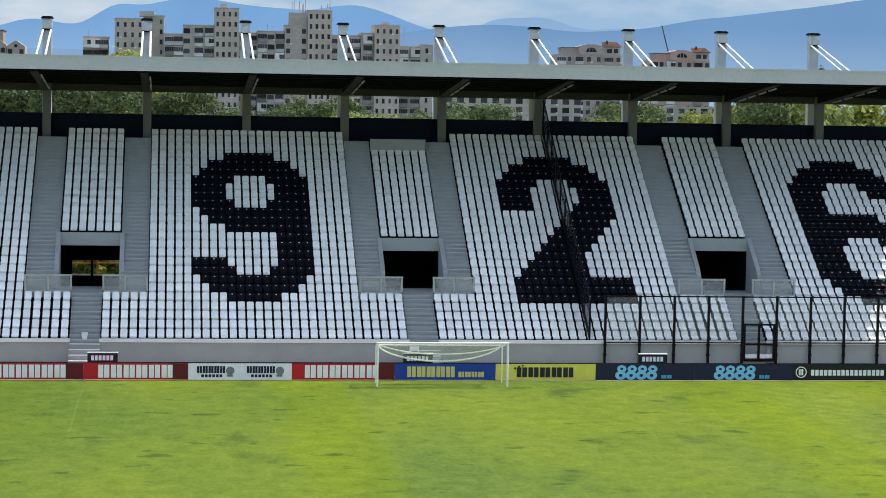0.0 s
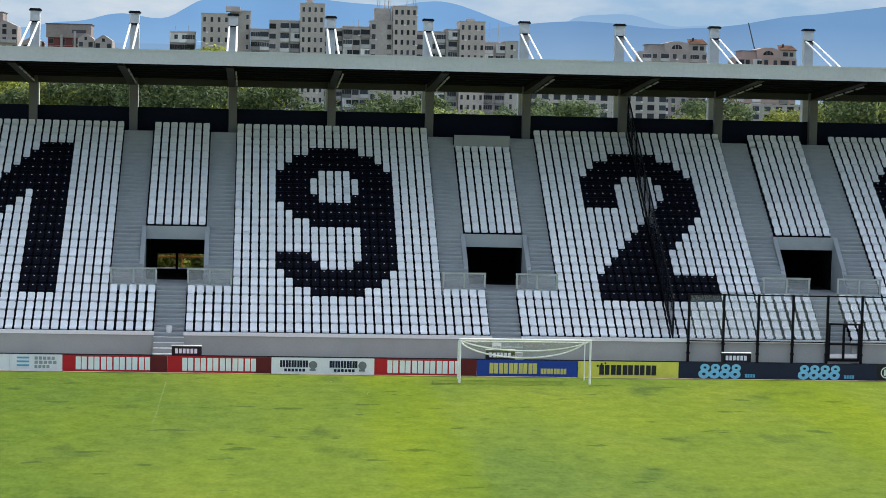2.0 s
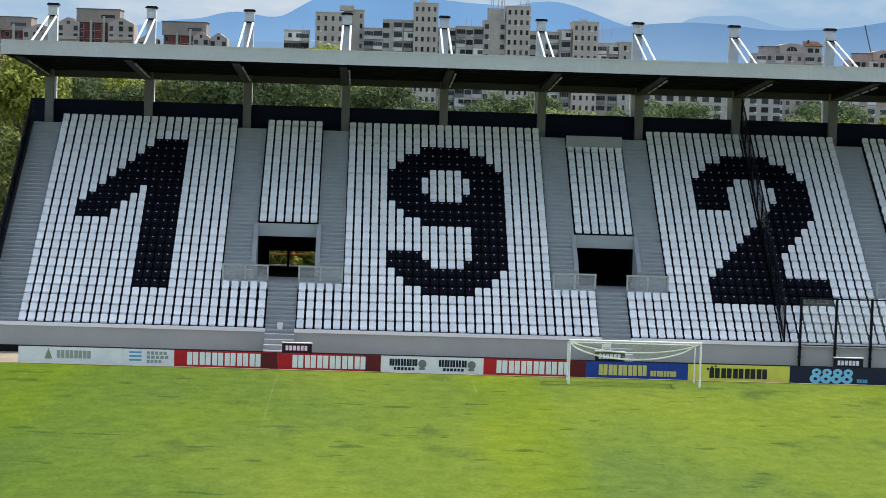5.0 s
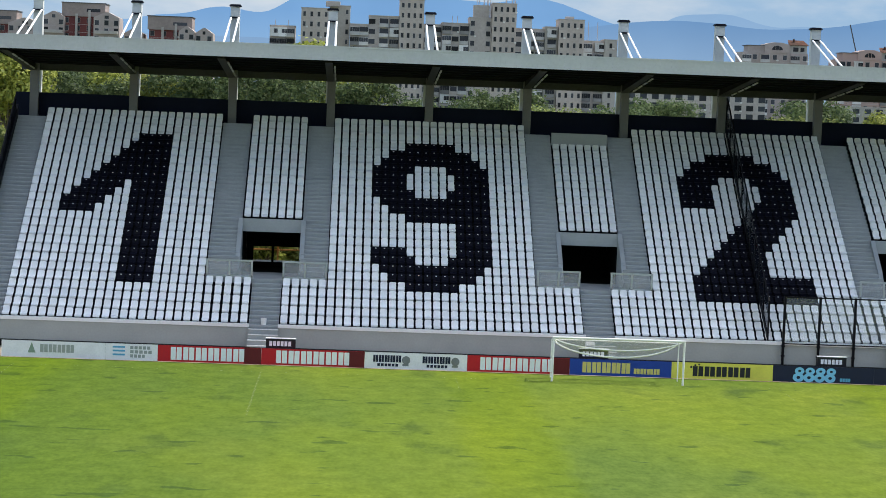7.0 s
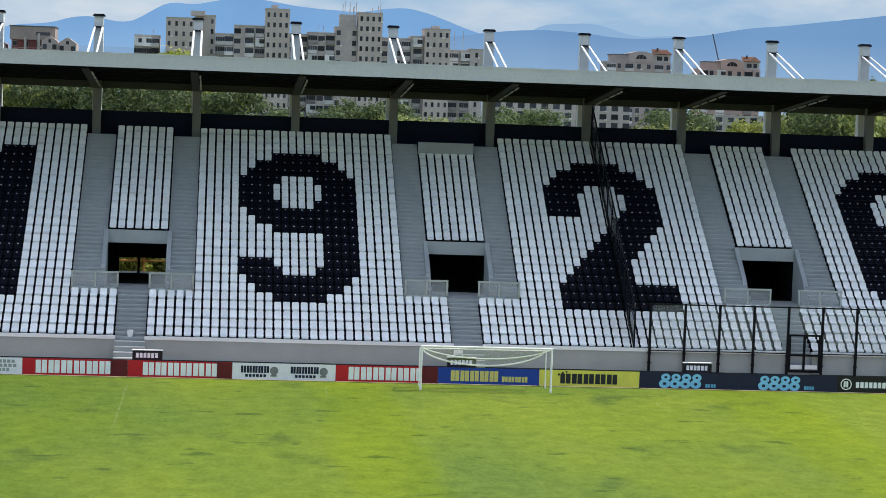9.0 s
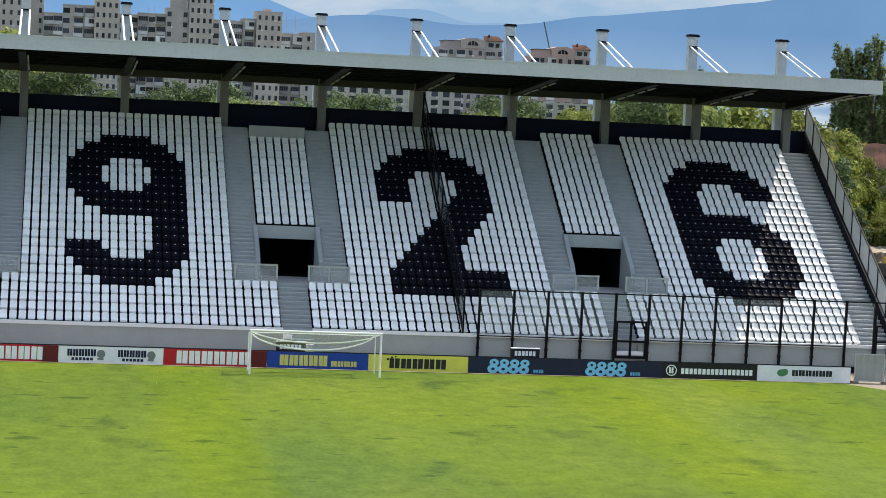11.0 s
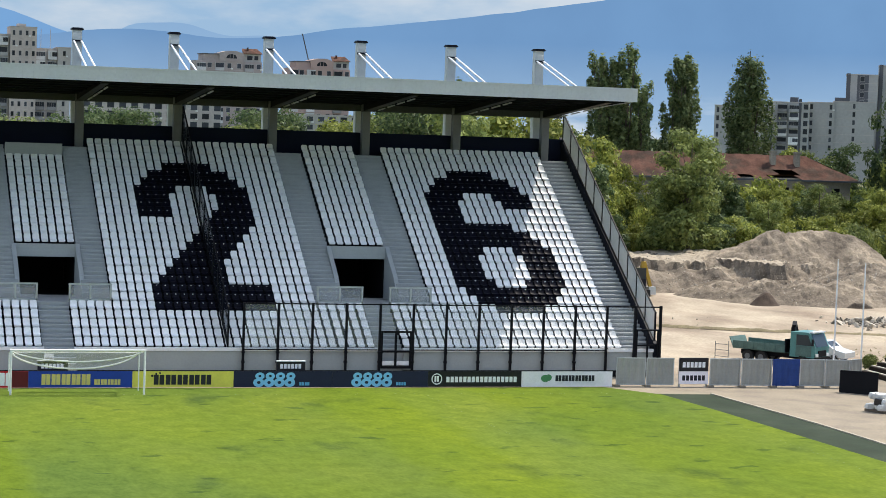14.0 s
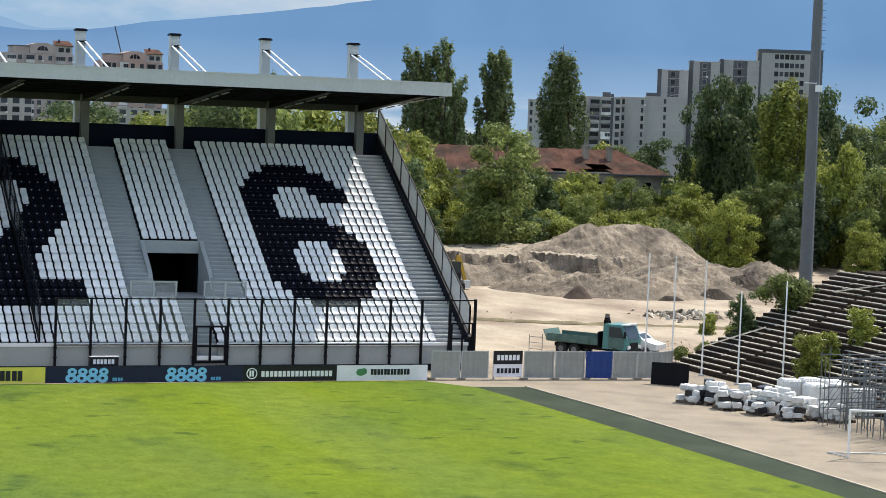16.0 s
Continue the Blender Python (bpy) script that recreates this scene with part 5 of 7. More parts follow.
# ---------------------------------------------------------------- apartment blocks
W_BEIGE = material("panel_beige", (0.45, 0.395, 0.36), 0.85, spread=0.12, scale=0.12, fine=1.0)
W_GREY = material("panel_grey", (0.41, 0.37, 0.35), 0.85, spread=0.13, scale=0.15, fine=1.0)
W_PALE = material("panel_pale", (0.38, 0.36, 0.335), 0.85, spread=0.10, scale=0.12, fine=1.0)
W_PINK = material("render_pink", (0.40, 0.29, 0.26), 0.85, spread=0.1, scale=0.12)
W_MAROON = material("render_maroon", (0.17, 0.05, 0.05), 0.85, spread=0.1, scale=0.12)
W_DARK = material("cladding_dark", (0.085, 0.09, 0.105), 0.7, spread=0.1, scale=0.2)
R_TILE = material("red_roof_tiles", (0.110, 0.058, 0.044), 1.0, spec=0.05, spread=0.3, scale=0.6, fine=5.0, bump=0.4, second=(0.065, 0.045, 0.036), second_at=(0.46, 0.60), second_scale=0.35)
WIN_GLASS = material("dark_window_glass", (0.036, 0.040, 0.050), 0.3, spec=0.15, spread=0.2, random_value=0.7)
WIN_FRAME = material("window_frame_dull", (0.30, 0.29, 0.28), 0.6, random_value=0.5)
BALC = material("balcony_front", (0.34, 0.335, 0.335), 0.8, spread=0.15, scale=0.3, random_value=0.65)


def window_mesh(name, w, h):
    b = Build()
    b.box(-w / 2, w / 2, -0.02, 0.05, 0, h)
    for x0, x1, z0, z1 in ((-w / 2 - 0.1, -w / 2, -0.1, h + 0.1), (w / 2, w / 2 + 0.1, -0.1, h + 0.1), (-w / 2, w / 2, -0.1, 0), (-w / 2, w / 2, h, h + 0.1)):
        b.box(x0, x1, -0.07, 0.05, z0, z1, 1)
    return b.mesh(name, WIN_GLASS, WIN_FRAME)


WIN_S, WIN_M, WIN_L = window_mesh("window", 0.9, 1.7), window_mesh("window", 1.5, 1.8), window_mesh("window", 2.4, 1.8)
CLAD = material("balcony_cladding", (0.62, 0.62, 0.62), 0.7, spread=0.1, scale=0.4, random_value=0.25)
AIRCON = material("aircon_white", (0.60, 0.60, 0.58), 0.6)
AIRCON_MESH = Build().box(-0.42, 0.42, -0.42, -0.02, 0, 0.6).mesh("air_conditioner", AIRCON)


def loggia(style):
    """A balcony bay: open and dark, glazed in panes, or closed with pale boards."""
    b = Build()
    b.box(-1.75, 1.75, -0.9, 0.0, -0.2, 0.0, 0)
    b.box(-1.75, 1.75, -0.9, -0.8, 0.0, 1.15, 3 if style == "boarded" else 0)
    if style == "open":
        # shade of the open recess drawn as a dark panel
        b.box(-1.7, 1.7, -0.06, -0.03, 1.15, 3.0, 1)
        b.box(-1.75, -1.62, -0.8, 0.0, 0.0, 3.4, 0).box(1.62, 1.75, -0.8, 0.0, 0.0, 3.4, 0)
    else:
        b.box(-1.7, 1.7, -0.84, -0.8, 1.15, 2.75, 1)
        for k in range(5):
            b.box(-1.75 + 0.86 * k, -1.69 + 0.86 * k, -0.9, -0.84, 1.15, 2.75, 2)
        b.box(-1.75, 1.75, -0.9, 0.0, 2.75, 3.3 if style == "boarded" else 2.9, 3 if style == "boarded" else 0)
        if style == "boarded":
            b.box(-1.75, -0.2, -0.9, -0.84, 1.15, 2.75, 3)
    return b.mesh("balcony", BALC, WIN_GLASS, WIN_FRAME, CLAD)


LOGGIAS = [loggia(q) for q in ("open", "glazed", "boarded", "glazed", "open")]
fac = random.Random(77)


def apartment_block(x0, x1, y, top, wall, label, win=WIN_S, pitch=2.6, storey=3.0, lowest=6.0, balcony_cols=(), parapet=True, depth=14.0, edge=1.2, turn=0.0):
    o = thing("apartment_block", label, "building", "apartment blocks beyond the ground", (x0, y, 0))
    o.rotation_euler = (0, 0, radians(turn))
    w = x1 - x0
    part("wall", Build().box(0, w, 0, depth, 0, top), wall, o)
    if parapet:
        part("roof", Build().box(-0.15, w + 0.15, -0.15, depth + 0.15, top, top + 0.3), W_GREY, o, "flat roof edge")
    cols = max(1, int((w - 2 * edge) / pitch) + 1)
    step = (w - 2 * edge) / max(1, cols - 1) if cols > 1 else 0
    z = top - 0.78 * storey
    while z > lowest:
        for c in range(cols):
            x = edge + step * c if cols > 1 else w / 2
            if c in balcony_cols:
                q = part("balcony", fac.choice(LOGGIAS), None, o)
                q.matrix_basis = Matrix.Translation((min(max(x, 1.8), w - 1.8), 0, z - 0.9)) @ Matrix.Diagonal((1, 1, storey / 3.75, 1))
                continue
            s = part("window", win, None, o)
            s.matrix_basis = Matrix.Translation((x, -0.01, z))
            if fac.random() < 0.12:
                q = part("air_conditioner", AIRCON_MESH, None, o)
                q.matrix_basis = Matrix.Translation((x + 1.0, 0, z - 0.5))
        z -= storey
    # panel joints
    zz = top - storey
    while zz > lowest - 3:
        part("panel_joint", Build().box(0, w, -0.02, -0.004, zz - 0.05, zz + 0.05), W_GREY, o)
        zz -= storey
    return o


Y1 = 700
G = "grey panel-built apartment block, weathered, with small dark windows"
GB = "weathered grey apartment block with glazed balconies"
for x0, x1, top, wall, win, pitch, balc, dy, lab in (
        (-48.0, -38.5, 40.1, W_BEIGE, WIN_M, 3.0, (0, 1, 2), 4, GB), (-36.1, -25.5, 47.1, W_BEIGE, WIN_S, 2.1, (), 0, G), (-25.4, -17.6, 48.6, W_PALE, WIN_S, 5.0, (), 6, G), (-17.5, -10.5, 41.8, W_GREY, WIN_L, 3.2, (0, 1), 3, GB),
        (-10.4, 1.1, 45.2, W_GREY, WIN_L, 3.4, (1, 2), 2, GB), (1.2, 10.4, 51.8, W_BEIGE, WIN_S, 2.0, (), 0, G), (10.5, 17.5, 42.8, W_GREY, WIN_M, 2.6, (1,), 4, GB), (17.6, 27.9, 43.6, W_GREY, WIN_L, 3.2, (0, 2), 3, GB),
        (28.0, 36.4, 46.0, W_GREY, WIN_M, 3.0, (), 2, G), (36.5, 45.7, 51.7, W_BEIGE, WIN_S, 2.0, (), 0, G), (45.8, 57.0, 42.6, W_GREY, WIN_L, 3.4, (1, 2), 4, GB), (57.1, 62.0, 43.6, W_PALE, WIN_M, 2.6, (0,), 2, GB), (62.1, 71.8, 46.6, W_BEIGE, WIN_S, 2.1, (), 0, G), (71.9, 80.0, 38.9, W_GREY, WIN_M, 3.0, (0, 1), 4, GB), (80.1, 85.0, 39.6, W_PALE, WIN_S, 9.0, (), 3, G)):
    apartment_block(x0, x1, Y1 + dy, top, wall, lab, win, pitch, storey=3.8, balcony_cols=balc)
# housings and antennas on the roofs
hb = Build()
for k in range(16):
    x = 30 + 16 * random.random()
    hb.tube((x, Y1 + 5, 46), (x, Y1 + 5, 52 + 5 * random.random()), 0.12, 5)
for x in (-46, -41, 21.5, 23.5, 7.5, 74, 77.5):
    hb.tube((x, Y1 + 6, 38), (x, Y1 + 6, 46.5 if x > 0 else 42.5), 0.1, 5)
tagged(new("roof_antennas", hb.mesh("roof_antennas", W_GREY)), "thin grey aerials and masts on a flat roof", "antenna", kind="stuff")
for x0, x1, z0, z1 in ((-27, -21.5, 48.6, 50.2), (3.5, 6.0, 51.9, 53.6), (29.5, 35.5, 46.1, 51.0), (65.0, 68.0, 46.7, 48.0)):
    solo("roof_housing", Build().box(x0, x1, Y1 + 3, Y1 + 9, z0 - 0.3, z1), [W_GREY], "grey lift housing on a flat apartment roof", "roof housing", "roof housings")

# newer gabled blocks
def gabled_block(x0, x1, y, top, lab, wall=W_PALE):
    w = x1 - x0
    o = apartment_block(x0, x1, y, top - 4.4, wall, lab, WIN_M, 3.4, storey=3.4, balcony_cols=(0, 2, 5), parapet=False, lowest=8)
    part("left_storey", Build().box(w * 0.10, w * 0.34, 0.6, 11, top - 4.4, top - 1.9), wall, o, "set-back upper storey")
    part("roof_edge", Build().box(w * 0.08, w * 0.36, 0.3, 11.2, top - 1.9, top - 1.65), W_DARK, o, "dark eaves")
    g = Build()
    p = [(w * 0.34, top - 4.4), (w * 0.72, top - 4.4), (w * 0.72, top - 1.2), (w * 0.60, top - 0.4), (w * 0.46, top - 0.4), (w * 0.34, top - 1.2)]
    g.poly([(x, yy, z) for yy in (-0.3, 10.0) for x, z in p], [tuple(range(6)), tuple(reversed(range(6, 12)))] + [(k, 6 + k, 6 + (k + 1) % 6, (k + 1) % 6) for k in range(6)])
    part("gable", g, wall, o, "wide attic gable")
    arch = Build()
    n = 12
    ring_pts = [(w * 0.53 + 2.1 * math.cos(math.pi * k / n), top - 3.3 + 1.7 * math.sin(math.pi * k / n)) for k in range(n + 1)]
    arch.poly([(x, yy, z) for yy in (-0.36, -0.3) for x, z in ring_pts], [tuple(range(n + 1)), tuple(reversed(range(n + 1, 2 * n + 2)))])
    part("attic_window", arch, WIN_GLASS, o, "dark arched attic window")
    part("mullion", Build().box(w * 0.53 - 0.7, w * 0.53 - 0.55, -0.4, -0.365, top - 3.3, top - 1.7).box(w * 0.53 + 0.55, w * 0.53 + 0.7, -0.4, -0.365, top - 3.3, top - 1.7), wall, o)
    part("upper_storey", Build().box(w * 0.72, w * 0.99, 1.0, 10, top - 4.4, top - 1.0), W_PALE, o, "pale upper storey")
    part("dormer_window", Build().box(w * 0.78, w * 0.86, 0.9, 1.0, top - 3.6, top - 2.0).box(w * 0.89, w * 0.95, 0.9, 1.0, top - 3.6, top - 2.0), WIN_GLASS, o)
    r = Build()
    r.poly([(w * 0.70, 0.4, top - 1.1), (w * 1.01, 0.4, top - 1.1), (w * 0.98, 7, top + 0.9), (w * 0.74, 7, top + 0.9), (w * 0.70, 0.4, top - 1.3), (w * 1.01, 0.4, top - 1.3)], [(0, 1, 2, 3), (4, 5, 1, 0)])
    r.box(w * 0.80, w * 0.82, 4, 5, top - 0.2, top + 1.3)
    part("roof", r, R_TILE, o, "red tiled roof slope")


W_MAUVE = material("render_mauve_grey", (0.36, 0.31, 0.295), 0.85, spread=0.1, scale=0.12, fine=1.0)
gabled_block(132.7, 158.2, Y1, 41.6, "mauve-grey apartment block with an attic gable and red roof", W_MAUVE)
gabled_block(171.6, 196.0, Y1 + 10, 40.4, "pale pinkish apartment block with attic gables", W_PINK)
apartment_block(82.0, 131.0, Y1 - 60, 20.0, W_GREY, "low grey industrial block with large windows", WIN_L, 4.2, lowest=3)
apartment_block(150.0, 200.0, Y1 - 40, 17.5, W_PALE, "low pale block with large windows", WIN_L, 4.2, lowest=3)
W_CAP = material("render_brown_grey", (0.27, 0.225, 0.21), 0.85, spread=0.1, scale=0.12, fine=1.0)


def town_house(x0, x1, y, top, style, lab):
    w = x1 - x0
    if style == "gable":
        o = apartment_block(x0, x1, y, top - 2.6, W_MAUVE, lab, WIN_M, 3.1, parapet=False, lowest=8)
        g = Build()
        p = [(0, top - 2.6), (w, top - 2.6), (w, top - 2.0), (w * 0.55, top), (w * 0.45, top), (0, top - 2.0)]
        g.poly([(x, yy, z) for yy in (0.0, 12.0) for x, z in p], [tuple(range(6)), tuple(reversed(range(6, 12)))] + [(k, 6 + k, 6 + (k + 1) % 6, (k + 1) % 6) for k in range(6)])
        part("gable", g, W_MAUVE, o)
        part("attic_window", Build().box(w * 0.42, w * 0.58, -0.05, 0.05, top - 2.5, top - 1.3), WIN_GLASS, o, "dark arched attic window")
        part("balcony", Build().box(0.5, w - 0.5, -1.0, 0, top - 8.2, top - 7.0), W_PALE, o, "pale balcony front")
    else:
        o = apartment_block(x0, x1, y, top - 5.0, W_MAROON, lab, WIN_M, 3.6, parapet=False, lowest=8)
        part("upper_storey", Build().box(-0.6, w + 0.6, -0.8, 13, top - 5.0, top), W_CAP, o, "brown-grey rendered upper storey")
        part("roof", Build().box(-0.9, w + 0.9, -1.1, 13.2, top, top + 0.3), W_DARK, o, "thin dark roof edge")
        part("ribbon_window", Build().box(w * 0.58, w * 0.92, -0.86, -0.78, top - 3.2, top - 2.0), WIN_GLASS, o, "long dark ribbon window")
        for f in (0.3, 0.62):
            part("pier", Build().box(w * f, w * f + 0.9, -1.1, 0.0, 6, top - (2.5 if f > 0.5 else 4.0)), W_PALE, o, "pale pier between the bays")
    return o


MG, MC = "mauve-grey town house with a low gable and arched attic window", "maroon town house with a brown-grey top storey"
for x0, x1, y, top, style, lab in ((-161.0, -144.0, 702, 41.6, "cap", MC), (-146.0, -133.4, 698, 39.2, "gable", MG), (-133.2, -125.2, 699, 42.2, "gable", MG), (-126.0, -110.9, 703, 45.6, "cap", MC), (-113.8, -104.2, 696, 42.4, "gable", MG), (-103.5, -96.0, 706, 37.0, "gable", MG), (-93.6, -78.0, 703, 41.8, "cap", MC), (-82.0, -76.0, 697, 38.4, "gable", MG), (-75.8, -69.2, 698, 38.0, "gable", MG)):
    town_house(x0, x1, y, top, style, lab)
# tower crane jib
cr = thing("crane", "thin grey crane jib rising behind the roofs", "crane", at=(192, 760, 0))
part("jib", Build().bar((0.5, 0, 34), (-4.2, 0, 51.5), 0.4, 0.4), W_DARK, cr)
part("mast", Build().bar((0.6, 0, 0), (0.6, 0, 34), 0.8, 0.8), W_DARK, cr)
# large slabs on the right
W_SLAB = material("slab_grey_render", (0.34, 0.34, 0.335), 0.85, spread=0.08, scale=0.12, fine=1.0)


def slab(x0, x1, y, top, wall, label, win, pitch, **more):
    """A block turned to face the ground squarely."""
    return apartment_block(x0, x0 + (x1 - x0) * 0.89, y, top, wall, label, win, pitch, turn=-27.0, **more)


o = slab(306.4, 329.0, 603, 26.2, W_SLAB, "pale stepped apartment block with dark stair shafts", WIN_S, 4.0, lowest=8)
part("stair_shaft", Build().box(8.2, 9.4, -0.12, 0.2, 6, 27.0), W_DARK, o, "dark stair shaft")
o = slab(326.1, 343.0, 600, 28.2, W_SLAB, "pale stepped apartment block with loggias", WIN_M, 4.2, balcony_cols=(1, 2), lowest=8)
part("stair_shaft", Build().box(11.2, 12.3, -0.12, 0.2, 6, 29.6), W_DARK, o, "dark stair shaft")
part("lift_housing", Build().box(8.0, 11.0, 2, 6, 28.4, 30.2), W_DARK, o)
slab(343.0, 353.6, 601, 28.6, W_SLAB, "grey apartment block with narrow windows", WIN_S, 5.0, lowest=8)
o = slab(351.7, 368.6, 598, 29.2, W_SLAB, "pale apartment block with paired narrow windows", WIN_S, 9.0, lowest=8, edge=3.4)
part("lift_housing", Build().box(0.4, 4.6, 2, 6, 29.4, 30.8), W_DARK, o)
for x0, x1, top in ((363.8, 377.0, 39.8), (377.3, 390.4, 43.6), (390.6, 407.4, 44.8)):
    o = slab(x0, x1, 612, top, W_SLAB, "tall grey slab block with dark cladding strips", WIN_M, 40.0, lowest=8)
    w = (x1 - x0) * 0.89
    # this left strip stands in for the block's dark side face
    part("cladding", Build().box(0, 1.5, -0.15, 0, 6, top + 0.5), W_DARK, o, "dark cladding strip")
    part("cladding", Build().box(w * 0.34, w * 0.70, -0.014, 0, 6, top), W_DARK, o, "dark cladding strip")
o = slab(403.7, 431.5, 606, 48.9, W_SLAB, "tall pale apartment block framed in dark cladding", WIN_M, 40.0, lowest=60)
part("cladding", Build().box(0, 1.4, -0.2, 0, 6, 49.1), W_DARK, o, "dark cladding strip")
part("cladding", Build().box(23.4, 24.74, -0.2, 0, 6, 49.1), W_DARK, o, "dark cladding strip")
part("cladding", Build().box(0, 24.74, -0.22, 0, 48.3, 49.7), W_DARK, o, "dark cladding strip")
z = 46.0
while z > 12:
    for k in range(6):
        q = part("window", WIN_M, None, o)
        q.matrix_basis = Matrix.Translation((7.2 + 1.95 * k, -0.02, z))
    z -= 3.3

# ruined house with a red tiled roof
M_RUIN = material("stained_render", (0.30, 0.26, 0.21), 0.95, spread=0.25, scale=0.5, fine=5.0)
rh = thing("ruined_house", "long derelict house with a broken red tiled roof", "house", at=(86, 158, 0))
part("wall", Build().box(0, 44, 0, 10, 0, 9.9), M_RUIN, rh, "stained pale render wall")
rr = Build()
E0, E1, R0, R1, EZ, RZ = -1.0, 45.2, 3.0, 39.0, 9.7, 13.1


def slope_point(u, v):
    """Point on the front slope, u along, v up; the tiles sag between the rafters."""
    x = (E0 + (R0 - E0) * v) * (1 - u) + (E1 + (R1 - E1) * v) * u
    return (x, -0.8 + 5.8 * v, EZ + (RZ - EZ) * v - 0.22 * math.sin(math.pi * v) * (0.5 + 0.5 * math.sin(x * 0.7)) + 0.05 * math.sin(x * 2.3 + 5 * v))


NU, NV = 40, 5
grid_pts = [slope_point(i / NU, j / NV) for j in range(NV + 1) for i in range(NU + 1)]
rr.poly(grid_pts, [(j * (NU + 1) + i, j * (NU + 1) + i + 1, (j + 1) * (NU + 1) + i + 1, (j + 1) * (NU + 1) + i) for j in range(NV) for i in range(NU) if not (30 <= i <= 32 and j == 1) and not (28 <= i <= 31 and j == 0) and not (24 <= i <= 25 and j == 0)])
rr.poly([(E1, -0.8, EZ), (E1, 10.8, EZ), (R1, 5, RZ)], [(0, 1, 2)])
rr.poly([(E0, 10.8, EZ), (E1, 10.8, EZ), (R1, 5, RZ), (R0, 5, RZ)], [(3, 2, 1, 0)])
rr.poly([(E0, -0.8, EZ), (E0, 10.8, EZ), (R0, 5, RZ)], [(2, 1, 0)])
part("roof", rr, R_TILE, rh, "sagging red tiled roof with holes")
# near-black loft floor paints the darkness behind the roof holes
part("loft", Build().box(1, 43, 0.6, 9.5, 9.92, 10.0), M_PAINTED_DARK, rh, "loft floor painted near-black as darkness behind the roof holes")
part("eave_board", Build().box(-1.0, 45.4, -0.9, -0.7, 9.5, 9.75), W_DARK, rh)
for x in (32.6, 36.4):
    part("chimney", Build().box(x, x + 0.75, 2.6, 3.3, 11.0, 13.6).box(x - 0.1, x + 0.85, 2.5, 3.4, 13.4, 13.65), M_RUIN, rh)
# near-black panels on the solid wall paint the dark of empty windows
for x in (26, 29.5, 33, 37.5, 41):
    part("window", Build().box(x, x + 1.3, -0.03, 0.3, 6.6, 8.6), M_PAINTED_DARK, rh, "near-black panel painted as the darkness of an empty window")

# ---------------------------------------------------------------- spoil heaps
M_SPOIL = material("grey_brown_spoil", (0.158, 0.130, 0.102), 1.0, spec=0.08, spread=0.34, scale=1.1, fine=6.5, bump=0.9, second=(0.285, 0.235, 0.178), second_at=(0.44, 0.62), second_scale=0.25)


def heap(name, label, x0, x1, y0, y1, fn, mat, step=0.34, rough=0.42):
    nx, ny = int((x1 - x0) / step), int((y1 - y0) / step)
    p = []
    for j in range(ny + 1):
        for i in range(nx + 1):
            x, y = x0 + (x1 - x0) * i / nx, y0 + (y1 - y0) * j / ny
            h = fn(x, y)
            e = rough * min(1, max(0, h) * 0.8)
            h += e * (noise.fractal((x * 0.22, y * 0.22, 3), 0.9, 2.1, 3) * 0.7 + 0.5 * abs(noise.noise((x * 0.7, y * 0.7, 7))) + 0.35 * noise.noise((x * 1.1, y * 1.1, 5)) + 0.4 * noise.noise((x * 2.6, y * 2.6, 9)))
            p.append((x, y, h - 0.15))
    b = Build().poly(p, [(j * (nx + 1) + i, j * (nx + 1) + i + 1, (j + 1) * (nx + 1) + i + 1, (j + 1) * (nx + 1) + i) for j in range(ny) for i in range(nx)])
    me = b.mesh(name, mat)
    return tagged(new(name, me), label, "heap", "heaps of soil on the lot")


def cone(x, y, cx, cy, top, flat, slope, sq=1.0):
    d = math.hypot(x - cx, (y - cy) * sq)
    return min(top, top - slope * (d - flat))


def smooth_max(*a):
    return max(0.0, *a)


def pit(x, y, h):
    """A bite dug out of the bank's edge, with a steep back wall."""
    d = math.hypot((x - 79.8) / 1.7, y - 75.4)
    return min(h, 1.5 + 3.0 * max(0.0, d - 1.25))


def big_heap(x, y):
    d = math.hypot(max(0.0, 0.62 * (84.2 - x), 1.2 * (x - 92.0)), (1.0 if y < 86 else 1.6) * (y - 86.0))
    main = min(5.8 + 0.12 * math.sin(x * 0.8), 6.3 - 0.62 * d)
    lumps = max(cone(x, y, cx, cy, top, 1.0, slope) for cx, cy, top, slope in ((71.5, 71.5, 1.7, 0.4), (74.0, 67.5, 1.9, 0.4), (77.5, 66.0, 2.0, 0.4), (81.0, 66.5, 2.1, 0.4), (85.0, 68.5, 2.6, 0.4), (87.5, 73.0, 3.4, 0.42), (88.5, 69.0, 2.6, 0.4), (91.0, 72.0, 2.8, 0.42)))
    return smooth_max(pit(x, y, max(main, lumps)))


def soil_bank(x, y):
    edge = 79.4 + 4.0 * noise.noise((x * 0.22, 1.0, 4.0)) + 1.6 * noise.noise((x * 0.8, 2.0, 4.0)) - (2.0 if x > 76 else 0.0)
    steep = 1.5 + 1.6 * noise.noise((x * 0.35, 7.0, 2.0))
    h = min(3.05 + 0.15 * math.sin(x * 0.5), max(min(2.1 + 1.0 * noise.noise((x * 0.3, y * 0.3, 6.0)), 0.46 * (y - 74.6 + 2.0 * noise.noise((x * 0.4, 3.0, 1.0)))), max(0.7, steep) * (y - edge)), 0.6 * (101 - y), 0.6 * (90 - x), 0.5 * (x - 53))
    return smooth_max(pit(x, y, h))


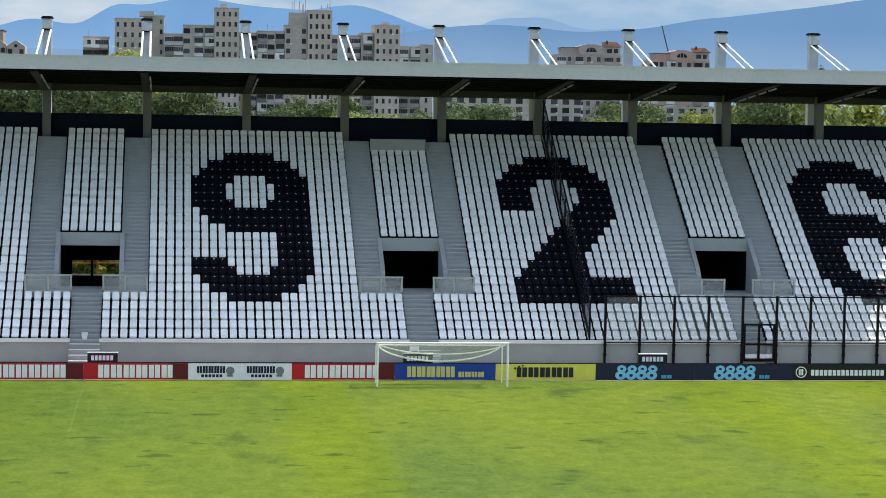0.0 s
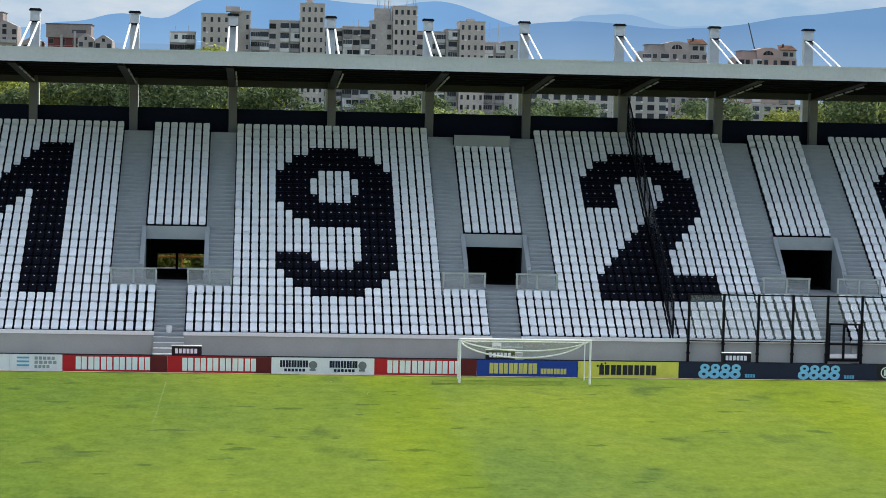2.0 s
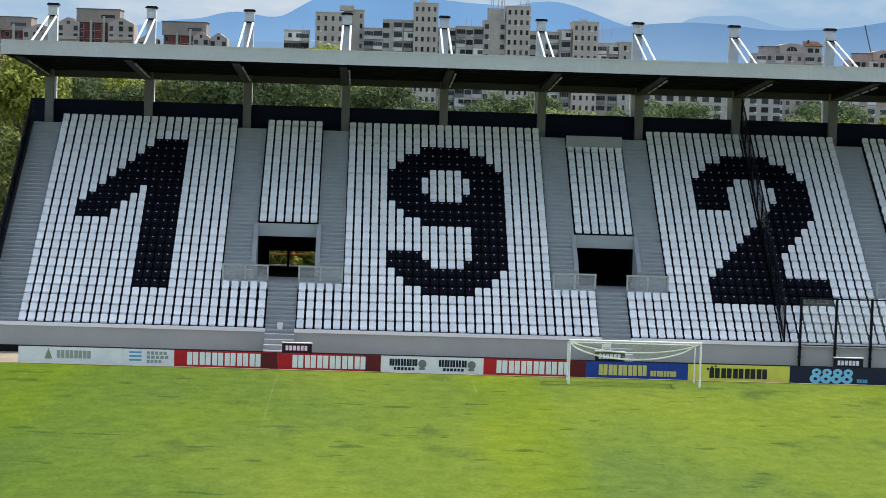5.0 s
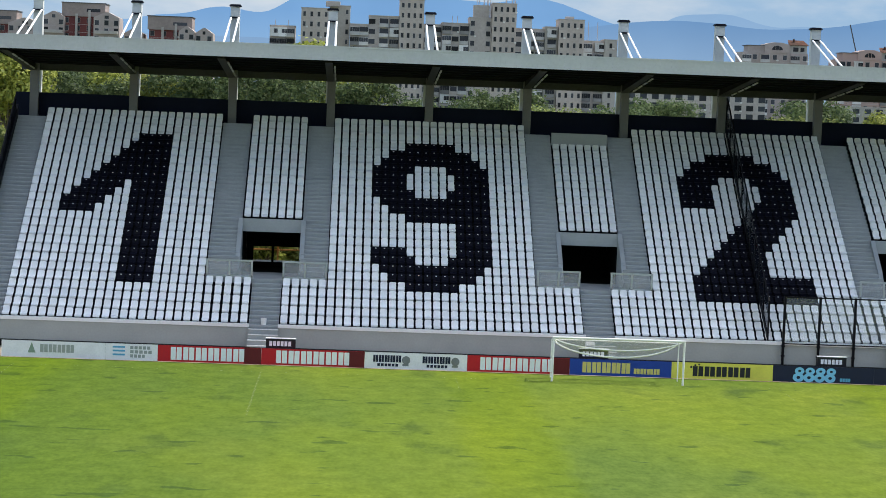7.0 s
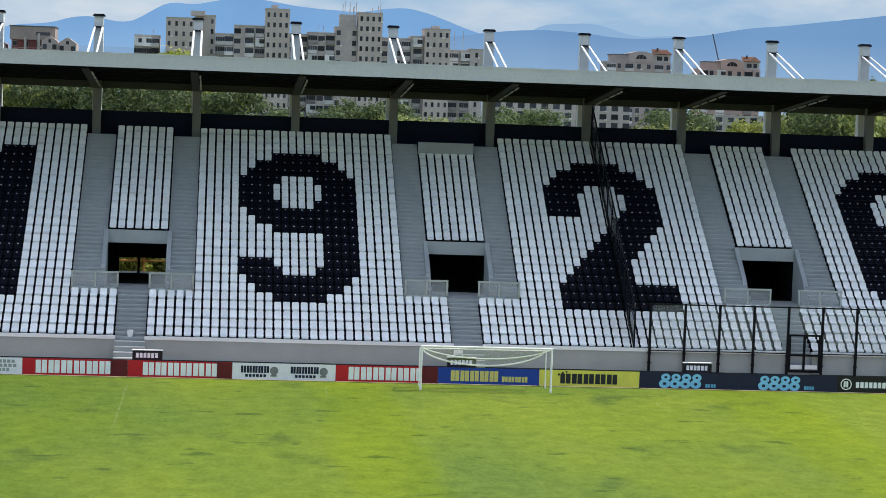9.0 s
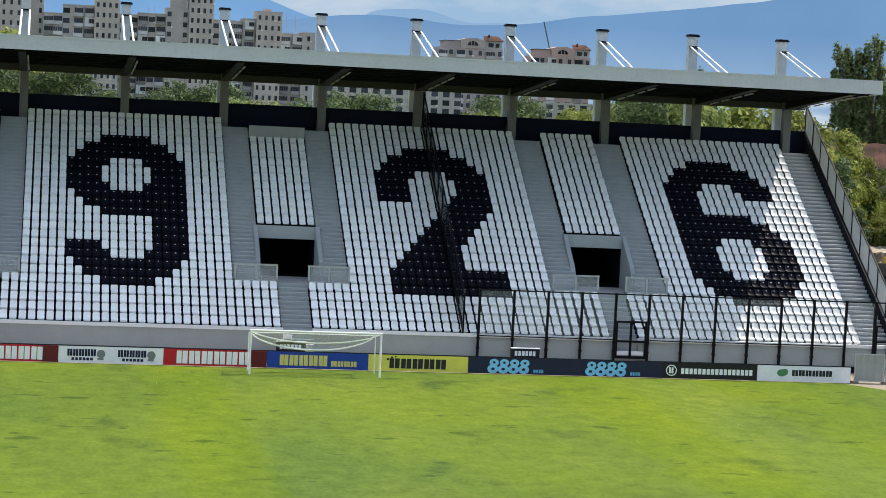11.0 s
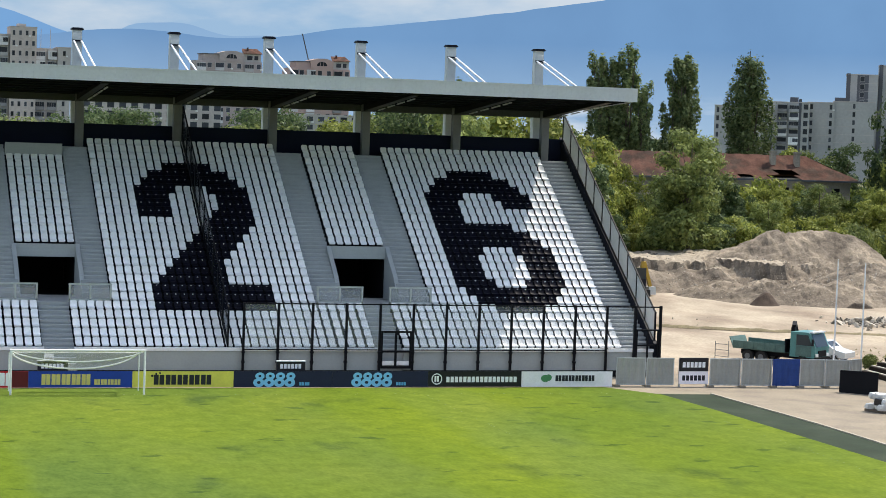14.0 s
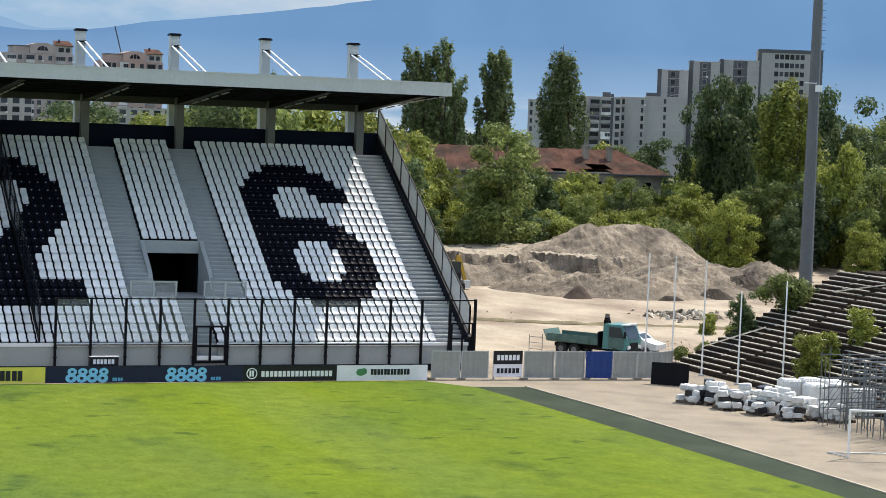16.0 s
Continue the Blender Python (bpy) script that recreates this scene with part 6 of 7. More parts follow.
heap("spoil_mound", "large grey-brown heap of gravel and soil, flat on top", 64, 102, 56, 96, big_heap, M_SPOIL, rough=0.45)
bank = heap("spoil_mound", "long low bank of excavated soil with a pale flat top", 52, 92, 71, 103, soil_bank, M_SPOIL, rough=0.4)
bank.data.materials.append(material("pale_bank_top", (0.33, 0.275, 0.205), 0.95, spread=0.15, scale=0.4, fine=4.0, bump=0.3))
# flatter faces near the top of the bank take the paler tone
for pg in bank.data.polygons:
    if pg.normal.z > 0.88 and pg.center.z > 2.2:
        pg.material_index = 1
heap("spoil_mound", "smaller heap of grey rubble and soil", 86, 108, 58, 84,
     lambda x, y: smooth_max(cone(x, y, 95.8, 70, 3.2, 1.0, 0.55), cone(x, y, 92.0, 71, 2.6, 1.5, 0.4)), M_SPOIL, rough=0.6)
heap("soil_mound", "small dark mound of fresh soil", 69.5, 74.3, 60.9, 64.7, lambda x, y: smooth_max(cone(x, y, 71.7, 62.4, 1.3, 0.25, 0.95)), material("dark_soil", (0.085, 0.06, 0.045), 1.0, spread=0.3, scale=1.0), step=0.2, rough=0.3)

M_BRUSH = material("dark_brush_soil", (0.050, 0.038, 0.028), 1.0, spread=0.35, scale=1.2, fine=9.0, bump=0.6)
for cx, cy, top, sq in ((86.2, 62.6, 0.95, 1.6), (91.6, 66.4, 2.1, 1.2), (80.5, 60.5, 0.5, 2.0)):
    heap("soil_mound", "low dark mound of roots and soil", cx - 4, cx + 4, cy - 3, cy + 3, lambda x, y: smooth_max(cone(x * 0.75, y, cx * 0.75, cy, top, 0.5, 0.6, sq)), M_BRUSH, step=0.22, rough=0.6)
rub = random.Random(8)
M_RUB = material("rubble_concrete", (0.36, 0.32, 0.26), 0.95, spread=0.2, random_value=0.65)
rock_meshes = []
for k in range(5):
    bm = bmesh.new()
    bmesh.ops.create_icosphere(bm, subdivisions=1, radius=0.5)
    for v in bm.verts:
        v.co *= rub.uniform(0.65, 1.2)
        v.co.z *= 0.7
    me = bpy.data.meshes.new("rubble_block")
    bm.to_mesh(me)
    bm.free()
    me.materials.append(M_RUB)
    rock_meshes.append(me)
for k in range(150):
    x, y = rub.gauss(73.6, 2.2), rub.gauss(44.5, 2.2)
    s = rub.uniform(0.16, 0.62)
    o = new("rubble_block", rock_meshes[k % 5])
    o.matrix_world = Matrix.Translation((x, y, 0.15 * s)) @ Euler((rub.random(), rub.random(), rub.random() * 6)).to_matrix().to_4x4() @ Matrix.Diagonal((s * rub.uniform(1, 2.8), s, s * 0.7, 1))
    tagged(o, "broken pale concrete block in a rubble pile", "rubble", "rubble on the lot")

sb = Build()
for k in range(1500):
    if k < 1440:
        x, y = rub.uniform(66, 99), rub.uniform(58, 82)
        z = max(big_heap(x, y), soil_bank(x, y)) + 0.05
        if z < 0.3:
            continue
    else:
        x, y, z = rub.uniform(46, 82), rub.uniform(16, 60), 0.08
    s = rub.uniform(0.035, 0.11)
    d = [Vector((rub.gauss(0, 1), rub.gauss(0, 1), rub.gauss(0, 1))).normalized() * s for _ in range(3)]
    sb.poly([Vector((x, y, z)) + q for q in (d[0], d[1], d[2], -d[0] * 0.9, -d[1], -d[2] * 0.8)], [(0, 1, 2), (0, 2, 4), (0, 4, 5), (0, 5, 1), (3, 2, 1), (3, 4, 2), (3, 5, 4), (3, 1, 5)])
tagged(new("loose_stones", sb.mesh("loose_stones", material("pale_stone", (0.46, 0.41, 0.34), 0.9, spread=0.2))), "loose pale stones scattered over soil heaps and lot", "stones", kind="stuff")
bm_ = Build()
NB = 90
berm = []
for k in range(NB + 1):
    x = 46.0 + 34.0 * k / NB
    y = 44.2 - 0.52 * (x - 46.0) + 0.0042 * (x - 46.0) ** 2 + 0.5 * noise.noise((x * 0.3, 0, 2))
    h = 0.16 + 0.14 * noise.noise((x * 0.9, 4, 1))
    berm += [(x, y - 0.55, 0.05), (x, y - 0.1, 0.08 + max(0.02, h)), (x, y + 0.6, 0.05)]
bm_.poly(berm, [(3 * k + j, 3 * k + 3 + j, 3 * k + 4 + j, 3 * k + 1 + j) for k in range(NB) for j in (0, 1)])
structure("ground_berm", bm_, material("berm_soil", (0.20, 0.165, 0.095), 0.95, spread=0.3, scale=0.9, fine=7.0, bump=0.5), label="low earth berm with dry grass along the site track", category="ground")
wb = Build()
for k in range(420):
    t = rub.random()
    if k % 3:
        x, spread = 48 + 24 * t, 0.22
        y = 44.2 - 0.52 * (x - 46.0) + 0.0042 * (x - 46.0) ** 2
    else:
        x, y, spread = 54 + 12 * t, 14 + 12 * rub.random(), 1.5
    x, y = x + rub.gauss(0, spread), y + rub.gauss(0, spread * 0.6)
    h, a = rub.uniform(0.02, 0.10), rub.uniform(0, 3.14)
    w = 0.09
    wb.poly([(x - w * math.cos(a), y - w * math.sin(a), 0.02), (x + w * math.cos(a), y + w * math.sin(a), 0.02), (x + rub.gauss(0, 0.1), y + rub.gauss(0, 0.1), 0.05 + h)], [(0, 1, 2)])
tagged(new("dry_weeds", wb.mesh("dry_weeds", leafy("dry_weeds", (0.16, 0.14, 0.06), (0.32, 0.28, 0.15)))), "dry weeds in strips on the dusty lot", "weeds", kind="stuff")

# ---------------------------------------------------------------- lorry, car, excavator
M_TEAL = material("teal_lorry_paint", (0.075, 0.23, 0.225), 0.4, spread=0.12, scale=1.0, fine=10.0)
M_TEAL_D = material("dusty_teal_bed", (0.085, 0.155, 0.14), 0.7, spread=0.2, scale=1.5, fine=10.0)
M_TYRE = material("tyre_rubber", (0.02, 0.02, 0.02), 0.85)
M_AUTO = material("vehicle_glass", (0.03, 0.04, 0.045), 0.08, spread=0.05)
M_CARW = material("white_car_paint", (0.70, 0.73, 0.75), 0.25, spread=0.03)


def wheel(parent, x, y, r, w):
    t = part("wheel", Build().tube((x, y - w / 2, r), (x, y + w / 2, r), r, 16), M_TYRE, parent, "black rubber tyre")
    part("rim", Build().tube((x, y - w / 2 - 0.02, r), (x, y + w / 2 + 0.02, r), r * 0.50, 12), M_COLUMN, t)


lorry = thing("lorry", "teal flatbed lorry with low dropside bed parked on the lot", "lorry", at=(48.15, 17.6, 0.01))
lorry.rotation_euler = (0, 0, radians(-55))
lorry.scale = (0.96, 0.96, 0.92)
part("chassis", Build().box(0.2, 6.3, 0.5, 1.7, 0.55, 0.85), M_BLACK, lorry)
bed = part("bed", Build().box(-0.2, 4.1, 0.0, 2.2, 0.95, 1.1), M_TEAL_D, lorry, "dusty teal load bed")
part("dropside", Build().along_x([(-0.06, 1.0), (0.0, 1.0), (0.0, 1.55), (-0.06, 1.55)], -0.2, 4.1), M_TEAL_D, lorry)
part("dropside", Build().box(-0.2, 4.1, 2.2, 2.26, 1.0, 1.62), M_TEAL_D, lorry)
part("tailgate", Build().poly([(-0.55, 0, 1.78), (-0.2, 0, 1.0), (-0.2, 2.2, 1.0), (-0.55, 2.2, 1.78), (-0.5, 0, 1.8), (-0.14, 0, 1.0), (-0.14, 2.2, 1.0), (-0.5, 2.2, 1.8)], [(0, 1, 2, 3), (7, 6, 5, 4), (0, 4, 5, 1), (3, 2, 6, 7), (0, 3, 7, 4)]), M_TEAL_D, lorry)
part("headboard", Build().box(4.05, 4.15, 0.0, 2.2, 1.0, 2.0), M_BLACK, lorry)
cab = Build()
cp_ = [(4.45, 0.75), (6.45, 0.75), (6.5, 1.55), (6.05, 2.55), (5.9, 2.65), (4.5, 2.62)]
cab.poly([(x, y, z) for y in (0.05, 2.15) for x, z in cp_], [(0, 1, 2, 3, 4, 5), (11, 10, 9, 8, 7, 6)] + [(k, 6 + k, 6 + (k + 1) % 6, (k + 1) % 6) for k in range(6)])
part("cab", cab, M_TEAL, lorry, "teal cab")
part("windscreen", Build().poly([(6.51, 0.22, 1.6), (6.51, 1.98, 1.6), (6.1, 1.98, 2.5), (6.1, 0.22, 2.5)], [(0, 1, 2, 3)]), M_AUTO, lorry)
part("side_window", Build().poly([(5.0, 0.035, 1.65), (6.25, 0.035, 1.65), (5.92, 0.035, 2.45), (5.0, 0.035, 2.45)], [(0, 1, 2, 3)]), M_AUTO, lorry)
part("visor", Build().box(5.9, 6.25, 0.2, 2.0, 2.6, 2.7), M_CAP, lorry)
part("door", Build().box(4.95, 6.2, 0.02, 0.05, 0.85, 1.62).box(4.95, 5.0, 0.02, 0.05, 1.62, 2.5), M_TEAL_D, lorry, "cab door")
part("grille", Build().box(6.47, 6.54, 0.55, 1.65, 0.85, 1.3), M_BLACK, lorry, "dark radiator grille")
for y in (0.18, 1.72):
    part("headlight", Build().box(6.46, 6.55, y, y + 0.32, 0.85, 1.08), M_CAP, lorry, "pale headlight")
part("loading_arm", Build().bar((4.28, 0.9, 1.0), (4.28, 0.9, 2.9), 0.3, 0.3).bar((4.28, 0.9, 2.9), (4.0, 1.5, 3.15), 0.3, 0.3).bar((4.0, 1.5, 3.1), (4.15, 1.9, 1.8), 0.22, 0.22), M_BLACK, lorry, "dark folded loading arm")
for x in (0.6, 1.5, 2.4, 3.3):
    part("stake", Build().box(x, x + 0.07, -0.10, -0.06, 1.0, 1.55), M_TEAL_D, lorry)
part("bumper", Build().box(6.4, 6.6, 0.05, 2.15, 0.45, 0.8), M_BLACK, lorry)
part("mirror", Build().box(6.35, 6.45, -0.25, -0.05, 1.7, 2.2), M_BLACK, lorry)
for x in (1.0, 2.1, 5.5):
    for y in (0.2, 2.0):
        wheel(lorry, x, y, 0.45, 0.3)

car = thing("car", "small white hatchback parked beside the lorry", "car", at=(53.1, 18.6, 0.01))
car.rotation_euler = (0, 0, radians(-52))
body = Build()
prof = [(0, 0.35), (4.0, 0.35), (4.05, 0.75), (3.1, 0.95), (2.4, 1.45), (0.7, 1.5), (0.1, 1.0)]
k7 = len(prof)
body.poly([(x, y, z) for y in (0.0, 1.7) for x, z in prof], [tuple(range(k7)), tuple(reversed(range(k7, 2 * k7)))] + [(k, k7 + k, k7 + (k + 1) % k7, (k + 1) % k7) for k in range(k7)])
part("body", body, M_CARW, car)
part("windscreen", Build().poly([(3.02, 0.15, 1.0), (3.02, 1.55, 1.0), (2.46, 1.45, 1.43), (2.46, 0.25, 1.43)], [(0, 1, 2, 3)]), M_AUTO, car)
part("side_window", Build().poly([(0.5, -0.01, 1.0), (2.85, -0.01, 1.0), (2.35, -0.01, 1.4), (0.8, -0.01, 1.42)], [(0, 1, 2, 3)]), M_AUTO, car)
for x in (0.75, 3.2):
    for y in (0.1, 1.6):
        wheel(car, x, y, 0.31, 0.2)

M_YEL = material("excavator_yellow", (0.46, 0.28, 0.03), 0.5, spread=0.15, scale=1.0)
ex = thing("excavator", "yellow excavator with a grey bucket standing by the bank", "excavator", at=(62.0, 71.0, 0.0))
ex.scale = (0.8, 0.8, 0.8)
part("tracks", Build().box(-1.6, 1.6, -1.2, -0.6, 0.1, 0.9).box(-1.6, 1.6, 0.6, 1.2, 0.1, 0.9), M_TYRE, ex)
part("body", Build().box(-1.4, 1.0, -1.2, 1.2, 1.0, 2.2), M_STEEL_D, ex, "dark grey engine housing")
part("cab", Build().box(-0.4, 1.0, -1.15, -0.1, 2.2, 3.5), M_AUTO, ex, "glazed cab")
part("boom", Build().bar((0.6, 0.2, 1.8), (1.2, 0.2, 4.2), 0.4, 0.5).bar((1.2, 0.2, 4.2), (2.1, 0.2, 1.2), 0.35, 0.4), M_YEL, ex)
part("bucket", Build().box(1.7, 2.6, -0.5, 0.9, 0.3, 1.2), M_GALV, ex, "pale steel bucket")

# ---------------------------------------------------------------- site fence
M_SHEET = material("grey_corrugated_sheet", (0.36, 0.365, 0.34), 0.55, metal=0.2, spread=0.08, scale=1.2, fine=9.0, random_value=0.1)
M_BLUE = material("blue_sheet", (0.012, 0.05, 0.22), 0.5, spread=0.12, scale=1.5, fine=8.0)


def site_panel(x0, x1, y0, y1, mat, label):
    w = math.hypot(x1 - x0, y1 - y0)
    o = thing("fence_panel", label, "fence panel", "site fence beside the pitch", (x0, y0, 0.005))
    o.rotation_euler = (0, 0, math.atan2(y1 - y0, x1 - x0))
    sh = Build()
    n = int(w / 0.11)
    p = []
    for k in range(n + 1):
        p.append((0.06 + (w - 0.12) * k / n, 0.02 * (1 if (k // 2) % 2 else -1)))
    sh.poly([(x, y, z) for z in (0.16, 1.75) for x, y in p], [(k, k + 1, n + 2 + k, n + 1 + k) for k in range(n)])
    part("sheet", sh, mat, o)
    part("frame", Build().box(0.0, 0.06, -0.03, 0.03, 0.1, 1.8).box(w - 0.06, w, -0.03, 0.03, 0.1, 1.8).box(0.06, w - 0.06, -0.03, 0.03, 1.74, 1.8).box(0.06, w - 0.06, -0.03, 0.03, 0.1, 0.16), M_GALV if mat is M_SHEET else mat, o)
    part("foot", Build().box(-0.15, 0.2, -0.35, 0.35, 0, 0.12), M_APRON, o, "concrete foot block")


def fence_y(x):
    return 3.4 - (x - 33.6) * 0.068


for a, c, blue in ((33.6, 35.5, 0), (35.56, 37.36, 0), (39.72, 41.76, 0), (41.82, 43.85, 0), (43.92, 45.7, 1), (45.74, 47.42, 0), (47.46, 49.1, 0), (49.14, 50.2, 0)):
    site_panel(a, c, fence_y(a), fence_y(c) + (0.6 if a > 49.1 else 0), M_BLUE if blue else M_SHEET, "blue sheet-metal site fence panel" if blue else "grey corrugated site fence panel on a concrete foot")
sg = thing("double_sign", "sign with a black upper and a white lower half, with bars", "sign", at=(37.68, 3.05, 0.005))
part("upper_panel", Build().box(0, 1.95, -0.04, 0.04, 0.98, 1.82), B_BLK, sg)
part("lower_panel", Build().box(0, 1.95, -0.04, 0.04, 0.18, 0.97), B_WHITE, sg)
for z0, z1, mt, lb in ((1.22, 1.56, B_PALE, "white lettering bar"), (0.40, 0.72, B_INK, "black lettering bar")):
    for q in letter_bars(Build(), 0.2, 1.8, z0, z1, 6, y=-0.055).pieces():
        part("print", q, mt, sg, lb)
for x in (0.0, 1.85):
    part("leg", Build().box(x, x + 0.1, 0.05, 0.13, 0, 1.8), M_GALV, sg)
fr = thing("steel_rack", "small bare steel rack standing on the lot", "rack", at=(45.9, 16.0, 0.02))
for x in (0, 1.0):
    part("upright", Build().tube((x, 0, 0), (x, 0, 1.5), 0.025, 6), M_COLUMN, fr)
for z in (0.5, 0.95, 1.35):
    part("bar", Build().tube((0, 0, z), (1.0, 0, z - 0.1), 0.02, 6), M_COLUMN, fr)

bp_ = random.Random(4)
for k in range(4):
    o = thing("black_panel", "black sheet panel leaning in a stack", "panel", "stack of black panels", (47.3 + 0.36 * k, 0.2 - 0.33 * k, 0.005))
    o.rotation_euler = (radians(-8), 0, radians(-32 + bp_.uniform(-3, 3)))
    part("sheet", Build().box(0, 1.25 - 0.1 * k, 0, 0.05, 0, 1.36), M_BLACK, o)
    part("edge", Build().box(0, 1.25 - 0.1 * k, -0.01, 0.06, 1.36, 1.40), M_BLACK, o)

# flagpoles
for x, y, h in ((51.9, 10.0, 7.7), (52.35, 7.0, 7.65), (53.0, 4.0, 7.6), (53.1, -0.6, 6.0), (54.6, -3.6, 6.9)):
    o = thing("flagpole", "thin white steel flagpole", "flagpole", "flagpoles by the old terrace", (x, y, 0.004))
    part("pole", Build().tube((0, 0, 0), (0.02, 0, h), 0.062, 8, r2=0.045), M_WHITE, o)
    part("foot", Build().box(-0.15, 0.15, -0.15, 0.15, 0, 0.08), M_GALV, o)

# ---------------------------------------------------------------- old terrace
M_OLDC = material("old_brown_concrete", (0.034, 0.026, 0.020), 0.95, spec=0.08, spread=0.3, scale=0.8, fine=7.0, bump=0.5)
M_PLANK = material("weathered_bench_plank", (0.66, 0.60, 0.51), 0.85, spread=0.2, scale=0.6, fine=9.0, random_value=0.15, stretch=(4, 0.4, 4))
ot = thing("old_terrace", "overgrown old concrete terrace with weathered bench planks", "terrace", at=(53.6, 0, 0))
NR, TR, RI = 23, 0.575, 0.285
for k in range(NR):
    st = part("step", Build().box(k * TR, (k + 1) * TR + 0.02, -46, 9.2, 0, RI * (k + 1)), M_OLDC, ot)
    for q in range(8):
        ya = 9.0 - 6.75 * q
        if rub.random() < 0.07:
            continue
        part("bench_plank", Build().bar((k * TR + 0.14, ya - 6.65 + rub.uniform(0, 0.3), RI * (k + 1) + 0.10 + rub.uniform(-0.01, 0.012)), (k * TR + 0.14 + rub.uniform(-0.03, 0.03), ya - rub.uniform(0, 0.5), RI * (k + 1) + 0.10 + rub.uniform(-0.01, 0.012)), 0.13, 0.05).box(k * TR + 0.1, k * TR + 0.2, ya - 3.5, ya - 3.2, RI * (k + 1), RI * (k + 1) + 0.07), M_PLANK, st, "pale weathered plank")
part("top_slab", Build().box(NR * TR, NR * TR + 3, -46, 7.5, 0, RI * NR + 0.25), M_OLDC, ot)
for a, c in (((2.2, 9.0, 1.4), (3.6, 3.2, 3.3)), ((9.5, 4.5, 5.6), (12.3, 1.5, 6.4))):
    part("fallen_plank", Build().bar(a, c, 0.12, 0.08), M_PLANK, ot)
sh = thing("dark_shelter", "dark shelter box behind the top of the terrace", "shelter", at=(69.0, 2.0, 6.4))
part("body", Build().box(0, 4, -12, 3.5, -6.4, 1.9), M_BLACK, sh)
part("roof", Build().box(-0.3, 4.3, -12.3, 3.8, 1.9, 2.05), M_STEEL_D, sh)

# floodlight mast
M_MAST = material("mast_grey_steel", (0.125, 0.133, 0.145), 0.6, metal=0.2, spread=0.08, scale=0.5, fine=4.0)
ms = thing("floodlight_mast", "tall tapering grey steel floodlight mast with climbing rungs", "mast", at=(70.4, 20.0, 0))
part("shaft", Build().tube((0, 0, 0), (-0.1, 0, 42), 0.56, 12, r2=0.26), M_MAST, ms)
part("base_plate", Build().box(-0.8, 0.8, -0.8, 0.8, 0, 0.1), M_MAST, ms)
part("camera_box", Build().box(-0.2, 0.25, -0.65, -0.35, 19.4, 19.9).box(-1.2, -0.2, -0.55, -0.5, 20.0, 20.06), M_CAP, ms, "small white box on the mast")
rg = Build()
for k in range(70):
    z = 5 + 0.5 * k
    r = 0.56 - 0.30 * z / 42
    rg.box(r - 0.05, r + 0.28, -0.02, 0.02, z, z + 0.04)
tagged(part("rungs", rg, M_MAST, ms, "steel climbing rungs"), kind="stuff")

# ---------------------------------------------------------------- stacked white blocks
M_BLOCK = material("white_wrapped_block", (0.66, 0.66, 0.64), 0.6, spread=0.08, scale=2.0, fine=14.0, random_value=0.12)
M_PALLET = material("pallet_wood", (0.13, 0.10, 0.075), 0.9, spread=0.2)
bb = Build()
bw_, bd_, bh_ = 0.31, 0.20, 0.17
c = 0.03
bpts = [(sx * (bw_ - (c if zz in (0, 3) else 0)), sy * (bd_ - (c if zz in (0, 3) else 0)), (0, c, 2 * bh_ - c, 2 * bh_)[zz]) for zz in range(4) for sx, sy in ((-1, -1), (1, -1), (1, 1), (-1, 1))]
bb.poly(bpts, [(3, 2, 1, 0), (12, 13, 14, 15)] + [(4 * r + k, 4 * r + (k + 1) % 4, 4 * r + 4 + (k + 1) % 4, 4 * r + 4 + k) for r in range(3) for k in range(4)])
WRAP_MESH = bb.mesh("dark_block", material("black_wrap_film", (0.02, 0.02, 0.023), 0.3, spread=0.1))
rs = random.Random(12)
SACKS = []
for v in range(5):
    sk = Build()
    rings = ((0.0, 0.88), (0.04, 1.0), (0.15, 1.04), (0.27, 0.99), (0.31, 0.84))
    m8 = 10
    sp = []
    for z, k in rings:
        for q in range(m8):
            a = 2 * math.pi * q / m8
            cx, cy = math.cos(a), math.sin(a)
            sq = 1.0 / max(abs(cx), abs(cy)) ** 0.92
            j = 1 + rs.uniform(-0.08, 0.08)
            sp.append((0.31 * cx * sq * k * j, 0.21 * cy * sq * k * j, z + rs.uniform(-0.015, 0.02)))
    sk.poly(sp, [tuple(reversed(range(m8))), tuple(range(4 * m8, 5 * m8))] + [(r * m8 + q, r * m8 + (q + 1) % m8, (r + 1) * m8 + (q + 1) % m8, (r + 1) * m8 + q) for r in range(4) for q in range(m8)])
    SACKS.append(sk.mesh("sack", M_BLOCK))
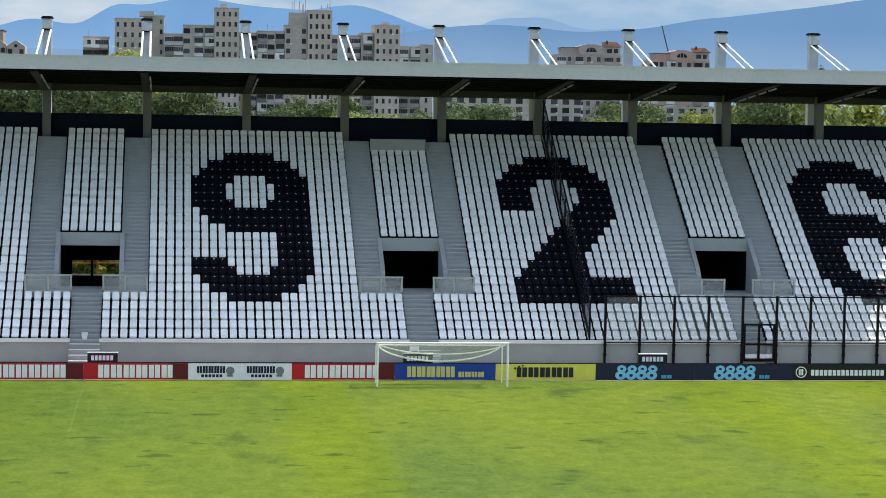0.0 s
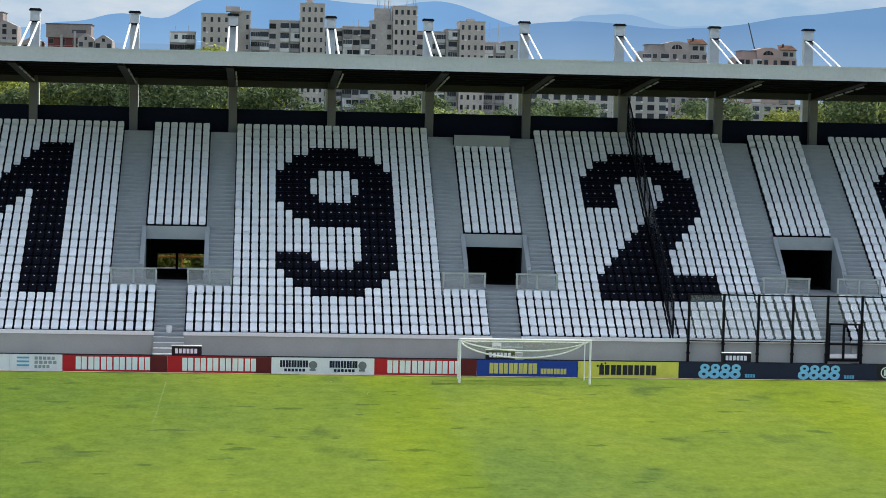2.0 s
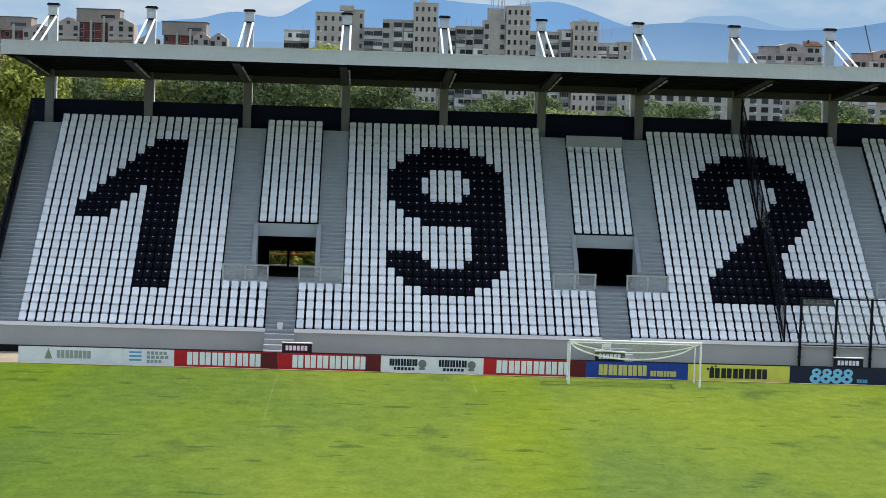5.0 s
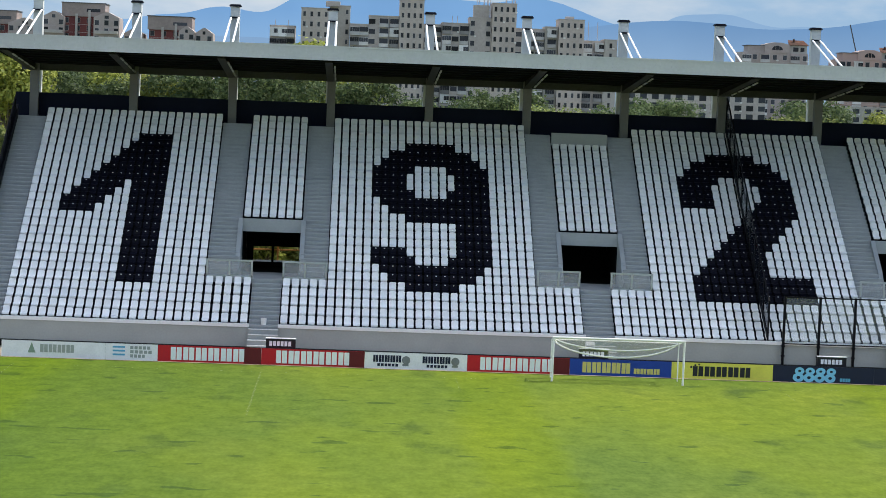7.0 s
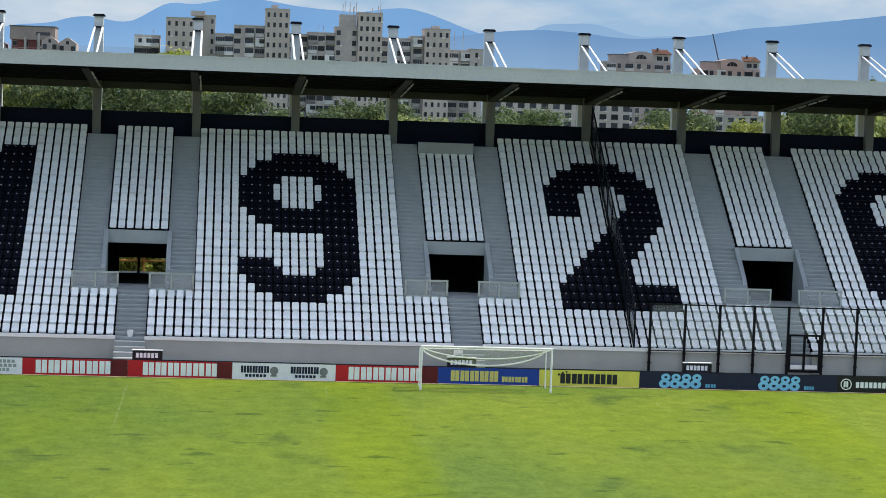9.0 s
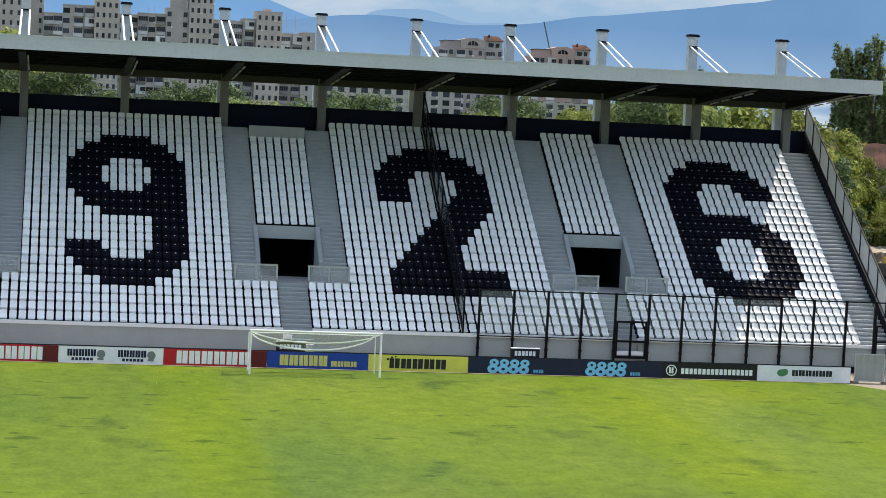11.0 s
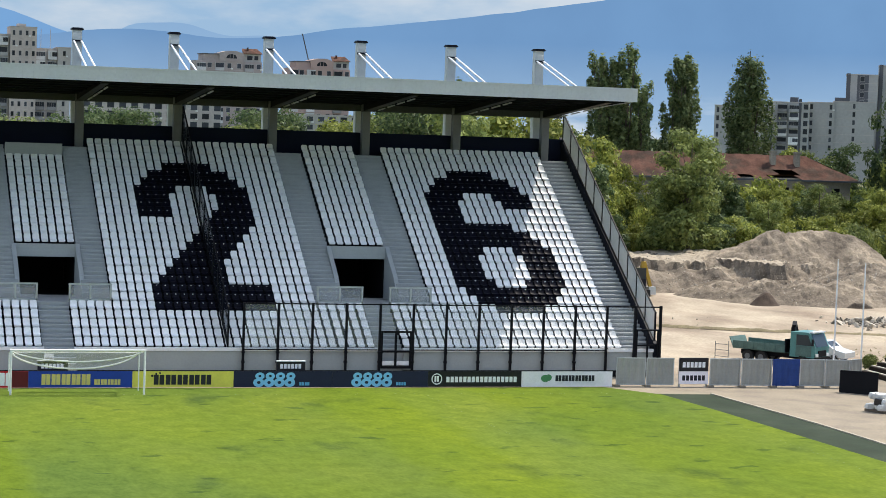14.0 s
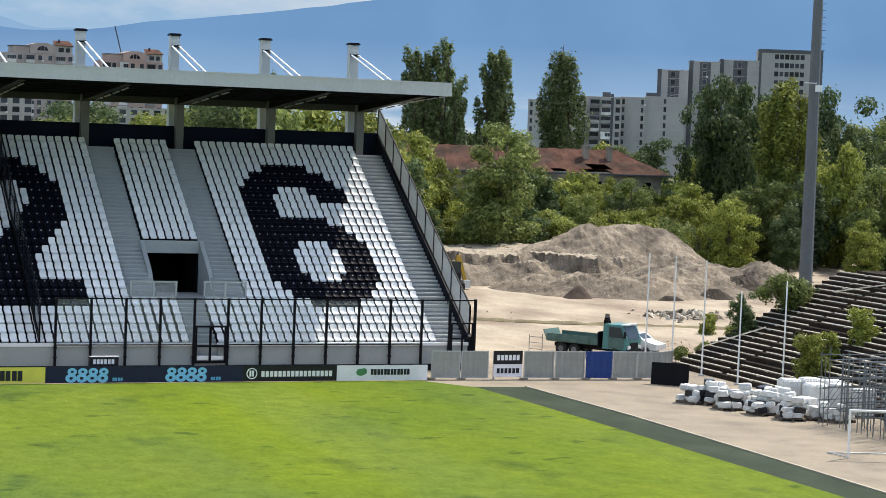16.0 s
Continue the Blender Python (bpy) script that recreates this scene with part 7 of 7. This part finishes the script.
for px, py, nx, ny, nz in ((45.6, -8.6, 2, 3, 2), (46.7, -9.2, 2, 3, 3), (46.4, -11.4, 2, 3, 2), (47.7, -11.0, 2, 3, 3), (47.5, -13.6, 3, 3, 3), (49.0, -12.0, 2, 3, 4), (49.2, -14.6, 2, 3, 3), (47.9, -15.8, 2, 3, 3), (50.2, -17.0, 2, 3, 2), (49.6, -15.9, 2, 2, 2)):
    o = thing("pallet_stack", "loose stack of sagging white sacks on a dark pallet", "pallet", "stacks of white sacks", (px, py, 0.004))
    o.rotation_euler = (0, 0, radians(rs.uniform(-24, 24)))
    part("pallet", Build().box(-0.75, 0.75, -0.75, 0.75, 0.1, 0.15).box(-0.75, -0.6, -0.75, 0.75, 0, 0.1).box(0.6, 0.75, -0.75, 0.75, 0, 0.1).box(-0.08, 0.08, -0.75, 0.75, 0, 0.1), M_PALLET, o)
    for k in range(nz + 1):
        for i in range(nx):
            for j in range(ny):
                if k >= nz - 1 and rs.random() < 0.34 * (k - nz + 2):
                    continue
                dark = px < 48.5 and k == 1 and rs.random() < 0.45 or rs.random() < 0.05
                q = part("sack", WRAP_MESH if dark else rs.choice(SACKS), None, o)
                q.matrix_basis = Matrix.Translation(((i - (nx - 1) / 2) * 0.66 + rs.uniform(-0.14, 0.14), (j - (ny - 1) / 2) * 0.45 + rs.uniform(-0.1, 0.1), 0.155 + k * 0.295)) @ Euler((rs.uniform(-0.12, 0.12), rs.uniform(-0.12, 0.12), rs.uniform(-0.7, 0.7))).to_matrix().to_4x4() @ Matrix.Diagonal((rs.uniform(0.9, 1.25), rs.uniform(0.9, 1.2), rs.uniform(0.9, 1.15), 1))
for px, py, hh in ((50.4, -11.4, 1.75), (51.5, -11.9, 1.85), (52.6, -12.4, 1.8), (51.0, -13.3, 1.7), (52.2, -13.9, 1.75), (53.0, -15.2, 1.6)):
    o = thing("wrapped_pallet", "pallet load wrapped in pleated white film", "pallet", "film-wrapped pallet loads", (px, py, 0.004))
    o.rotation_euler = (0, 0, radians(rs.uniform(-8, 8)))
    part("pallet", Build().box(-0.6, 0.6, -0.6, 0.6, 0, 0.12), M_PALLET, o)
    film = Build()
    m8 = 44
    fp = []
    for z, k in ((0.125, 0.96), (0.4, 1.0), (hh - 0.12, 0.98), (hh, 0.84)):
        for q in range(m8):
            a = 2 * math.pi * q / m8
            cx, cy = math.cos(a), math.sin(a)
            rr_ = 0.6 / max(abs(cx), abs(cy)) ** 0.8 * k * (1 + (0.035 if q % 2 else -0.02) + rs.uniform(-0.02, 0.02))
            fp.append((rr_ * cx, rr_ * cy, z + rs.uniform(-0.02, 0.02)))
    film.poly(fp, [tuple(range(3 * m8, 4 * m8))] + [(r * m8 + q, r * m8 + (q + 1) % m8, (r + 1) * m8 + (q + 1) % m8, (r + 1) * m8 + q) for r in range(3) for q in range(m8)])
    part("film", film, M_BLOCK, o, "pleated white plastic film")

# dismantled scaffold frames
M_SCAF = material("dull_scaffold_steel", (0.17, 0.19, 0.205), 0.5, metal=0.5, spread=0.2, scale=2.0)
sc = random.Random(21)
for k in range(24):
    x, y = 51.0 + sc.uniform(-0.25, 0.25), -17.6 - 0.5 * k + sc.uniform(-0.12, 0.12)
    o = thing("scaffold_frame", "dull grey steel scaffold frame standing in a row", "scaffold", "scaffold frames beside the terrace", (x, y, 0.004))
    o.rotation_euler = (0, 0, radians(sc.uniform(-5, 5)))
    h = sc.uniform(3.7, 4.5)
    for xx in (-2.2, -0.75, 0.75, 2.2):
        part("upright", Build().tube((xx, 0, 0), (xx, 0, h - (0.0 if abs(xx) > 1 else sc.uniform(0, 0.8))), 0.028, 5), M_SCAF, o)
    for z in (0.9, 1.5, 2.1, 2.7, 3.3, 3.8):
        if z < h - 0.1 and sc.random() < 0.85:
            part("rail", Build().tube((-2.3, 0, z + sc.uniform(-0.15, 0.15)), (2.3, 0, z + sc.uniform(-0.15, 0.15)), 0.024, 5), M_SCAF, o)
    part("brace", Build().tube((-2.2, 0.03, 0.9), (-0.75, 0.03, 2.7), 0.018, 5), M_SCAF, o)

tg = thing("training_goal", "second white goal frame standing at the side", "goal", at=(43.3, -29.0, 0.012))
part("post", Build().tube((0, 0, 0), (0, 0, 2.44), 0.06, 10), M_WHITE, tg)
part("post", Build().tube((7.0, -2.2, 0), (7.0, -2.2, 2.44), 0.06, 10), M_WHITE, tg)
part("crossbar", Build().tube((0, 0, 2.4), (7.0, -2.2, 2.4), 0.06, 10), M_WHITE, tg)
part("base_bar", Build().tube((0, 0, 0.05), (-0.2, 1.6, 0.05), 0.03, 8).tube((-0.2, 1.6, 0.05), (6.8, -0.6, 0.05), 0.03, 8), M_GALV, tg)
